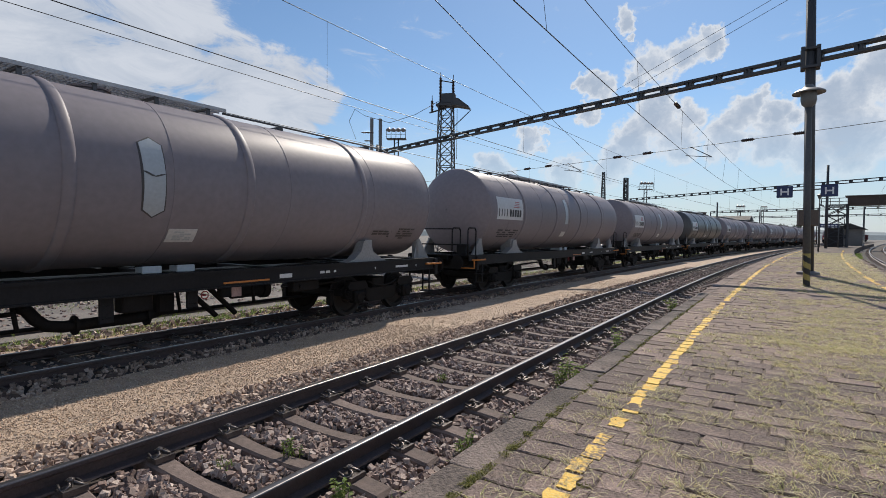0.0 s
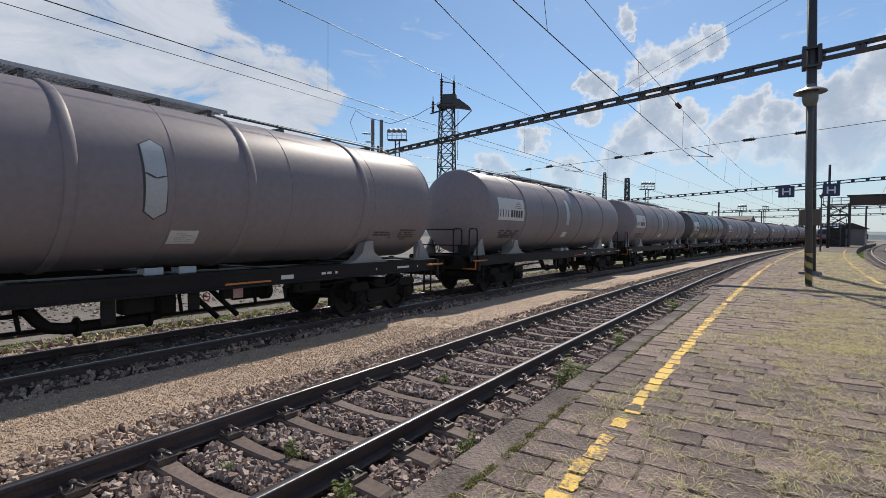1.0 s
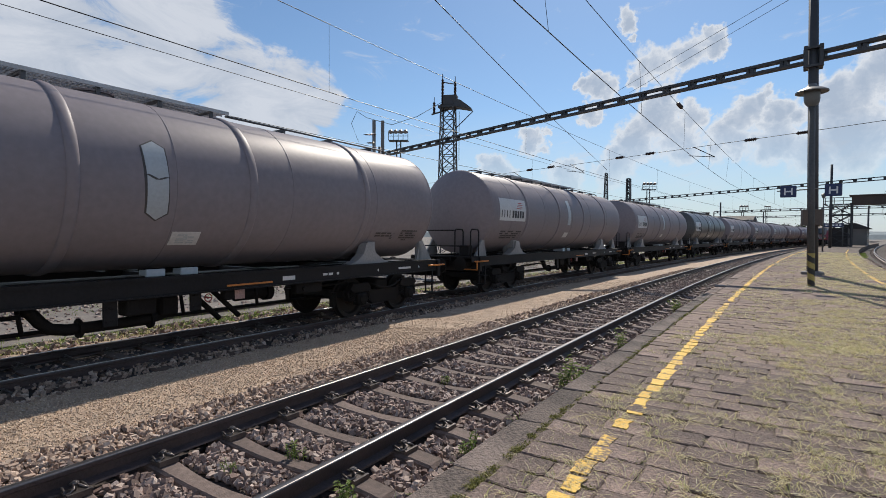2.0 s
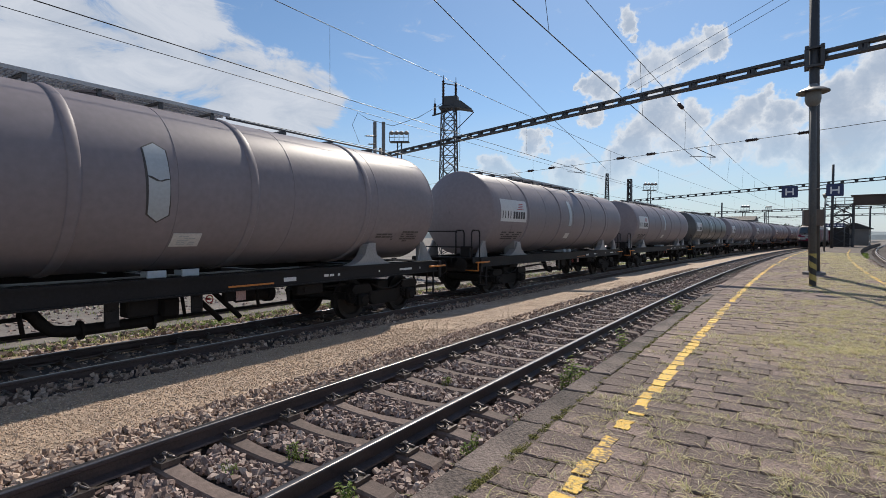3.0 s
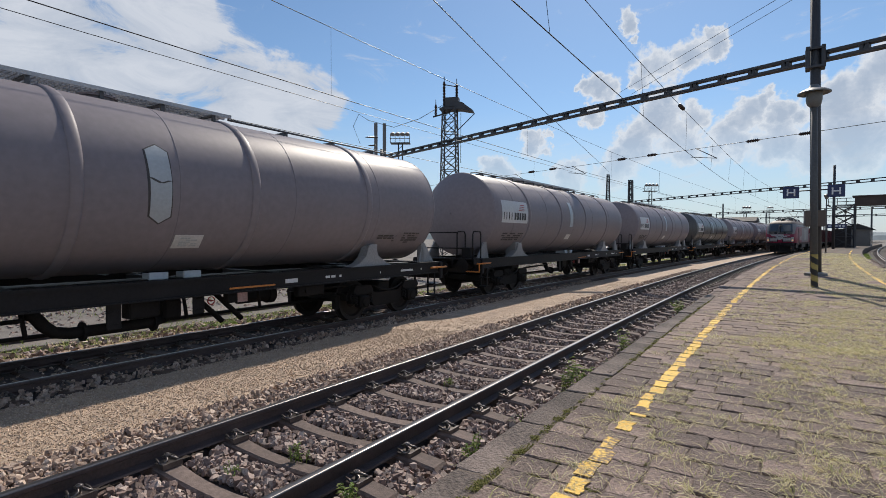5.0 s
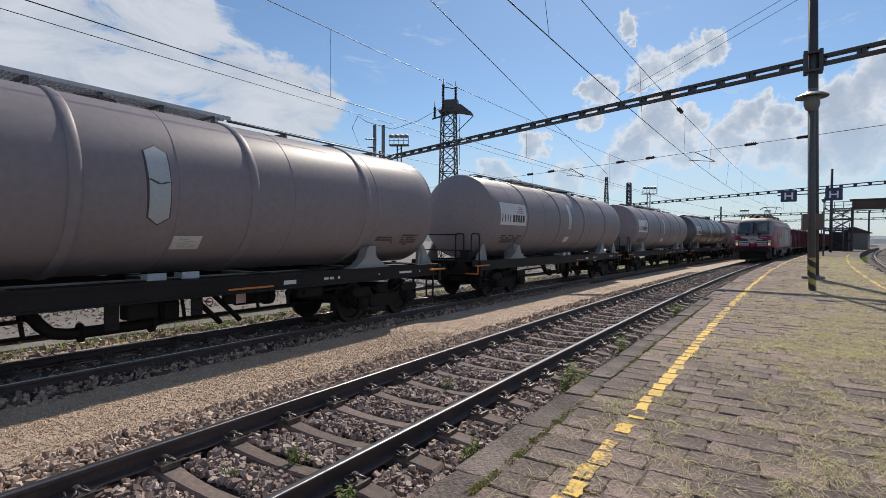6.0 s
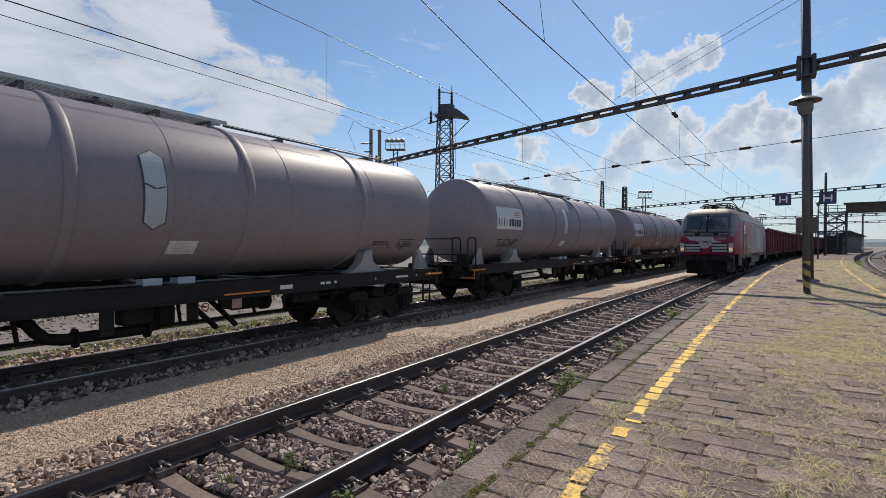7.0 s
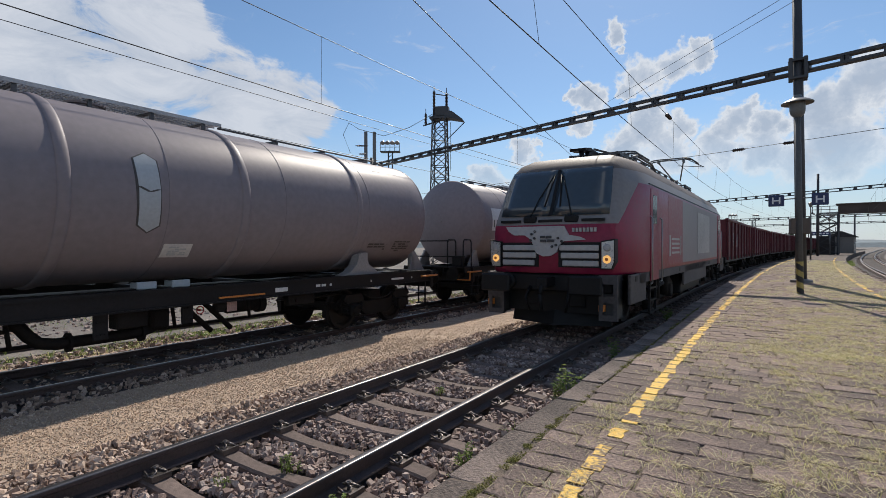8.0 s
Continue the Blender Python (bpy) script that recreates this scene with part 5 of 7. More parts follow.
def lamp_post(m, h, striped, label, hood=0.5):
    t = thing("lamp_post", m, label, "lamp post", "platform lamps")
    r = 0.088 if striped else 0.07
    bm = bmesh.new()
    lathe(bm, [(0.16, 0), (0.16, 0.02), (r + 0.02, 0.04)], 16)
    part("foot", bm, M_POSTK, t)
    if striped:
        striped_pole(t, r + 0.002, 0.98)
    bm = bmesh.new()
    tube(bm, (0, 0, 0.02), (0, 0, h - 0.5), r, r * 0.92, 16)
    tube(bm, (0, 0, h - 0.5), (0, 0, h), 0.05, seg=12)
    part("pole", bm, M_POST, t, "dark painted pole")
    if hood > 0.3:
        bm = bmesh.new()
        lathe(bm, [(0.02, h + 0.16), (0.10, h + 0.15), (0.16, h + 0.05), (0.30, h + 0.0), (hood, h - 0.07), (hood, h - 0.10), (0.26, h - 0.05), (0.10, h - 0.04)], 28)
        part("shade", bm, M_LAMPW, t, "flat grey enamel shade", smooth=True)
        bm = bmesh.new()
        lathe(bm, [(0.20, h - 0.06), (0.20, h - 0.30), (0.17, h - 0.42), (0.09, h - 0.5), (0.02, h - 0.5)], 20)
        part("globe", bm, M_LAMPW, t, "milky lamp glass", smooth=True)
    else:
        bm = bmesh.new()
        lathe(bm, [(0.03, h + 0.45), (0.12, h + 0.36), (0.24, h + 0.30), (0.22, h + 0.26), (0.12, h - 0.06), (0.05, h - 0.1)], 14)
        part("lantern", bm, M_LAMPW, t, "small lantern head", smooth=True)
    return t


lp = lamp_post(P(18.35, 0.60, platform_z(0.64) - 0.02) @ pose(0, 0, 0, 0, -0.9, 0), 5.72, True, "dark platform lamp post with yellow and black striped foot", 0.41)
lamp_post(P(63.7, 0.55, platform_z(0.55) - 0.02), 5.4, False, "slim platform lamp post with a lantern head", 0.25)
lamp_post(P(104, 0.6, platform_z(0.6) - 0.02), 5.4, False, "slim platform lamp post with a lantern head", 0.25)


def stop_sign(x, label):
    """Blue board with a white H, hung on the rod of the lamp post."""
    t = thing("stop_board", P(18.30, 0.64, 0) @ pose(x, -0.03, 3.03, 0, 0, 0), label, "sign", "stop boards")
    bm = bmesh.new()
    box(bm, -0.20, -0.02, -0.17, 0.20, 0.02, 0.17, 0.015)
    part("board", bm, M_SIGN, t, "dark blue board")
    bm = bmesh.new()
    for a in (-0.105, 0.065):
        box(bm, a, -0.026, -0.10, a + 0.04, -0.018, 0.10)
    box(bm, -0.07, -0.026, -0.02, 0.07, -0.018, 0.02)
    part("letter_h", bm, M_SIGNW, t, "white letter H")
    return t


stop_sign(-0.64, "blue stop board with a white H on a rod")
stop_sign(0.42, "blue stop board with a white H beside the lamp post")
bm = bmesh.new()
tube(bm, (-0.92, 0.0, 3.06), (0.62, 0.0, 3.10), 0.018, seg=8)
solid("sign_rod", bm, M_STEEL, "thin steel rod carrying two stop boards", "rod", P(18.35, 0.64, 0))


def lattice(bm, a, b, w0, w1, bays, r=0.05, k=0.03):
    """Four-legged lattice from a to b with crossed braces."""
    a, b = Vector(a), Vector(b)
    ax = (b - a).normalized()
    u = ax.orthogonal().normalized() if abs(ax.z) < 0.9 else Vector((1, 0, 0))
    if abs(ax.z) < 0.9:
        u = ax.cross(Vector((0, 0, 1))).normalized()
    v = ax.cross(u)
    def corner(f, i):
        w = (w0 + (w1 - w0) * f) / 2
        return a.lerp(b, f) + u * (w if i in (0, 3) else -w) + v * (w if i in (0, 1) else -w)
    for i in range(4):
        tube(bm, corner(0, i), corner(1, i), r, seg=4)
    for n in range(bays):
        f, g = n / bays, (n + 1) / bays
        for i in range(4):
            j = (i + 1) % 4
            tube(bm, corner(f, i), corner(g, j), k, seg=4)
            tube(bm, corner(f, j), corner(g, i), k, seg=4)
            tube(bm, corner(g, i), corner(g, j), k, seg=4)


def beam(name, a, b, z, h, label, chord_w=0.13, post=1.25, rise=0.0):
    """A two-chord girder with short posts in pairs."""
    a, b = Vector((*a, z)), Vector((*b, z))
    L = (b - a).length
    d = b - a
    t = thing(name, pose(a.x, a.y, z, 0, -math.degrees(math.atan2(rise, L)), math.degrees(math.atan2(d.y, d.x))), label, "gantry", "gantries")
    for zz in (-h / 2, h / 2):
        bm = bmesh.new()
        box(bm, 0, -0.16, zz - chord_w / 2, L, 0.16, zz + chord_w / 2)
        part("chord", bm, M_STEEL, t)
    x = 0.3
    me = None
    while x < L - 0.3:
        for dx in (0.0, 0.16):
            if me is None:
                bm = bmesh.new()
                box(bm, 0, -0.13, -h / 2, 0.12, 0.13, h / 2)
                me = mesh_of(bm, "post", M_STEEL)
            ob = new("post", me)
            ob.parent = t
            ob.location = (x + dx, 0, 0)
        x += post
    return t


def mast(x, y, z0, h, w, label, foot=True, taper=0.85):
    t = thing("gantry_mast", pose(x, y, z0), label, "mast", "masts")
    bm = bmesh.new()
    tube(bm, (0, 0, 0), (0, 0, h), w / 2, w / 2 * taper, 14)
    part("pole", bm, M_STEEL, t, "dark steel pole")
    if foot:
        bm = bmesh.new()
        lathe(bm, [(w * 1.0, -0.05), (w * 1.0, 0.12), (w * 0.6, 0.16)], 16)
        part("foot", bm, M_DIST, t, "concrete foot")
    return t


gm = mast(1.25, 24.17, platform_z(0.9) - 0.03, 11.6, 0.37, "dark tubular gantry mast on the platform, leaning slightly")
gm.matrix_world = gm.matrix_world @ pose(0, 0, 0, 0, -0.9, 0)
bm = bmesh.new()
for sy in (-1, 1):
    for sx in (-1, 1):
        box(bm, sx * 0.24 - 0.07, sy * 0.2 - 0.06, 7.86, sx * 0.24 + 0.07, sy * 0.2 + 0.06, 8.70, 0.02)
box(bm, -0.30, -0.28, 7.88, 0.30, 0.28, 7.96)
box(bm, -0.30, -0.28, 8.56, 0.30, 0.28, 8.64)
part("clamp", bm, M_STEEL, gm, "steel clamp that holds the girder")
bm = bmesh.new()
box(bm, -0.40, -0.42, 2.05, 0.24, -0.13, 2.66, 0.02)
cab = solid("switch_box", bm, M_BOX, "rusty brown switch box fixed to the gantry mast", "switch box", pose(1.19, 24.17, 0.08, 0, 0, 12))
beam("gantry_beam", (8.8, 21.45), (-30.5, 36.45), 8.48, 0.28, "dark steel girder spanning the tracks", 0.10, rise=0.48)
mast(8.8, 21.45, -0.45, 10.5, 0.30, "dark tubular mast beyond the far track")
mast(-30.5, 36.45, -0.75, 10.5, 0.30, "dark tubular mast behind the sidings")

# lattice tower with switch gear
tw = thing("lattice_tower", pose(-20.9, 33.0, -0.72, 0, 0, 20), "steel lattice tower with insulators and a small platform on top", "tower")
bm = bmesh.new()
lattice(bm, (0, 0, 0), (0, 0, 12.2), 1.45, 0.95, 13, 0.06, 0.03)
part("frame", bm, M_STEEL, tw)
bm = bmesh.new()
box(bm, -0.7, -0.5, 12.0, 0.9, 0.5, 12.16)
box(bm, -0.35, -0.3, 12.16, 0.7, 0.3, 12.95, 0.03)
part("switch_case", bm, M_STEEL, tw)
bm = bmesh.new()
prism(bm, [(0.5, 12.05), (1.75, 11.80), (1.8, 11.88), (1.0, 12.5), (0.5, 12.6)], -0.45, 0.45, "Y")
part("side_platform", bm, M_STEEL, tw, "dark sloping platform plate")
bm = bmesh.new()
tube(bm, (0.5, 0, 10.4), (1.9, 0, 11.7), 0.035, seg=6)
tube(bm, (0.9, -0.3, 8.0), (0.9, -0.3, 11.7), 0.02, seg=6)
part("strut", bm, M_STEEL, tw)
for x, y, z0, z1 in ((-0.45, 0, 12.1, 14.6), (0.5, 0.1, 12.9, 14.4), (-1.1, 0, 11.6, 12.9)):
    bm = bmesh.new()
    prof = []
    k = int((z1 - z0 - 0.5) / 0.11)
    for i in range(k):
        prof += [(0.06, z0 + 0.1 + i * 0.11), (0.12, z0 + 0.14 + i * 0.11)]
    lathe(bm, [(0.04, z0), *prof, (0.03, z1 - 0.35), (0.025, z1)], 10, "Z", Matrix.Translation((x, y, 0)))
    part("insulator", bm, M_INSUL, tw)
bm = bmesh.new()
tube(bm, (-1.3, 0, 11.6), (0, 0, 11.9), 0.06, seg=6)
tube(bm, (-0.5, 0, 14.0), (0.55, 0.1, 13.8), 0.04, seg=6)
part("arm", bm, M_STEEL, tw)


# second gantry and farther masts
mast(6.16, 84.3, 0.1, 11.1, 0.34, "grey gantry mast at the platform's far part")
beam("gantry_beam", (24, 68.5), (-24.0, 103.6), 8.6, 0.34, "far steel girder across the tracks", 0.09, 1.6)
mast(24, 68.5, -0.6, 10, 0.34, "far gantry mast beyond the tracks")
cm = thing("gantry_mast", pose(-24.0, 103.6, -0.75), "heavy dark mast at the far girder's end", "mast", "masts")
bm = bmesh.new()
lattice(bm, (0, 0, 0), (0, 0, 13.6), 0.9, 0.6, 12, 0.16, 0.06)
part("frame", bm, M_STEEL, cm)
beam("gantry_beam", (34, 138), (-14, 158), 8.3, 0.45, "distant steel girder across the station throat", 0.14, 2.2)
beam("gantry_beam", (44, 190), (-8, 215), 8.6, 0.45, "distant steel girder over the far tracks", 0.16, 3.0)
for x, y, h in ((-9.4, 119.6, 9.4), (-2.4, 152.5, 8.8), (34, 138, 9), (-14, 158, 9), (12, 196, 9.5), (44, 190, 9), (-8, 215, 9), (22, 230, 9), (16.5, 99, 8.6), (15.2, 128, 8.5), (27, 160, 9), (31, 185, 9)):
    mast(x, y, -0.7, h, 0.34, "distant grey catenary mast beside the tracks", False)
fm = thing("lattice_mast", pose(-34.3, 125.4, -0.75), "slender distant lattice mast", "mast", "masts")
bm = bmesh.new()
lattice(bm, (0, 0, 0), (0, 0, 17.6), 1.5, 0.5, 16, 0.07, 0.05)
part("frame", bm, M_STEEL, fm)


def floodlight(x, y, h, n, label):
    t = thing("floodlight_mast", pose(x, y, -0.75, 0, 0, 30), label, "floodlight mast", "floodlights")
    bm = bmesh.new()
    for sx in (-0.35, 0.35):
        tube(bm, (sx, 0, 0), (sx, 0, h - 1.6), 0.12, seg=8)
    for z in np.arange(1, h - 1.6, 1.2):
        tube(bm, (-0.35, 0, z), (0.35, 0, z + 0.6), 0.05, seg=6)
    part("legs", bm, M_STEEL, t)
    bm = bmesh.new()
    box(bm, -n * 0.42, -0.7, h - 1.7, n * 0.42, 0.7, h - 1.55)
    cradle = part("cradle", bm, M_STEEL, t)
    for sx in np.linspace(-n * 0.42, n * 0.42, n + 1):
        bm = bmesh.new()
        tube(bm, (sx, -0.7, h - 1.6), (sx, -0.7, h - 0.2), 0.05, seg=6)
        part("post", bm, M_STEEL, cradle)
    for z in (h - 0.9, h - 0.2):
        bm = bmesh.new()
        tube(bm, (-n * 0.42, -0.7, z), (n * 0.42, -0.7, z), 0.05, seg=6)
        part("rail", bm, M_STEEL, cradle)
    for i in range(n):
        bm = bmesh.new()
        m = pose((i - (n - 1) / 2) * 0.85, -0.7, h - 0.05, -35)
        lathe(bm, [(0.12, 0.25), (0.2, 0.2), (0.42, -0.18), (0.42, -0.24), (0.02, -0.22)], 14, "Z", m)
        part("floodlight", bm, M_GALV, t, "round floodlight", smooth=True)


floodlight(-55.2, 71.1, 20.4, 4, "floodlight mast with a cradle of lamps behind the sidings")
floodlight(-27, 137.4, 15.8, 4, "distant floodlight mast with a row of lamps")
floodlight(-8, 175, 11.5, 3, "distant floodlight mast with three lamps")
floodlight(-3, 250, 15, 3, "distant floodlight mast with three lamps")
for dx in (0.0, 0.75):
    bm = bmesh.new()
    lathe(bm, [(0.22, 0), (0.20, 15.6), (0.16, 15.6), (0.16, 15.0)], 14)
    solid("flue_pipe", bm, M_DIST, "tall thin grey flue pipe behind the train", "flue pipe", pose(-39 + dx, 45.6 + dx * 0.85, -0.75), "flues", smooth=True)

# wires
def line_wire(name, pts, r, label, category="wire", group="overhead wires"):
    bm = bmesh.new()
    cable(bm, pts, r, 5)
    return solid(name, bm, M_CABLE, label, category, None, group)


def insulator(p, d, L=0.5, label="dark ribbed insulator in the wire"):
    bm = bmesh.new()
    n = 6
    prof = [(0.02, -L / 2)]
    for i in range(n):
        prof += [(0.035, -L * 0.36 + i * L * 0.13), (0.075, -L * 0.30 + i * L * 0.13)]
    prof += [(0.02, L / 2)]
    q = Vector(d).to_track_quat("Z", "Y").to_matrix().to_4x4()
    lathe(bm, prof, 10, "Z", Matrix.Translation(p) @ q)
    solid("insulator", bm, M_INSUL, label, "insulator", None, "insulators")


def catenary(off, zc, zm, s0, s1, first, label, gap=8.5, sway=None, sway_top=None):
    """Contact wire, carrying wire and droppers over one track; sway: (s, off) pairs of a zigzag."""
    n = int((s1 - s0) / 4)
    ss = [s0 + (s1 - s0) * i / n for i in range(n + 1)]

    def across(s, pairs):
        return float(np.interp(s, [p[0] for p in pairs], [p[1] for p in pairs])) if pairs else off

    t = thing("overhead_line", pose(0, 0, 0), label, "overhead line", "overhead wires")
    for nm, z, r, pairs in (("contact_wire", zc, 0.010, sway), ("carrying_wire", zm, 0.009, sway_top)):
        bm = bmesh.new()
        cable(bm, [C(s, across(s, pairs), z) for s in ss], r, 5)
        part(nm, bm, M_CABLE, t)
    s = first
    while s < min(s1, 100):
        bm = bmesh.new()
        tube(bm, C(s, across(s, sway), zc), C(s, across(s, sway_top), zm), 0.005, seg=4)
        part("dropper", bm, M_CABLE, t)
        s += gap
    return t


catenary(XT, 5.15, 6.66, -18, 320, 8.3, "contact and carrying wires over the platform track", 7.0,
         [(-18, -3.2), (5, -3.3), (22, -3.57), (37, -3.85), (50, -3.86), (80, -3.4), (320, -3.5)], [(-18, -3.53), (25, -3.55), (37, -3.70), (48, -3.86), (80, -3.5), (320, -3.5)])
catenary(X2, 5.16, 6.80, -18, 320, 8.9, "contact and carrying wires over the wagon track", 10.9)
catenary(X4, 5.0, 6.22, -18, 320, -2.0, "contact and carrying wires over the siding", 30.0)
catenary(X3, 5.20, 6.70, 10, 320, 20.0, "contact and carrying wires over the farther platform track")
line_wire("spare_wire", [(-5.2, 1.5, 7.0), (-6.55, 9.83, 7.0), (-8.32, 20.8, 7.0), (-11.4, 41.9, 7.0)], 0.012, "overhead wire that slants across to the siding")
GB = Vector((-39.3, 15.0, 0)).normalized()
def on_beam(x, z):
    f = (1.43 - x) / 39.3
    return Vector((x, 24.25 + f * 15.0, z))
line_wire("cross_wire", [on_beam(8.6, 5.85), on_beam(1.43, 5.78), on_beam(-10, 5.72), on_beam(-20.5, 5.78), on_beam(-30, 5.85)], 0.011, "cross-span steadying wire under the girder")
for x in (0.9, -0.9, -5.2, -6.8, -11.2, -12.8, -17.5):
    insulator(on_beam(x, 5.76), GB, 0.55)
for x in (XT + 0.35, X2 - 0.6, X4 - 1.2, 5.6):
    p = on_beam(x, 0)
    bm = bmesh.new()
    tube(bm, (p.x, p.y, 5.78), (p.x + 0.9, p.y - 0.3, 5.22), 0.02, seg=6)
    tube(bm, (p.x + 0.9, p.y - 0.3, 5.22), (p.x - 0.2, p.y, 5.4), 0.016, seg=6)
    solid("steady_arm", bm, M_STEEL, "thin steel steady arm on the cross-span wire", "steady arm", None, "steady arms")
insulator(C(21.2, -3.545, 6.66), C(22.2, -3.545, 6.66) - C(21.2, -3.545, 6.66), 0.9, "dark ribbed insulator in the carrying wire")
line_wire("feeder_wire", [(3.0, 15.5, 9.15), (-0.16, 19.15, 9.09), (-6.79, 26.78, 9.05)], 0.008, "thin feeder wire high over the platform")
line_wire("feeder_wire", [(3.5, 15.7, 9.2), (0.28, 19.43, 9.1), (-6.31, 27.09, 8.95)], 0.008, "thin feeder wire high over the platform")
line_wire("jumper_cable", [(-25.38, 27.95, 8.43), (-25.83, 27.71, 9.73), (-25.51, 27.95, 10.6), (-24.91, 28.31, 10.15), (-23.35, 29.29, 9.65), (-21.82, 30.29, 10.26), (-20.9, 32.2, 11.6)], 0.02, "slack jumper cable hanging from the tower")
insulator((-24.6, 28.3, 8.9), (1, 0.7, 0), 0.9)
insulator((-26.0, 30.0, 8.7), (1, 0.7, 0), 0.6)

# ======================================================= station buildings and distance
def house(name, x, y, rz, w, d, h, roof, label, walls, nwin):
    t = thing(name, pose(x, y, -0.75, 0, 0, rz), label, "building", "buildings")
    bm = bmesh.new()
    box(bm, -w / 2, -d / 2, 0, w / 2, d / 2, h)
    wall = part("wall", bm, walls, t)
    bm = bmesh.new()
    prism(bm, [(-d / 2 - 0.4, h), (d / 2 + 0.4, h), (d / 2 + 0.4, h + 0.15), (0, h + roof), (-d / 2 - 0.4, h + 0.15)], -w / 2 - 0.4, w / 2 + 0.4, "X")
    rf = part("roof", bm, M_DARKROOF, t, "dark roof")
    for i in range(nwin):
        px = -w / 2 + (i + 0.5) * w / nwin
        bm = bmesh.new()
        box(bm, px - 0.5, -d / 2 - 0.03, h * 0.35, px + 0.5, -d / 2 + 0.05, h * 0.75)
        part("window", bm, M_GLASS, wall)
    return t, rf


hb, hr = house("station_building", -15, 171, -4, 20, 9, 7.0, 1.4, "long dark building with chimneys behind the train", M_PLASTER, 6)
for px in (-8, -3.5, -2):
    bm = bmesh.new()
    box(bm, px - 0.6, -0.5, 7.6, px + 0.6, 0.5, 9.6)
    box(bm, px - 0.7, -0.6, 9.4, px + 0.7, 0.6, 9.6)
    part("chimney", bm, M_BRIDGE, hr, "brown chimney stack")
sc = C(125, 1.4, 0)
house("station_shelter", sc.x, sc.y, 90 - math.degrees(turn(125)), 9.0, 3.6, 4.0, 1.1, "dark low station building at the platform's far end", M_PLASTER, 4)
fb = thing("footbridge", P(101, 1.9, 0.25), "covered brown footbridge with a lattice stair tower", "footbridge")
bm = bmesh.new()
box(bm, 0.0, -1.3, 6.35, 40, 1.3, 6.65)
box(bm, 0.0, -1.35, 6.65, 40, -1.25, 7.75)
box(bm, 0.0, 1.25, 6.65, 40, 1.35, 7.75)
box(bm, -0.3, -1.6, 7.70, 40, 1.6, 7.85)
part("deck", bm, M_BRIDGE, fb, "brown clad deck")
bm = bmesh.new()
lattice(bm, (-1.3, 0, 0), (-1.3, 0, 6.5), 2.6, 2.6, 4, 0.13, 0.06)
part("stair_tower", bm, M_STEEL, fb, "dark lattice stair tower")
bm = bmesh.new()
for i in range(22):
    box(bm, -3.0 + 0.0, -1.1, 0.15 + i * 0.29, -0.3, 1.1, 0.19 + i * 0.29) if i % 11 == 10 else box(bm, -2.9 + (i % 11) * 0.24, -1.0 if i < 11 else 0.05, 0.15 + i * 0.29, -2.6 + (i % 11) * 0.24, -0.05 if i < 11 else 1.0, 0.19 + i * 0.29)
part("stair", bm, M_STEEL, fb)
bm = bmesh.new()
for x in (-3.2, -0.1):
    for z in (3.4, 6.4):
        box(bm, x - 0.1, -1.7, z, x + 0.1, 1.7, z + 0.2)
box(bm, -3.3, -1.7, 3.4, 0, 1.7, 3.5)
for z in (7.0, 7.5):
    tube(bm, (-3.2, -1.5, z), (0, -1.5, z), 0.05, seg=6)
for x in (-3.2, -2.1, -1.0):
    tube(bm, (x, -1.5, 6.5), (x, -1.5, 7.5), 0.05, seg=6)
part("landing", bm, M_STEEL, fb)
for x in (12, 24):
    bm = bmesh.new()
    box(bm, x - 0.3, -0.9, 0, x + 0.3, 0.9, 6.35)
    part("pier", bm, M_DIST, fb)
bm = bmesh.new()
box(bm, -2.6, -1.0, 0.0, -0.4, 1.0, 2.9)
part("enclosure", bm, M_DARKROOF, fb, "dark boarded enclosure under the stairs")
bb = thing("platform_board", P(93.8, 0.1, PZ), "dark blue station board on posts under a flat canopy", "station board")
bm = bmesh.new()
box(bm, -1.2, -0.05, 2.9, 1.2, 0.05, 3.45)
part("board", bm, M_SIGN, bb)
for x in (-1.1, 1.1):
    bm = bmesh.new()
    tube(bm, (x, 0, 0), (x, 0, 3.5), 0.07, seg=8)
    part("post", bm, M_POST, bb)
bm = bmesh.new()
for i in range(5):
    box(bm, -0.95 + i * 0.4, -0.06, 3.08, -0.95 + i * 0.4 + 0.28, -0.045, 3.28)
part("lettering", bm, M_SIGNW, bb, "white bars of lettering")


M_LEAF = island_mat("far_leaves", [(0.035, 0.055, 0.022), (0.06, 0.085, 0.032), (0.045, 0.07, 0.03)], 0.9, 0.0, 3)
M_BARK = mat("bark", (0.09, 0.07, 0.055), 0.9, var=0.3, scale=4, bump=0.4)


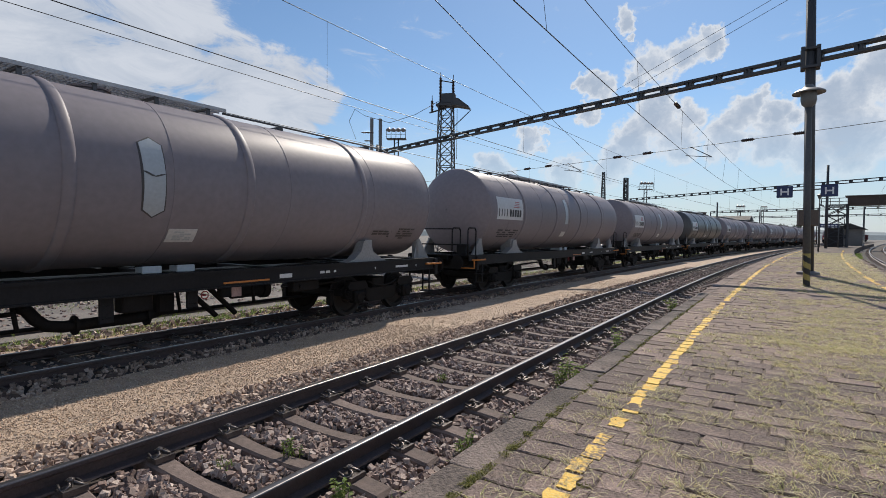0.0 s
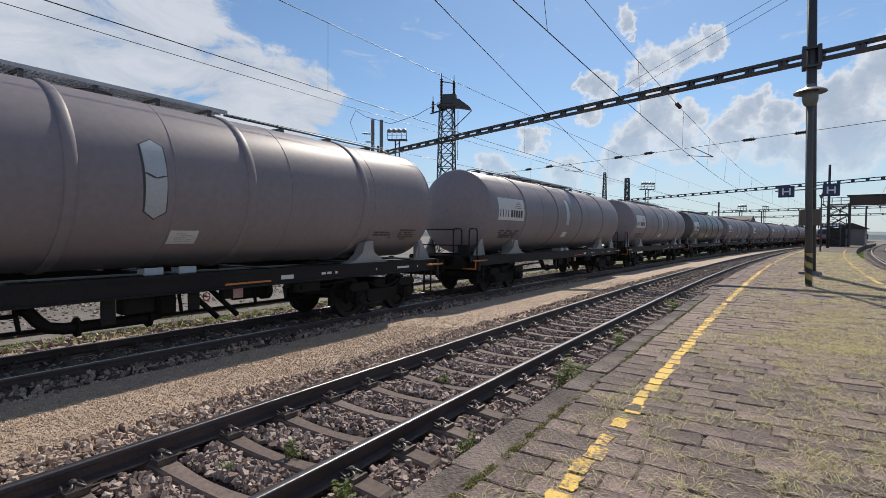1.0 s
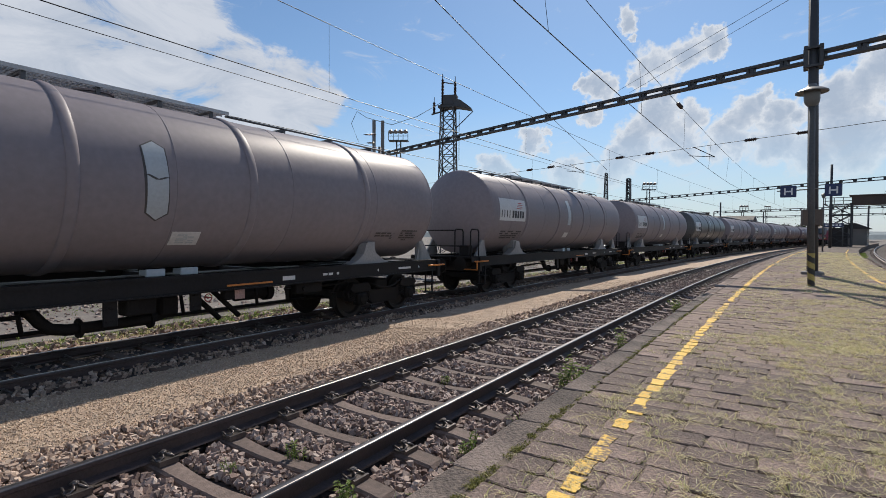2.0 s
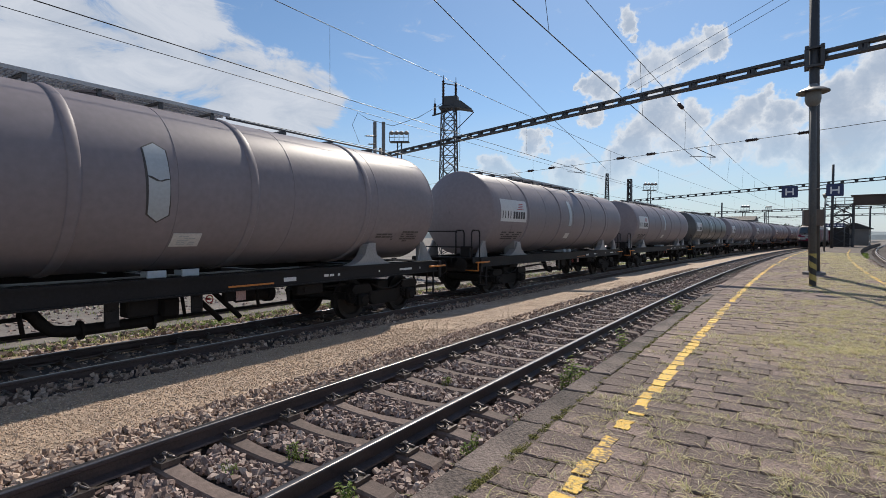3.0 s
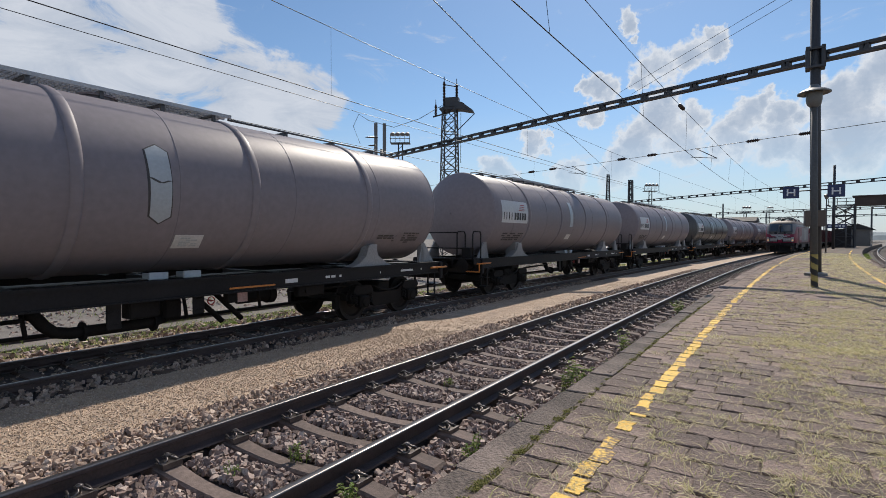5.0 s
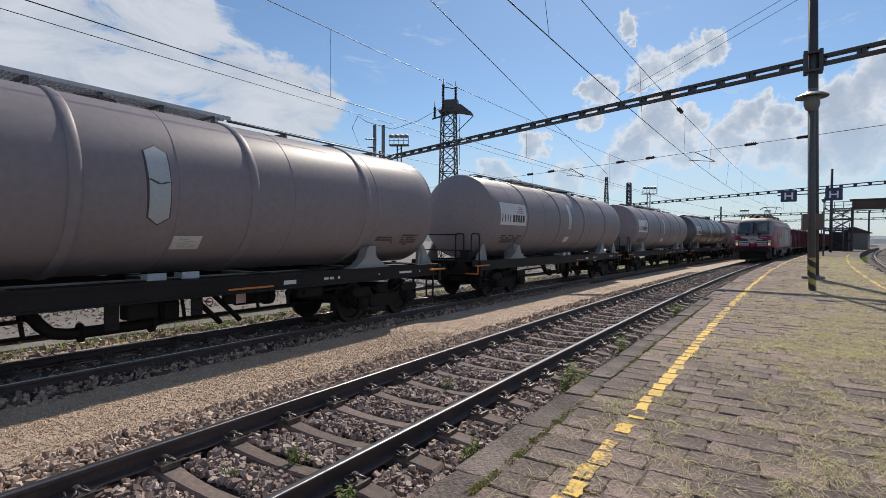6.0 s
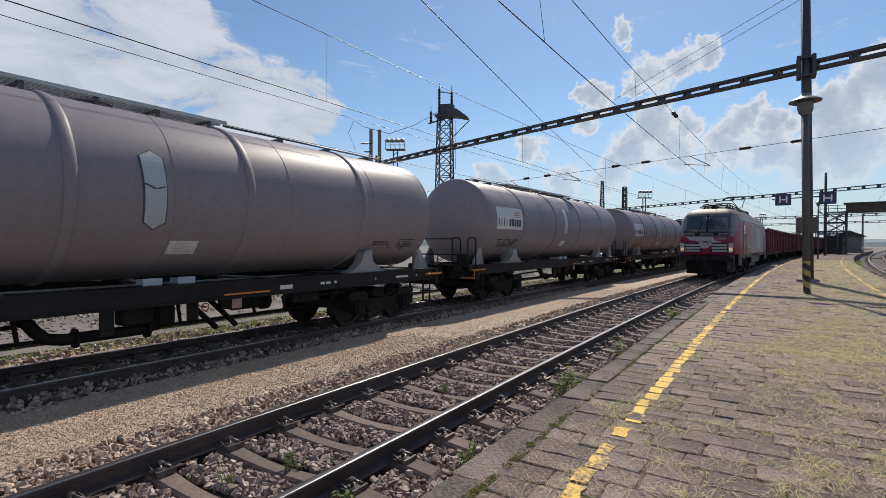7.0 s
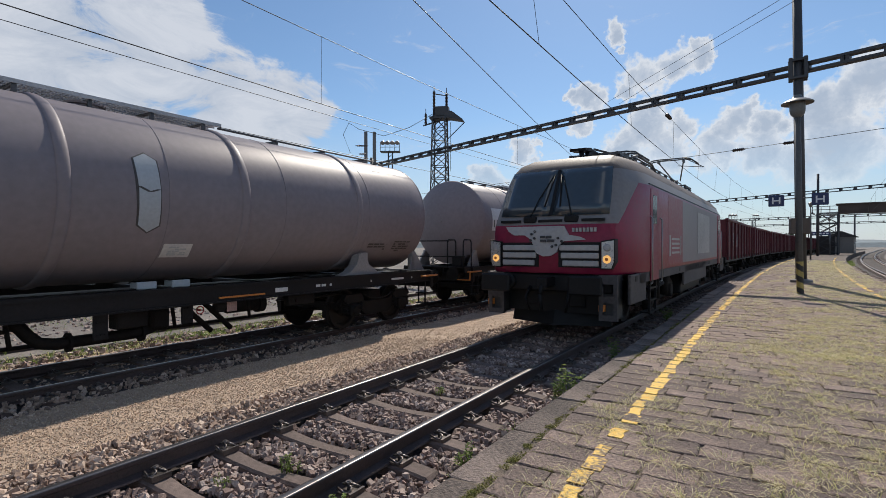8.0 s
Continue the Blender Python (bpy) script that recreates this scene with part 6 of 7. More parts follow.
def tree(x, y, h, seed):
    r = random.Random(seed)
    t = thing("tree", pose(x, y, -0.8), "broad green leafy tree in the distance", "tree", "far trees")
    bm = bmesh.new()
    tube(bm, (0, 0, 0), (0, 0, h * 0.5), h * 0.035, h * 0.02, 8)
    tips = []
    for _ in range(9):
        a, e = r.uniform(0, 6.28), r.uniform(0.2, 1.0)
        p0 = Vector((0, 0, h * r.uniform(0.25, 0.5)))
        p1 = p0 + Vector((math.cos(a) * h * 0.38 * (1.2 - e), math.sin(a) * h * 0.38 * (1.2 - e), h * 0.45 * e))
        tube(bm, p0, p1, h * 0.014, h * 0.006, 6)
        tips += [p1, p0.lerp(p1, 0.65)]
    part("trunk", bm, M_BARK, t)
    V, F = [], []
    for c in tips:
        for _ in range(70):
            p = c + Vector((r.gauss(0, 1), r.gauss(0, 1), r.gauss(0, 0.8))) * h * 0.085
            d = Vector((r.gauss(0, 1), r.gauss(0, 1), r.gauss(0, 1))).normalized() * h * 0.035
            e = d.orthogonal() * 0.7
            i = len(V)
            V += [p - d, p + e, p + d, p - e]
            F.append((i, i + 1, i + 2, i + 3))
    me = bpy.data.meshes.new("crown")
    me.from_pydata([tuple(v) for v in V], [], F)
    me.materials.append(M_LEAF)
    ob = new("crown", me)
    ob.parent = t
    ob["kind"] = "stuff"


for i, (x, y, h) in enumerate(((4, 292, 9), (-3, 300, 8), (11, 298, 8.5), (-12, 305, 7), (70, 290, 9), (82, 300, 10), (95, 310, 9), (60, 320, 9), (-70, 150, 9), (-85, 135, 10), (-60, 170, 8), (-98, 110, 11), (-110, 90, 9), (-45, 240, 8))):
    tree(x, y, h, 300 + i)


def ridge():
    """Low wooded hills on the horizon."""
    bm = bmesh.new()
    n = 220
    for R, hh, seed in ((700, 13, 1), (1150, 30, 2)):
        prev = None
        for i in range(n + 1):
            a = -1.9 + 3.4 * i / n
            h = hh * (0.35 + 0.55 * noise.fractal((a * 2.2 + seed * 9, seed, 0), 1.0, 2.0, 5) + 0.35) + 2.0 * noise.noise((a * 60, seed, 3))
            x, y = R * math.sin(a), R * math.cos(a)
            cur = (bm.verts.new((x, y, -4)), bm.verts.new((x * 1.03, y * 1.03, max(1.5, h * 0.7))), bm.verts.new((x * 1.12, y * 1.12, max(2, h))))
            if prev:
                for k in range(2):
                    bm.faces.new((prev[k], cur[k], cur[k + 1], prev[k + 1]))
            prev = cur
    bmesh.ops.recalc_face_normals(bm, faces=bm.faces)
    # blue-grey base: the haze of distance is painted into the woods
    solid("distant_hills", bm, mat("hill_wood_haze", (0.16, 0.20, 0.22), 1.0, var=0.25, scale=0.05, bump=0.0), "wooded hills on the horizon with haze mixed into their colour", "hills", kind="structure")


ridge()

# ======================================================= weeds and grass
M_DRYGRASS = island_mat("dry_grass", [(0.66, 0.58, 0.30), (0.78, 0.69, 0.44), (0.50, 0.49, 0.20), (0.80, 0.72, 0.52)], 0.8, 0.0, 30, 0.4)
M_MOSS = island_mat("joint_moss", [(0.10, 0.11, 0.02), (0.17, 0.17, 0.035), (0.22, 0.20, 0.06)], 0.9, 0.0, 30, 0.3)
M_GREEN = island_mat("green_weeds", [(0.09, 0.16, 0.03), (0.18, 0.26, 0.055), (0.28, 0.32, 0.09)], 0.7, 0.0, 30, 0.5)
rng = np.random.default_rng(5)


def grass(name, label, spots, height, blades, material, spread=0.06, lean=0.7, width=0.004):
    """One object of many bent blades, in tufts at the given spots."""
    V, F = [], []
    for (x, y, z) in spots:
        k = int(blades * rng.uniform(0.5, 1.5))
        for _ in range(k):
            a, r = rng.uniform(0, 2 * math.pi), spread * rng.random() ** 0.5
            hx = height * rng.uniform(0.4, 1.3)
            ln = lean * rng.uniform(0.3, 1.5)
            bx, by = x + r * math.cos(a), y + r * math.sin(a)
            a2 = a + rng.normal(0, 0.8)
            ca, sa, wd = math.cos(a2), math.sin(a2), width * rng.uniform(0.6, 1.4)
            i = len(V)
            px, py = -sa * wd, ca * wd
            V += [(bx - px, by - py, z), (bx + px, by + py, z), (bx + ca * hx * ln * 0.45 + px * 0.7, by + sa * hx * ln * 0.45 + py * 0.7, z + hx * 0.62), (bx + ca * hx * ln * 0.45 - px * 0.7, by + sa * hx * ln * 0.45 - py * 0.7, z + hx * 0.62), (bx + ca * hx * ln * 1.2, by + sa * hx * ln * 1.2, z + hx * max(0.25, 1.0 - 0.45 * ln))]
            F += [(i, i + 1, i + 2, i + 3), (i + 3, i + 2, i + 4)]
    me = bpy.data.meshes.new(name)
    me.from_pydata(V, [], F)
    me.materials.append(material)
    return tagged(new(name, me), label, "grass", kind="stuff")


def weed(s, off, z, size, seed):
    """A leafy weed: stems with pointed leaves."""
    r = random.Random(seed)
    bm = bmesh.new()
    w = thing("weed", P(s, off, z), "leafy green weed growing out of the stones", "weed", "weeds by the track")
    leaves = bmesh.new()
    for _ in range(r.randint(6, 10)):
        a, h = r.uniform(0, 6.28), size * r.uniform(0.5, 1.0)
        base = Vector((r.uniform(-0.06, 0.06), r.uniform(-0.06, 0.06), 0))
        tip = base + Vector((math.cos(a) * h * 0.35, math.sin(a) * h * 0.35, h))
        tube(bm, base - Vector((0, 0, 0.03)), tip, 0.004, 0.002, 5)
        for i in range(9):
            c = base.lerp(tip, 0.15 + 0.1 * i)
            b = r.uniform(0, 6.28)
            d = Vector((math.cos(b), math.sin(b), r.uniform(-0.1, 0.7))).normalized()
            sd = d.cross(Vector((0, 0, 1))).normalized() * size * 0.06
            L = size * r.uniform(0.16, 0.3)
            v = [leaves.verts.new(p) for p in (c, c + d * L * 0.5 + sd, c + d * L + Vector((0, 0, -L * 0.25)), c + d * L * 0.5 - sd)]
            leaves.faces.new(v)
    part("stem", bm, M_GREEN, w)["kind"] = "stuff"
    part("leaf", leaves, M_GREEN, w, "narrow green leaves")["kind"] = "stuff"
    return w


for i, (ws, wo, wz, wsz) in enumerate(WEEDS):
    weed(ws, wo, wz, wsz * 1.3, 40 + i)


def scatter(n, s0, s1, o0, o1, z, power=1.0):
    out = []
    for _ in range(n):
        s = s0 + (s1 - s0) * rng.random() ** power
        c = C(s, rng.uniform(o0, o1), 0)
        out.append((c.x, c.y, z))
    return out


def joint_spots(n, s0, s1, o0, o1, power):
    out = []
    for _ in range(n):
        s = s0 + (s1 - s0) * rng.random() ** power
        s = ROW * round(s / ROW) + rng.normal(0, 0.012)
        o = o0 + (o1 - o0) * rng.random()
        c = C(s, o, 0)
        out.append((c.x, c.y, platform_z(o) - 0.012))
    return out


def patchy(spots, cut, scale=0.55):
    """Keeps the spots that fall in the grassy patches."""
    return [p for p in spots if noise.noise((p[0] * scale + 7.3, p[1] * scale * 0.8, 1.7)) + 0.12 * (p[0] - 0.6) > cut]


near_spots = joint_spots(520, 1.8, 9, -1.3, 3.3, 1.2) + joint_spots(500, 3.0, 13, 0.0, 3.3, 1.1)
grass("platform_grass", "dry yellowish grass tufts in the paving joints", patchy(near_spots, -0.32), 0.05, 30, M_DRYGRASS, 0.075, 2.3, 0.0028)
grass("platform_grass", "sparse straw lying in the paving joints", joint_spots(1300, 1.8, 11, -1.4, 3.3, 1.2), 0.035, 7, M_DRYGRASS, 0.10, 3.2, 0.0022)
grass("platform_grass", "dry grass matted over the farther paving", patchy(joint_spots(4200, 8, 60, -1.2, 3.2, 1.25) + joint_spots(3600, 8, 50, 0.4, 3.3, 1.3), -0.16), 0.046, 10, M_DRYGRASS, 0.14, 2.3, 0.0065)
grass("edge_grass", "green weeds along the platform edge and ballast", [tuple(C(1.5 + 34 * rng.random() ** 1.3, rng.normal(-1.85, 0.10), -0.2)) for _ in range(420)], 0.16, 14, M_GREEN, 0.07, 0.7, 0.004)
grass("edge_grass", "short green moss grass in the kerb joints", [tuple(C(q, -1.485 + rng.normal(0, 0.012), platform_z(-1.48) - 0.012)) for q in 1.6 + 12 * rng.random(260) ** 1.2] + joint_spots(120, 1.6, 9, -1.48, -0.7, 1.2), 0.016, 26, M_MOSS, 0.03, 1.3, 0.003)
grass("verge_grass", "sunlit grass verge behind the tank wagons", scatter(2600, -4, 70, -12.1, -11.55, -0.54, 1.3) + scatter(2600, 0, 90, -22, -16.5, -0.72, 1.2), 0.16, 9, M_GREEN, 0.14, 0.8, 0.007)
grass("verge_grass", "dense low green weeds along the siding rail", scatter(420, 2.6, 5.4, -12.0, -11.62, -0.55) + scatter(260, 6.6, 9.4, -11.9, -11.3, -0.52) + scatter(300, 11, 15, -12.0, -11.2, -0.52), 0.10, 16, M_GREEN, 0.10, 1.1, 0.011)
grass("verge_grass", "dry grass mixed into the verge", scatter(1300, -4, 60, -12.1, -11.2, -0.52, 1.3) + scatter(1200, 0, 80, -24, -16.5, -0.72), 0.15, 8, M_DRYGRASS, 0.14, 0.9, 0.006)
grass("verge_grass", "weeds between the siding rails", scatter(500, -2, 50, -14.4, -12.3, -0.62), 0.14, 8, M_GREEN, 0.10, 0.9, 0.006)
grass("edge_grass", "grass beside the far platform edge", [tuple(C(30 + 50 * rng.random(), rng.normal(3.7, 0.2), -0.3)) for _ in range(500)], 0.22, 9, M_GREEN, 0.12, 0.8, 0.009)

# ======================================================= stones of the ballast
M_STONE = island_mat("ballast_stone", [(0.10, 0.070, 0.060), (0.33, 0.245, 0.21), (0.17, 0.115, 0.096), (0.26, 0.185, 0.155), (0.50, 0.41, 0.355), (0.13, 0.094, 0.083), (0.42, 0.33, 0.29)], 0.85, 0.5, 70)
M_STONETAN = island_mat("shoulder_stone", [(0.26, 0.18, 0.135), (0.42, 0.315, 0.245), (0.17, 0.12, 0.095), (0.58, 0.46, 0.37), (0.30, 0.20, 0.145)], 0.9, 0.5, 60)
M_PEBBLE = island_mat("pebble", [(0.44, 0.32, 0.22), (0.58, 0.45, 0.33), (0.34, 0.25, 0.175), (0.64, 0.52, 0.40)], 0.92, 0.2, 90)


def stone_shapes(kind, k):
    shapes = []
    for i in range(k):
        bm = bmesh.new()
        if kind == "rock":
            bmesh.ops.create_icosphere(bm, subdivisions=1, radius=1.0)
            for v in bm.verts:
                v.co *= rng.uniform(0.72, 1.22)
        elif kind == "chip":
            bmesh.ops.create_cube(bm, size=1.3)
            for v in bm.verts:
                v.co *= rng.uniform(0.72, 1.22)
        else:
            # a broken stone: block with cut corners
            bmesh.ops.create_cube(bm, size=1.5)
            for _ in range(4):
                d = Vector(rng.normal(0, 1, 3)).normalized()
                r = bmesh.ops.bisect_plane(bm, geom=bm.verts[:] + bm.edges[:] + bm.faces[:], plane_co=d * rng.uniform(0.62, 0.85), plane_no=d, clear_outer=True)
                bmesh.ops.holes_fill(bm, edges=[e for e in bm.edges if e.is_boundary], sides=0)
        bm.verts.ensure_lookup_table()
        bm.verts.index_update()
        shapes.append((np.array([v.co[:] for v in bm.verts]), [tuple(v.index for v in f.verts) for f in bm.faces]))
        bm.free()
    return shapes


def stones(name, label, places, size, material, shapes, parent=None):
    """All stones of one stretch in one object; places: (x, y, z)."""
    V, F, base = [], [], 0
    for (x, y, z) in places:
        v, f = shapes[rng.integers(len(shapes))]
        q = np.array(Euler(rng.uniform(0, 6.28, 3)).to_matrix())
        sc = size * rng.choice((0.55, 0.8, 1.0, 1.2, 1.6)) * rng.uniform(0.85, 1.15) * np.array([1.15, rng.uniform(0.6, 1.0), rng.uniform(0.4, 0.75)])
        V.append((v * sc) @ q.T + (x, y, z))
        F += [tuple(i + base for i in t) for t in f]
        base += len(v)
    me = bpy.data.meshes.new(name)
    me.from_pydata(np.concatenate(V).tolist(), [], F)
    me.materials.append(material)
    ob = new(name, me)
    ob.parent = parent
    return tagged(ob, label, "" if parent else "stones", kind="stuff")


def bed_places(n, s0, s1, o0, o1, zf, sleepers=True, power=1.0):
    out = []
    for _ in range(n):
        s, o = s0 + (s1 - s0) * rng.random() ** power, rng.uniform(o0, o1)
        if sleepers and abs(o) < 1.24 and abs((s - SL_0 + SL_D / 2) % SL_D - SL_D / 2) < 0.125:
            continue
        if min(abs(o - 0.7525), abs(o + 0.7525)) < 0.10:
            continue
        c = C(s, XT + o, 0)
        out.append((c.x, c.y, zf(o) + rng.uniform(-0.012, 0.012)))
    return out


def bed_z(o):
    return -0.215 if abs(o) < 1.3 else -0.215 - (abs(o) - 1.3) * 0.15


ROCKS, CHIPS, SHARDS = stone_shapes("rock", 8), stone_shapes("chip", 8), stone_shapes("shard", 16)
stones("ballast_stones", "grey-brown crushed stones between the sleepers", bed_places(2500, -4, 0.6, -1.3, 1.8, bed_z) + bed_places(23000, 0.6, 8.5, -1.3, 1.8, bed_z) + bed_places(12000, 8.5, 20, -1.3, 1.8, bed_z), 0.028, M_STONE, SHARDS, TRACK1)
stones("ballast_stones", "grey-brown crushed stones farther along", bed_places(8000, 20, 56, -1.3, 1.7, bed_z, True, 1.2), 0.045, M_STONE, CHIPS, TRACK1)
stones("shoulder_stones", "tan and brown coarse stones along the bed's shoulder", bed_places(5600, 0.4, 10, -1.85, -0.9, lambda o: -0.185 + min(0, (o + 1.0)) * 0.05, False) + bed_places(3000, 10, 34, -1.85, -0.9, lambda o: -0.185 + min(0, (o + 1.0)) * 0.05, False), 0.029, M_STONETAN, SHARDS + ROCKS, TRACK1)


def strip_places(n, s0, s1, o0, o1, power=1.0):
    out = []
    for _ in range(n):
        s, o = s0 + (s1 - s0) * rng.random() ** power, rng.uniform(o0, o1)
        c = C(s, o, 0)
        out.append((c.x, c.y, float(np.interp(o, [-8.3, -7.75, -7.2, -6.6, -5.3, -4.9], [-0.455, -0.42, -0.39, -0.34, -0.24, -0.25])) + 0.002))
    return out


stones("gravel_stones", "fine pale gravel lying on the path", strip_places(26000, 0.8, 9, -8.0, -5.1, 1.2) + strip_places(7000, 9, 24, -8.0, -5.1, 1.3), 0.0105, M_PEBBLE, CHIPS)
stones("ballast_stones", "dark stones beside the wagon track", [tuple(C(s, o, -0.44 + 0.10 * max(0, min(1, -o - 7.9)))) for s, o in zip(0.5 + 24 * rng.random(2600) ** 1.3, rng.normal(-8.2, 0.22, 2600))] + [tuple(C(s, o, Z2 - 0.2)) for s, o in zip(0.5 + 24 * rng.random(3000), rng.uniform(-9.9, -8.6, 3000))], 0.034, M_STONETAN, CHIPS, TRACK2)
stones("verge_stones", "loose stones on the ground behind the wagons", [tuple(C(s, o, -0.46)) for s, o in zip(-3 + 40 * rng.random(3000), rng.uniform(-11.9, -10.6, 3000))] + [tuple(C(s, o, -0.66)) for s, o in zip(-3 + 40 * rng.random(2500), rng.uniform(-17.0, -12.0, 2500))] + [tuple(C(s, o, -0.64)) for s, o in zip(-3 + 60 * rng.random(9000), rng.uniform(-25.0, -14.6, 9000))], 0.055, M_STONE, CHIPS)

# ======================================================= sleepers and fastenings
def sleeper_mesh(name, half, w_top, w_bot, h, dip, material):
    """A sleeper; with a dip its middle is lower and slimmer than its rail seats."""
    bm = bmesh.new()
    xs = [-half, -half + 0.03, -1.0, -0.75, -0.55, -0.38, -0.2, 0.0, 0.2, 0.38, 0.55, 0.75, 1.0, half - 0.03, half]
    rings = []
    for x in xs:
        f = max(0.0, 1 - (abs(x) / 0.66) ** 2)
        d = dip * f + (0.025 if abs(x) == half else 0) + (dip * 0.5 * max(0, abs(x) - 1.0) / 0.25)
        k = 1.0 - (0.22 * f if dip else 0)
        rings.append([bm.verts.new(p) for p in ((x, -w_bot / 2, -h), (x, -w_top / 2 * k, -d - 0.018), (x, -w_top / 2 * k + 0.02, -d), (x, w_top / 2 * k - 0.02, -d), (x, w_top / 2 * k, -d - 0.018), (x, w_bot / 2, -h))])
    for A, B in zip(rings, rings[1:]):
        for q in range(5):
            bm.faces.new((A[q], A[q + 1], B[q + 1], B[q]))
    bm.faces.new(rings[0])
    bm.faces.new(rings[-1][::-1])
    bmesh.ops.recalc_face_normals(bm, faces=bm.faces)
    return mesh_of(bm, name, material)


def clip_mesh():
    """Coiled spring clip on a ribbed plate with its bolt."""
    bm = bmesh.new()
    for sy in (-1, 1):
        cable(bm, [(-0.02, sy * 0.012, 0.05), (0.045, sy * 0.014, 0.058), (0.085, sy * 0.03, 0.05), (0.09, sy * 0.055, 0.03), (0.06, sy * 0.07, 0.018), (0.02, sy * 0.068, 0.03), (-0.03, sy * 0.06, 0.038)], 0.0095, 6)
    tube(bm, (0.03, 0, -0.01), (0.03, 0, 0.085), 0.014, seg=6)
    tube(bm, (0.03, 0, 0.058), (0.03, 0, 0.078), 0.026, seg=6)
    box(bm, -0.03, -0.08, -0.015, 0.12, 0.08, 0.014)
    box(bm, 0.095, -0.08, 0.014, 0.12, 0.08, 0.03)
    return mesh_of(bm, "clip", M_CLIP)


ME_SLEEPER = sleeper_mesh("sleeper", 1.23, 0.20, 0.27, 0.20, 0.045, M_CONCRETE)
ME_TIE = sleeper_mesh("sleeper", 1.28, 0.24, 0.26, 0.15, 0.0, M_WOOD)
ME_CLIP = clip_mesh()


def bare(name, me, parent, m):
    ob = new(name, me)
    ob.parent = parent
    ob.matrix_world = m
    return ob


for i in range(-10, 240):
    s = SL_0 + SL_D * i
    bare("sleeper", ME_SLEEPER, TRACK1, P(s, XT, -0.162, 0))
    if i < 60:
        for side in (-0.7525, 0.7525):
            for sg in (-1, 1):
                bare("clip", ME_CLIP, TRACK1, P(s, XT + side + sg * 0.085, -0.155) @ pose(0, 0, 0, 0, 0, 0 if sg > 0 else 180))
for i in range(-3, 130):
    bare("sleeper", ME_TIE, TRACK2, P(0.55 + 0.62 * i, X2, Z2 - 0.162, random.uniform(-1, 1)))
    if i < 40:
        for side in (-0.7525, 0.7525):
            for sg in (-1, 1):
                bare("clip", ME_CLIP, TRACK2, P(0.55 + 0.62 * i, X2 + side + sg * 0.085, Z2 - 0.155) @ pose(0, 0, 0, 0, 0, 0 if sg > 0 else 180))
for i in range(0, 150):
    bare("sleeper", ME_TIE, TRACK4, P(-2 + 0.65 * i, X4, -0.45 - 0.162, random.uniform(-1.5, 1.5)))
for i in range(0, 150):
    bare("sleeper", ME_SLEEPER, TRACK3, P(22 + 0.65 * i, X3, -0.162))

# ======================================================= paving
def paver_mesh(seed, L, W, material=None):
    """A worn paver: rounded corners, chipped rim, slightly hollow top."""
    r = random.Random(seed)
    bm = bmesh.new()
    j = lambda k: r.uniform(-k, k)
    c = min(L, W) * 0.05
    lo = [(-L / 2 + c, -W / 2), (0, -W / 2), (L / 2 - c, -W / 2), (L / 2, -W / 2 + c), (L / 2, W / 2 - c), (L / 2 - c, W / 2), (0, W / 2), (-L / 2 + c, W / 2), (-L / 2, W / 2 - c), (-L / 2, -W / 2 + c)]
    lo = [(x + j(0.012), y + j(0.011)) for x, y in lo]
    n = len(lo)
    rings = [[bm.verts.new((x, y, -0.09)) for x, y in lo], [bm.verts.new((x, y, -0.008 + j(0.003))) for x, y in lo],
             [bm.verts.new((x * (1 - 0.020 / L), y * (1 - 0.020 / W), -0.001 + j(0.0015))) for x, y in lo], [bm.verts.new((x * 0.72, y * 0.70, j(0.0015))) for x, y in lo]]
    for A, B in zip(rings, rings[1:]):
        for i in range(n):
            bm.faces.new((A[i], A[(i + 1) % n], B[(i + 1) % n], B[i])).smooth = False
    mid = bm.verts.new((0, 0, j(0.0015)))
    for i in range(n):
        bm.faces.new((rings[-1][i], rings[-1][(i + 1) % n], mid)).smooth = True
    return mesh_of(bm, "paver", material or M_PAVER)


PAVERS = [[paver_mesh(10 * k + i, L, ROW - 0.006) for i in range(5)] for k, L in enumerate((0.26, 0.34, 0.42))]
KERBS = [paver_mesh(200 + i, 0.25, L, M_KERB) for i, L in enumerate((0.48, 0.72, 0.98))]
far_v, far_f = [], []
rp = random.Random(77)


def lay(me, m, near):
    if near:
        ob = bare("paver", me, PLATFORM, m)
    else:
        base = len(far_v)
        far_v.extend([tuple(m @ v.co) for v in me.vertices])
        far_f.extend([tuple(base + i for i in p.vertices) for p in me.polygons])


row = -14
laid = 0
while ROW * row < 46:
    s = ROW * (row + 0.5)
    o = PL + 0.275 + rp.uniform(0, 0.02)
    while o < PR - 0.1:
        k = rp.choice((0, 1, 1, 2)) if o > PL + 0.3 else rp.choice((0, 1, 2))
        L = (0.26, 0.34, 0.42)[k]
        near = laid < 300 and s > 1.7
        lay(PAVERS[k][rp.randrange(5)], P(s, o + L / 2, platform_z(o + L / 2) + rp.uniform(-0.006, 0.005), rp.uniform(-2.0, 2.0)) @ pose(0, 0, 0, rp.uniform(-1.3, 1.3), rp.uniform(-1.1, 1.1)), near)
        laid += near
        o += L + rp.uniform(0.002, 0.014)
    row += 1
s = -3.4
while s < 46:
    k = rp.randrange(3)
    L = (0.48, 0.72, 0.98)[k]
    lay(KERBS[k], P(s + L / 2, PL + 0.128 + rp.uniform(-0.012, 0.012), platform_z(PL) + rp.uniform(-0.008, 0.012), rp.uniform(-0.6, 0.6)) @ pose(0, 0, 0, rp.uniform(-0.5, 0.5), rp.uniform(-1, 1)), 1.0 < s < 14)
    s += L + rp.uniform(0.012, 0.03)
me = bpy.data.meshes.new("paver_field")
me.from_pydata(far_v, [], far_f)
me.materials.append(M_PAVERFAR)
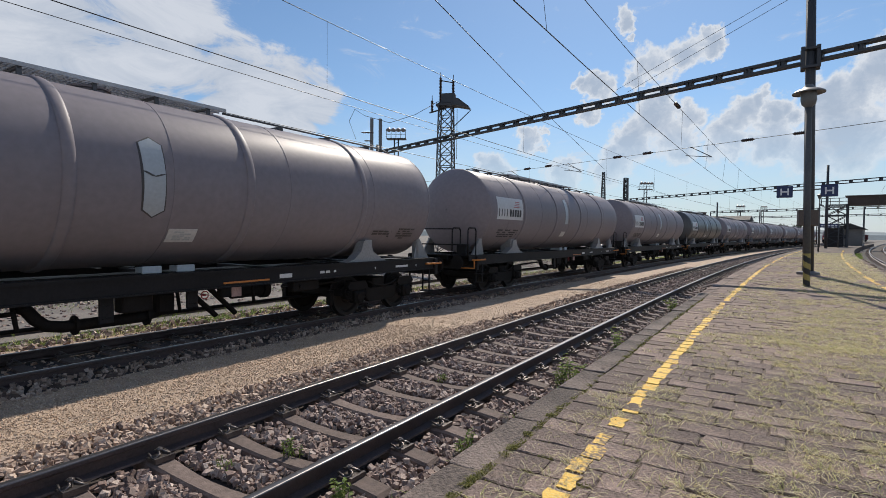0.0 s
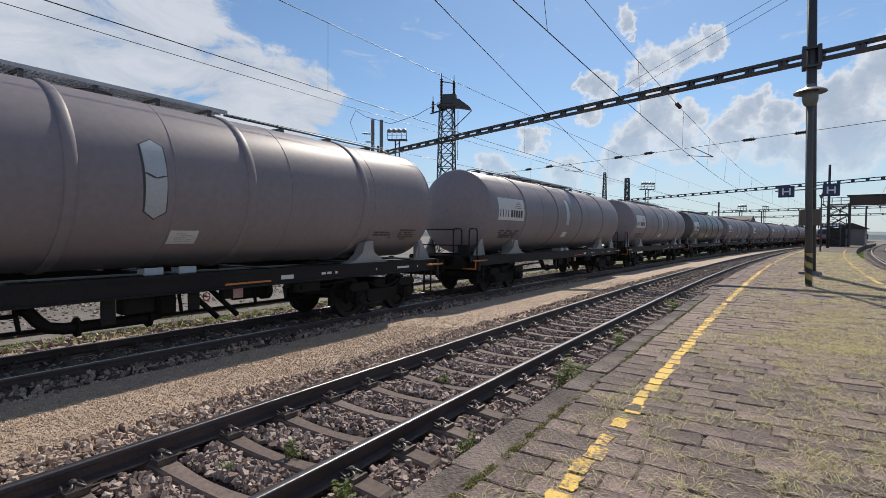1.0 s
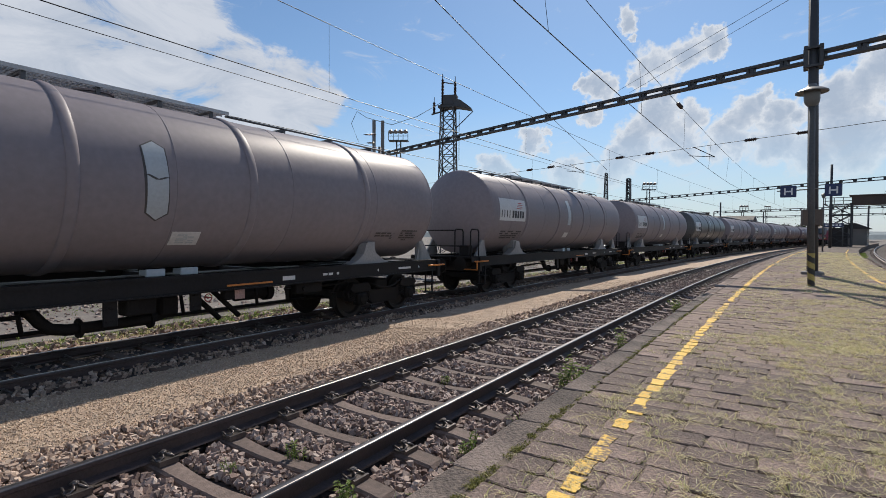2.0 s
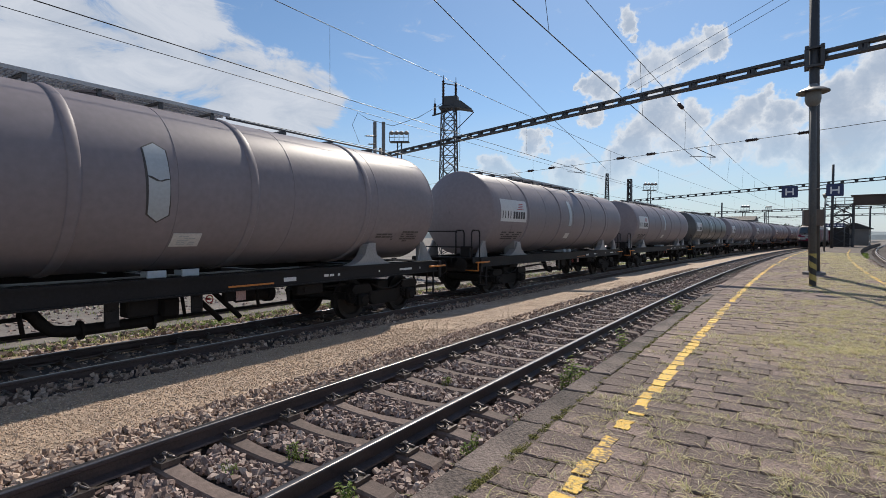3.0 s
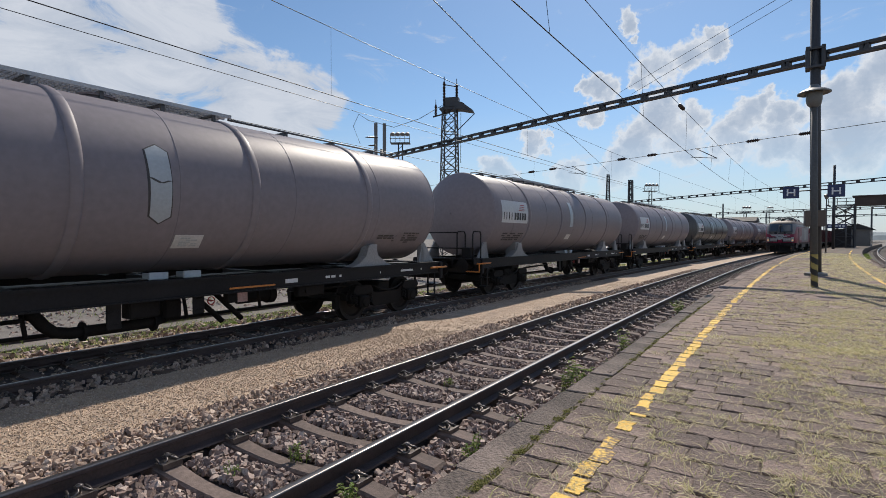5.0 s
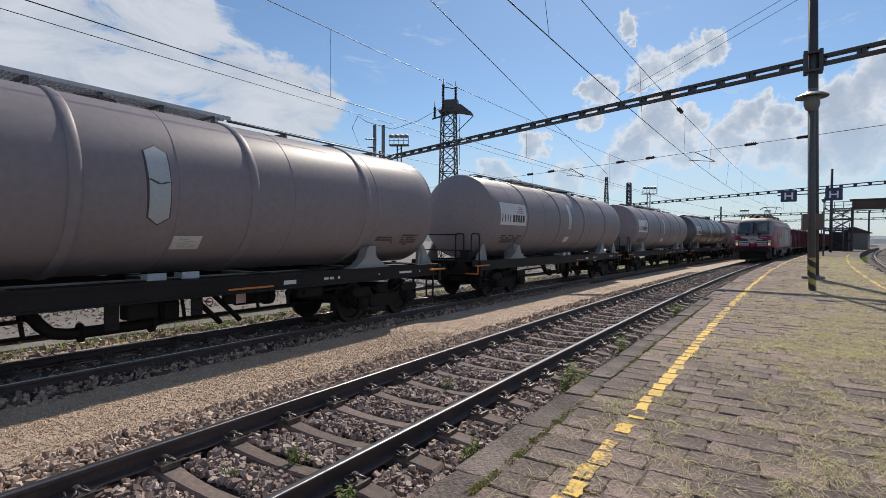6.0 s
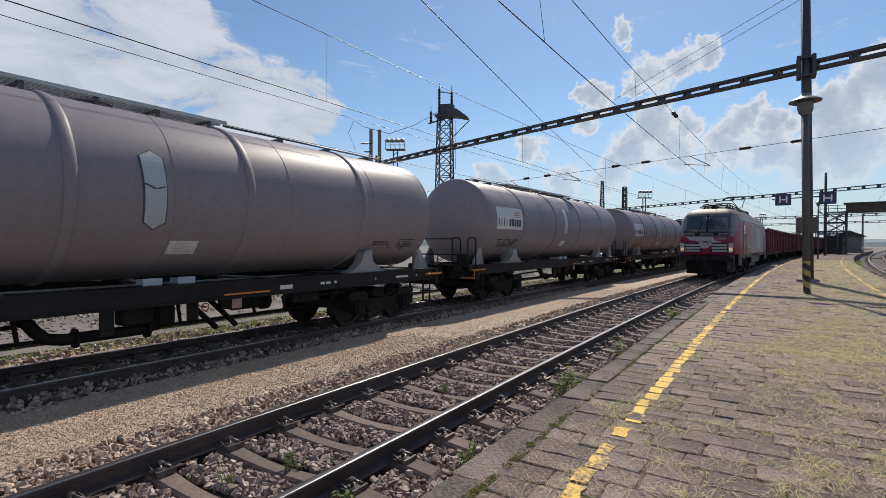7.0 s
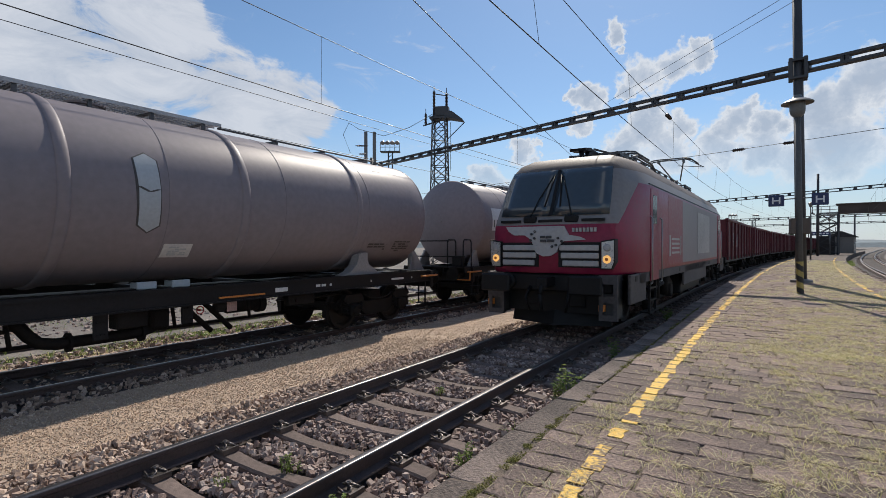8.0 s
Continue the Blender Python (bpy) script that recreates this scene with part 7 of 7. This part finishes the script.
ob = new("paver_field", me)
ob.parent = PLATFORM
tagged(ob, "worn grey-brown pavers farther along", kind="stuff")

# ======================================================= yellow lines
def paint_line(off, s0, s1, step, width, keep, seed, label):
    r = random.Random(seed)
    t = thing("safety_line", pose(0, 0, 0), label, "painted line", kind="structure")
    s = s0
    while s < s1:
        L = step * r.uniform(0.84, 0.96)
        if r.random() < keep:
            bm = bmesh.new()
            w = width * r.uniform(0.7, 1.15)
            d = r.uniform(-0.02, 0.02)
            z = platform_z(off) + 0.0065
            edge = [(-w / 2, 0.004), (-w * 0.1, 0.006), (w / 2, 0.004), (w / 2 + 0.005, L * 0.3), (w / 2 - 0.006, L * 0.6), (w / 2, L - 0.004), (0.0, L - 0.008), (-w / 2, L - 0.004), (-w / 2 - 0.008, L * 0.65), (-w / 2 + 0.004, L * 0.35)]
            edge = [(x + d + r.uniform(-0.010, 0.010), y + r.uniform(-0.004, 0.004)) for x, y in edge]
            top = [bm.verts.new(C(s + y, off + x, z)) for x, y in edge]
            low = [bm.verts.new(C(s + y, off + x, z - 0.006)) for x, y in edge]
            bm.faces.new(top)
            for i in range(len(edge)):
                bm.faces.new((top[i], top[(i + 1) % len(edge)], low[(i + 1) % len(edge)], low[i]))
            bmesh.ops.recalc_face_normals(bm, faces=bm.faces)
            part("stripe", bm, M_YELLOW, t)
        s += max(L + 0.006, step) if r.random() < 0.93 else L + step * r.uniform(0.2, 0.8)
    return t


paint_line(-0.985, 1.6, 30, ROW, 0.118, 0.97, 9, "worn broken yellow safety line painted along the platform edge")
paint_line(-0.985, -3.3, 1.5, ROW, 0.115, 0.88, 6, "worn broken yellow safety line near the platform edge")
paint_line(-0.985, 30, 75, 1.0, 0.12, 0.8, 4, "faded far stretch of the yellow safety line")
paint_line(2.45, 13, 75, 0.9, 0.12, 0.8, 5, "faded yellow safety line along the other platform edge")

# ======================================================= what moves
LOCO_T = [0, 4.2, 4.5, 5.8, 6.4, 7.0, 7.5, 7.7, 7.9, 8.0]
LOCO_S = [145.5, 80.0, 75.7, 51.7, 40.35, 29.2, 19.4, 15.35, 11.3, 9.25]


def loco_s(t):
    """Where along the line the locomotive's nose is at t seconds."""
    return float(np.interp(t, LOCO_T, LOCO_S))


def motions():
    """The freight train runs in along the platform track."""
    steps = [i * 0.5 for i in range(8)] + [4.0, 4.2, 4.5, 5.0, 5.4, 5.8, 6.1, 6.4, 6.7, 7.0, 7.25, 7.5, 7.7, 7.9, 8.0]
    walk(LOCO, [(t, chord(loco_s(t) + LL / 2, XT, 0, LL / 2 - 3.7) @ pose(0, -LL / 2, 0)) for t in steps])
    for i, w in enumerate(WAGONS):
        d = LL + 0.75 + i * (GL + 0.15)
        walk(w, [(t, chord(loco_s(t) + d + GL / 2, XT, 0, GL / 2 - 2.6) @ pose(0, -GL / 2, 0)) for t in steps])


motions()
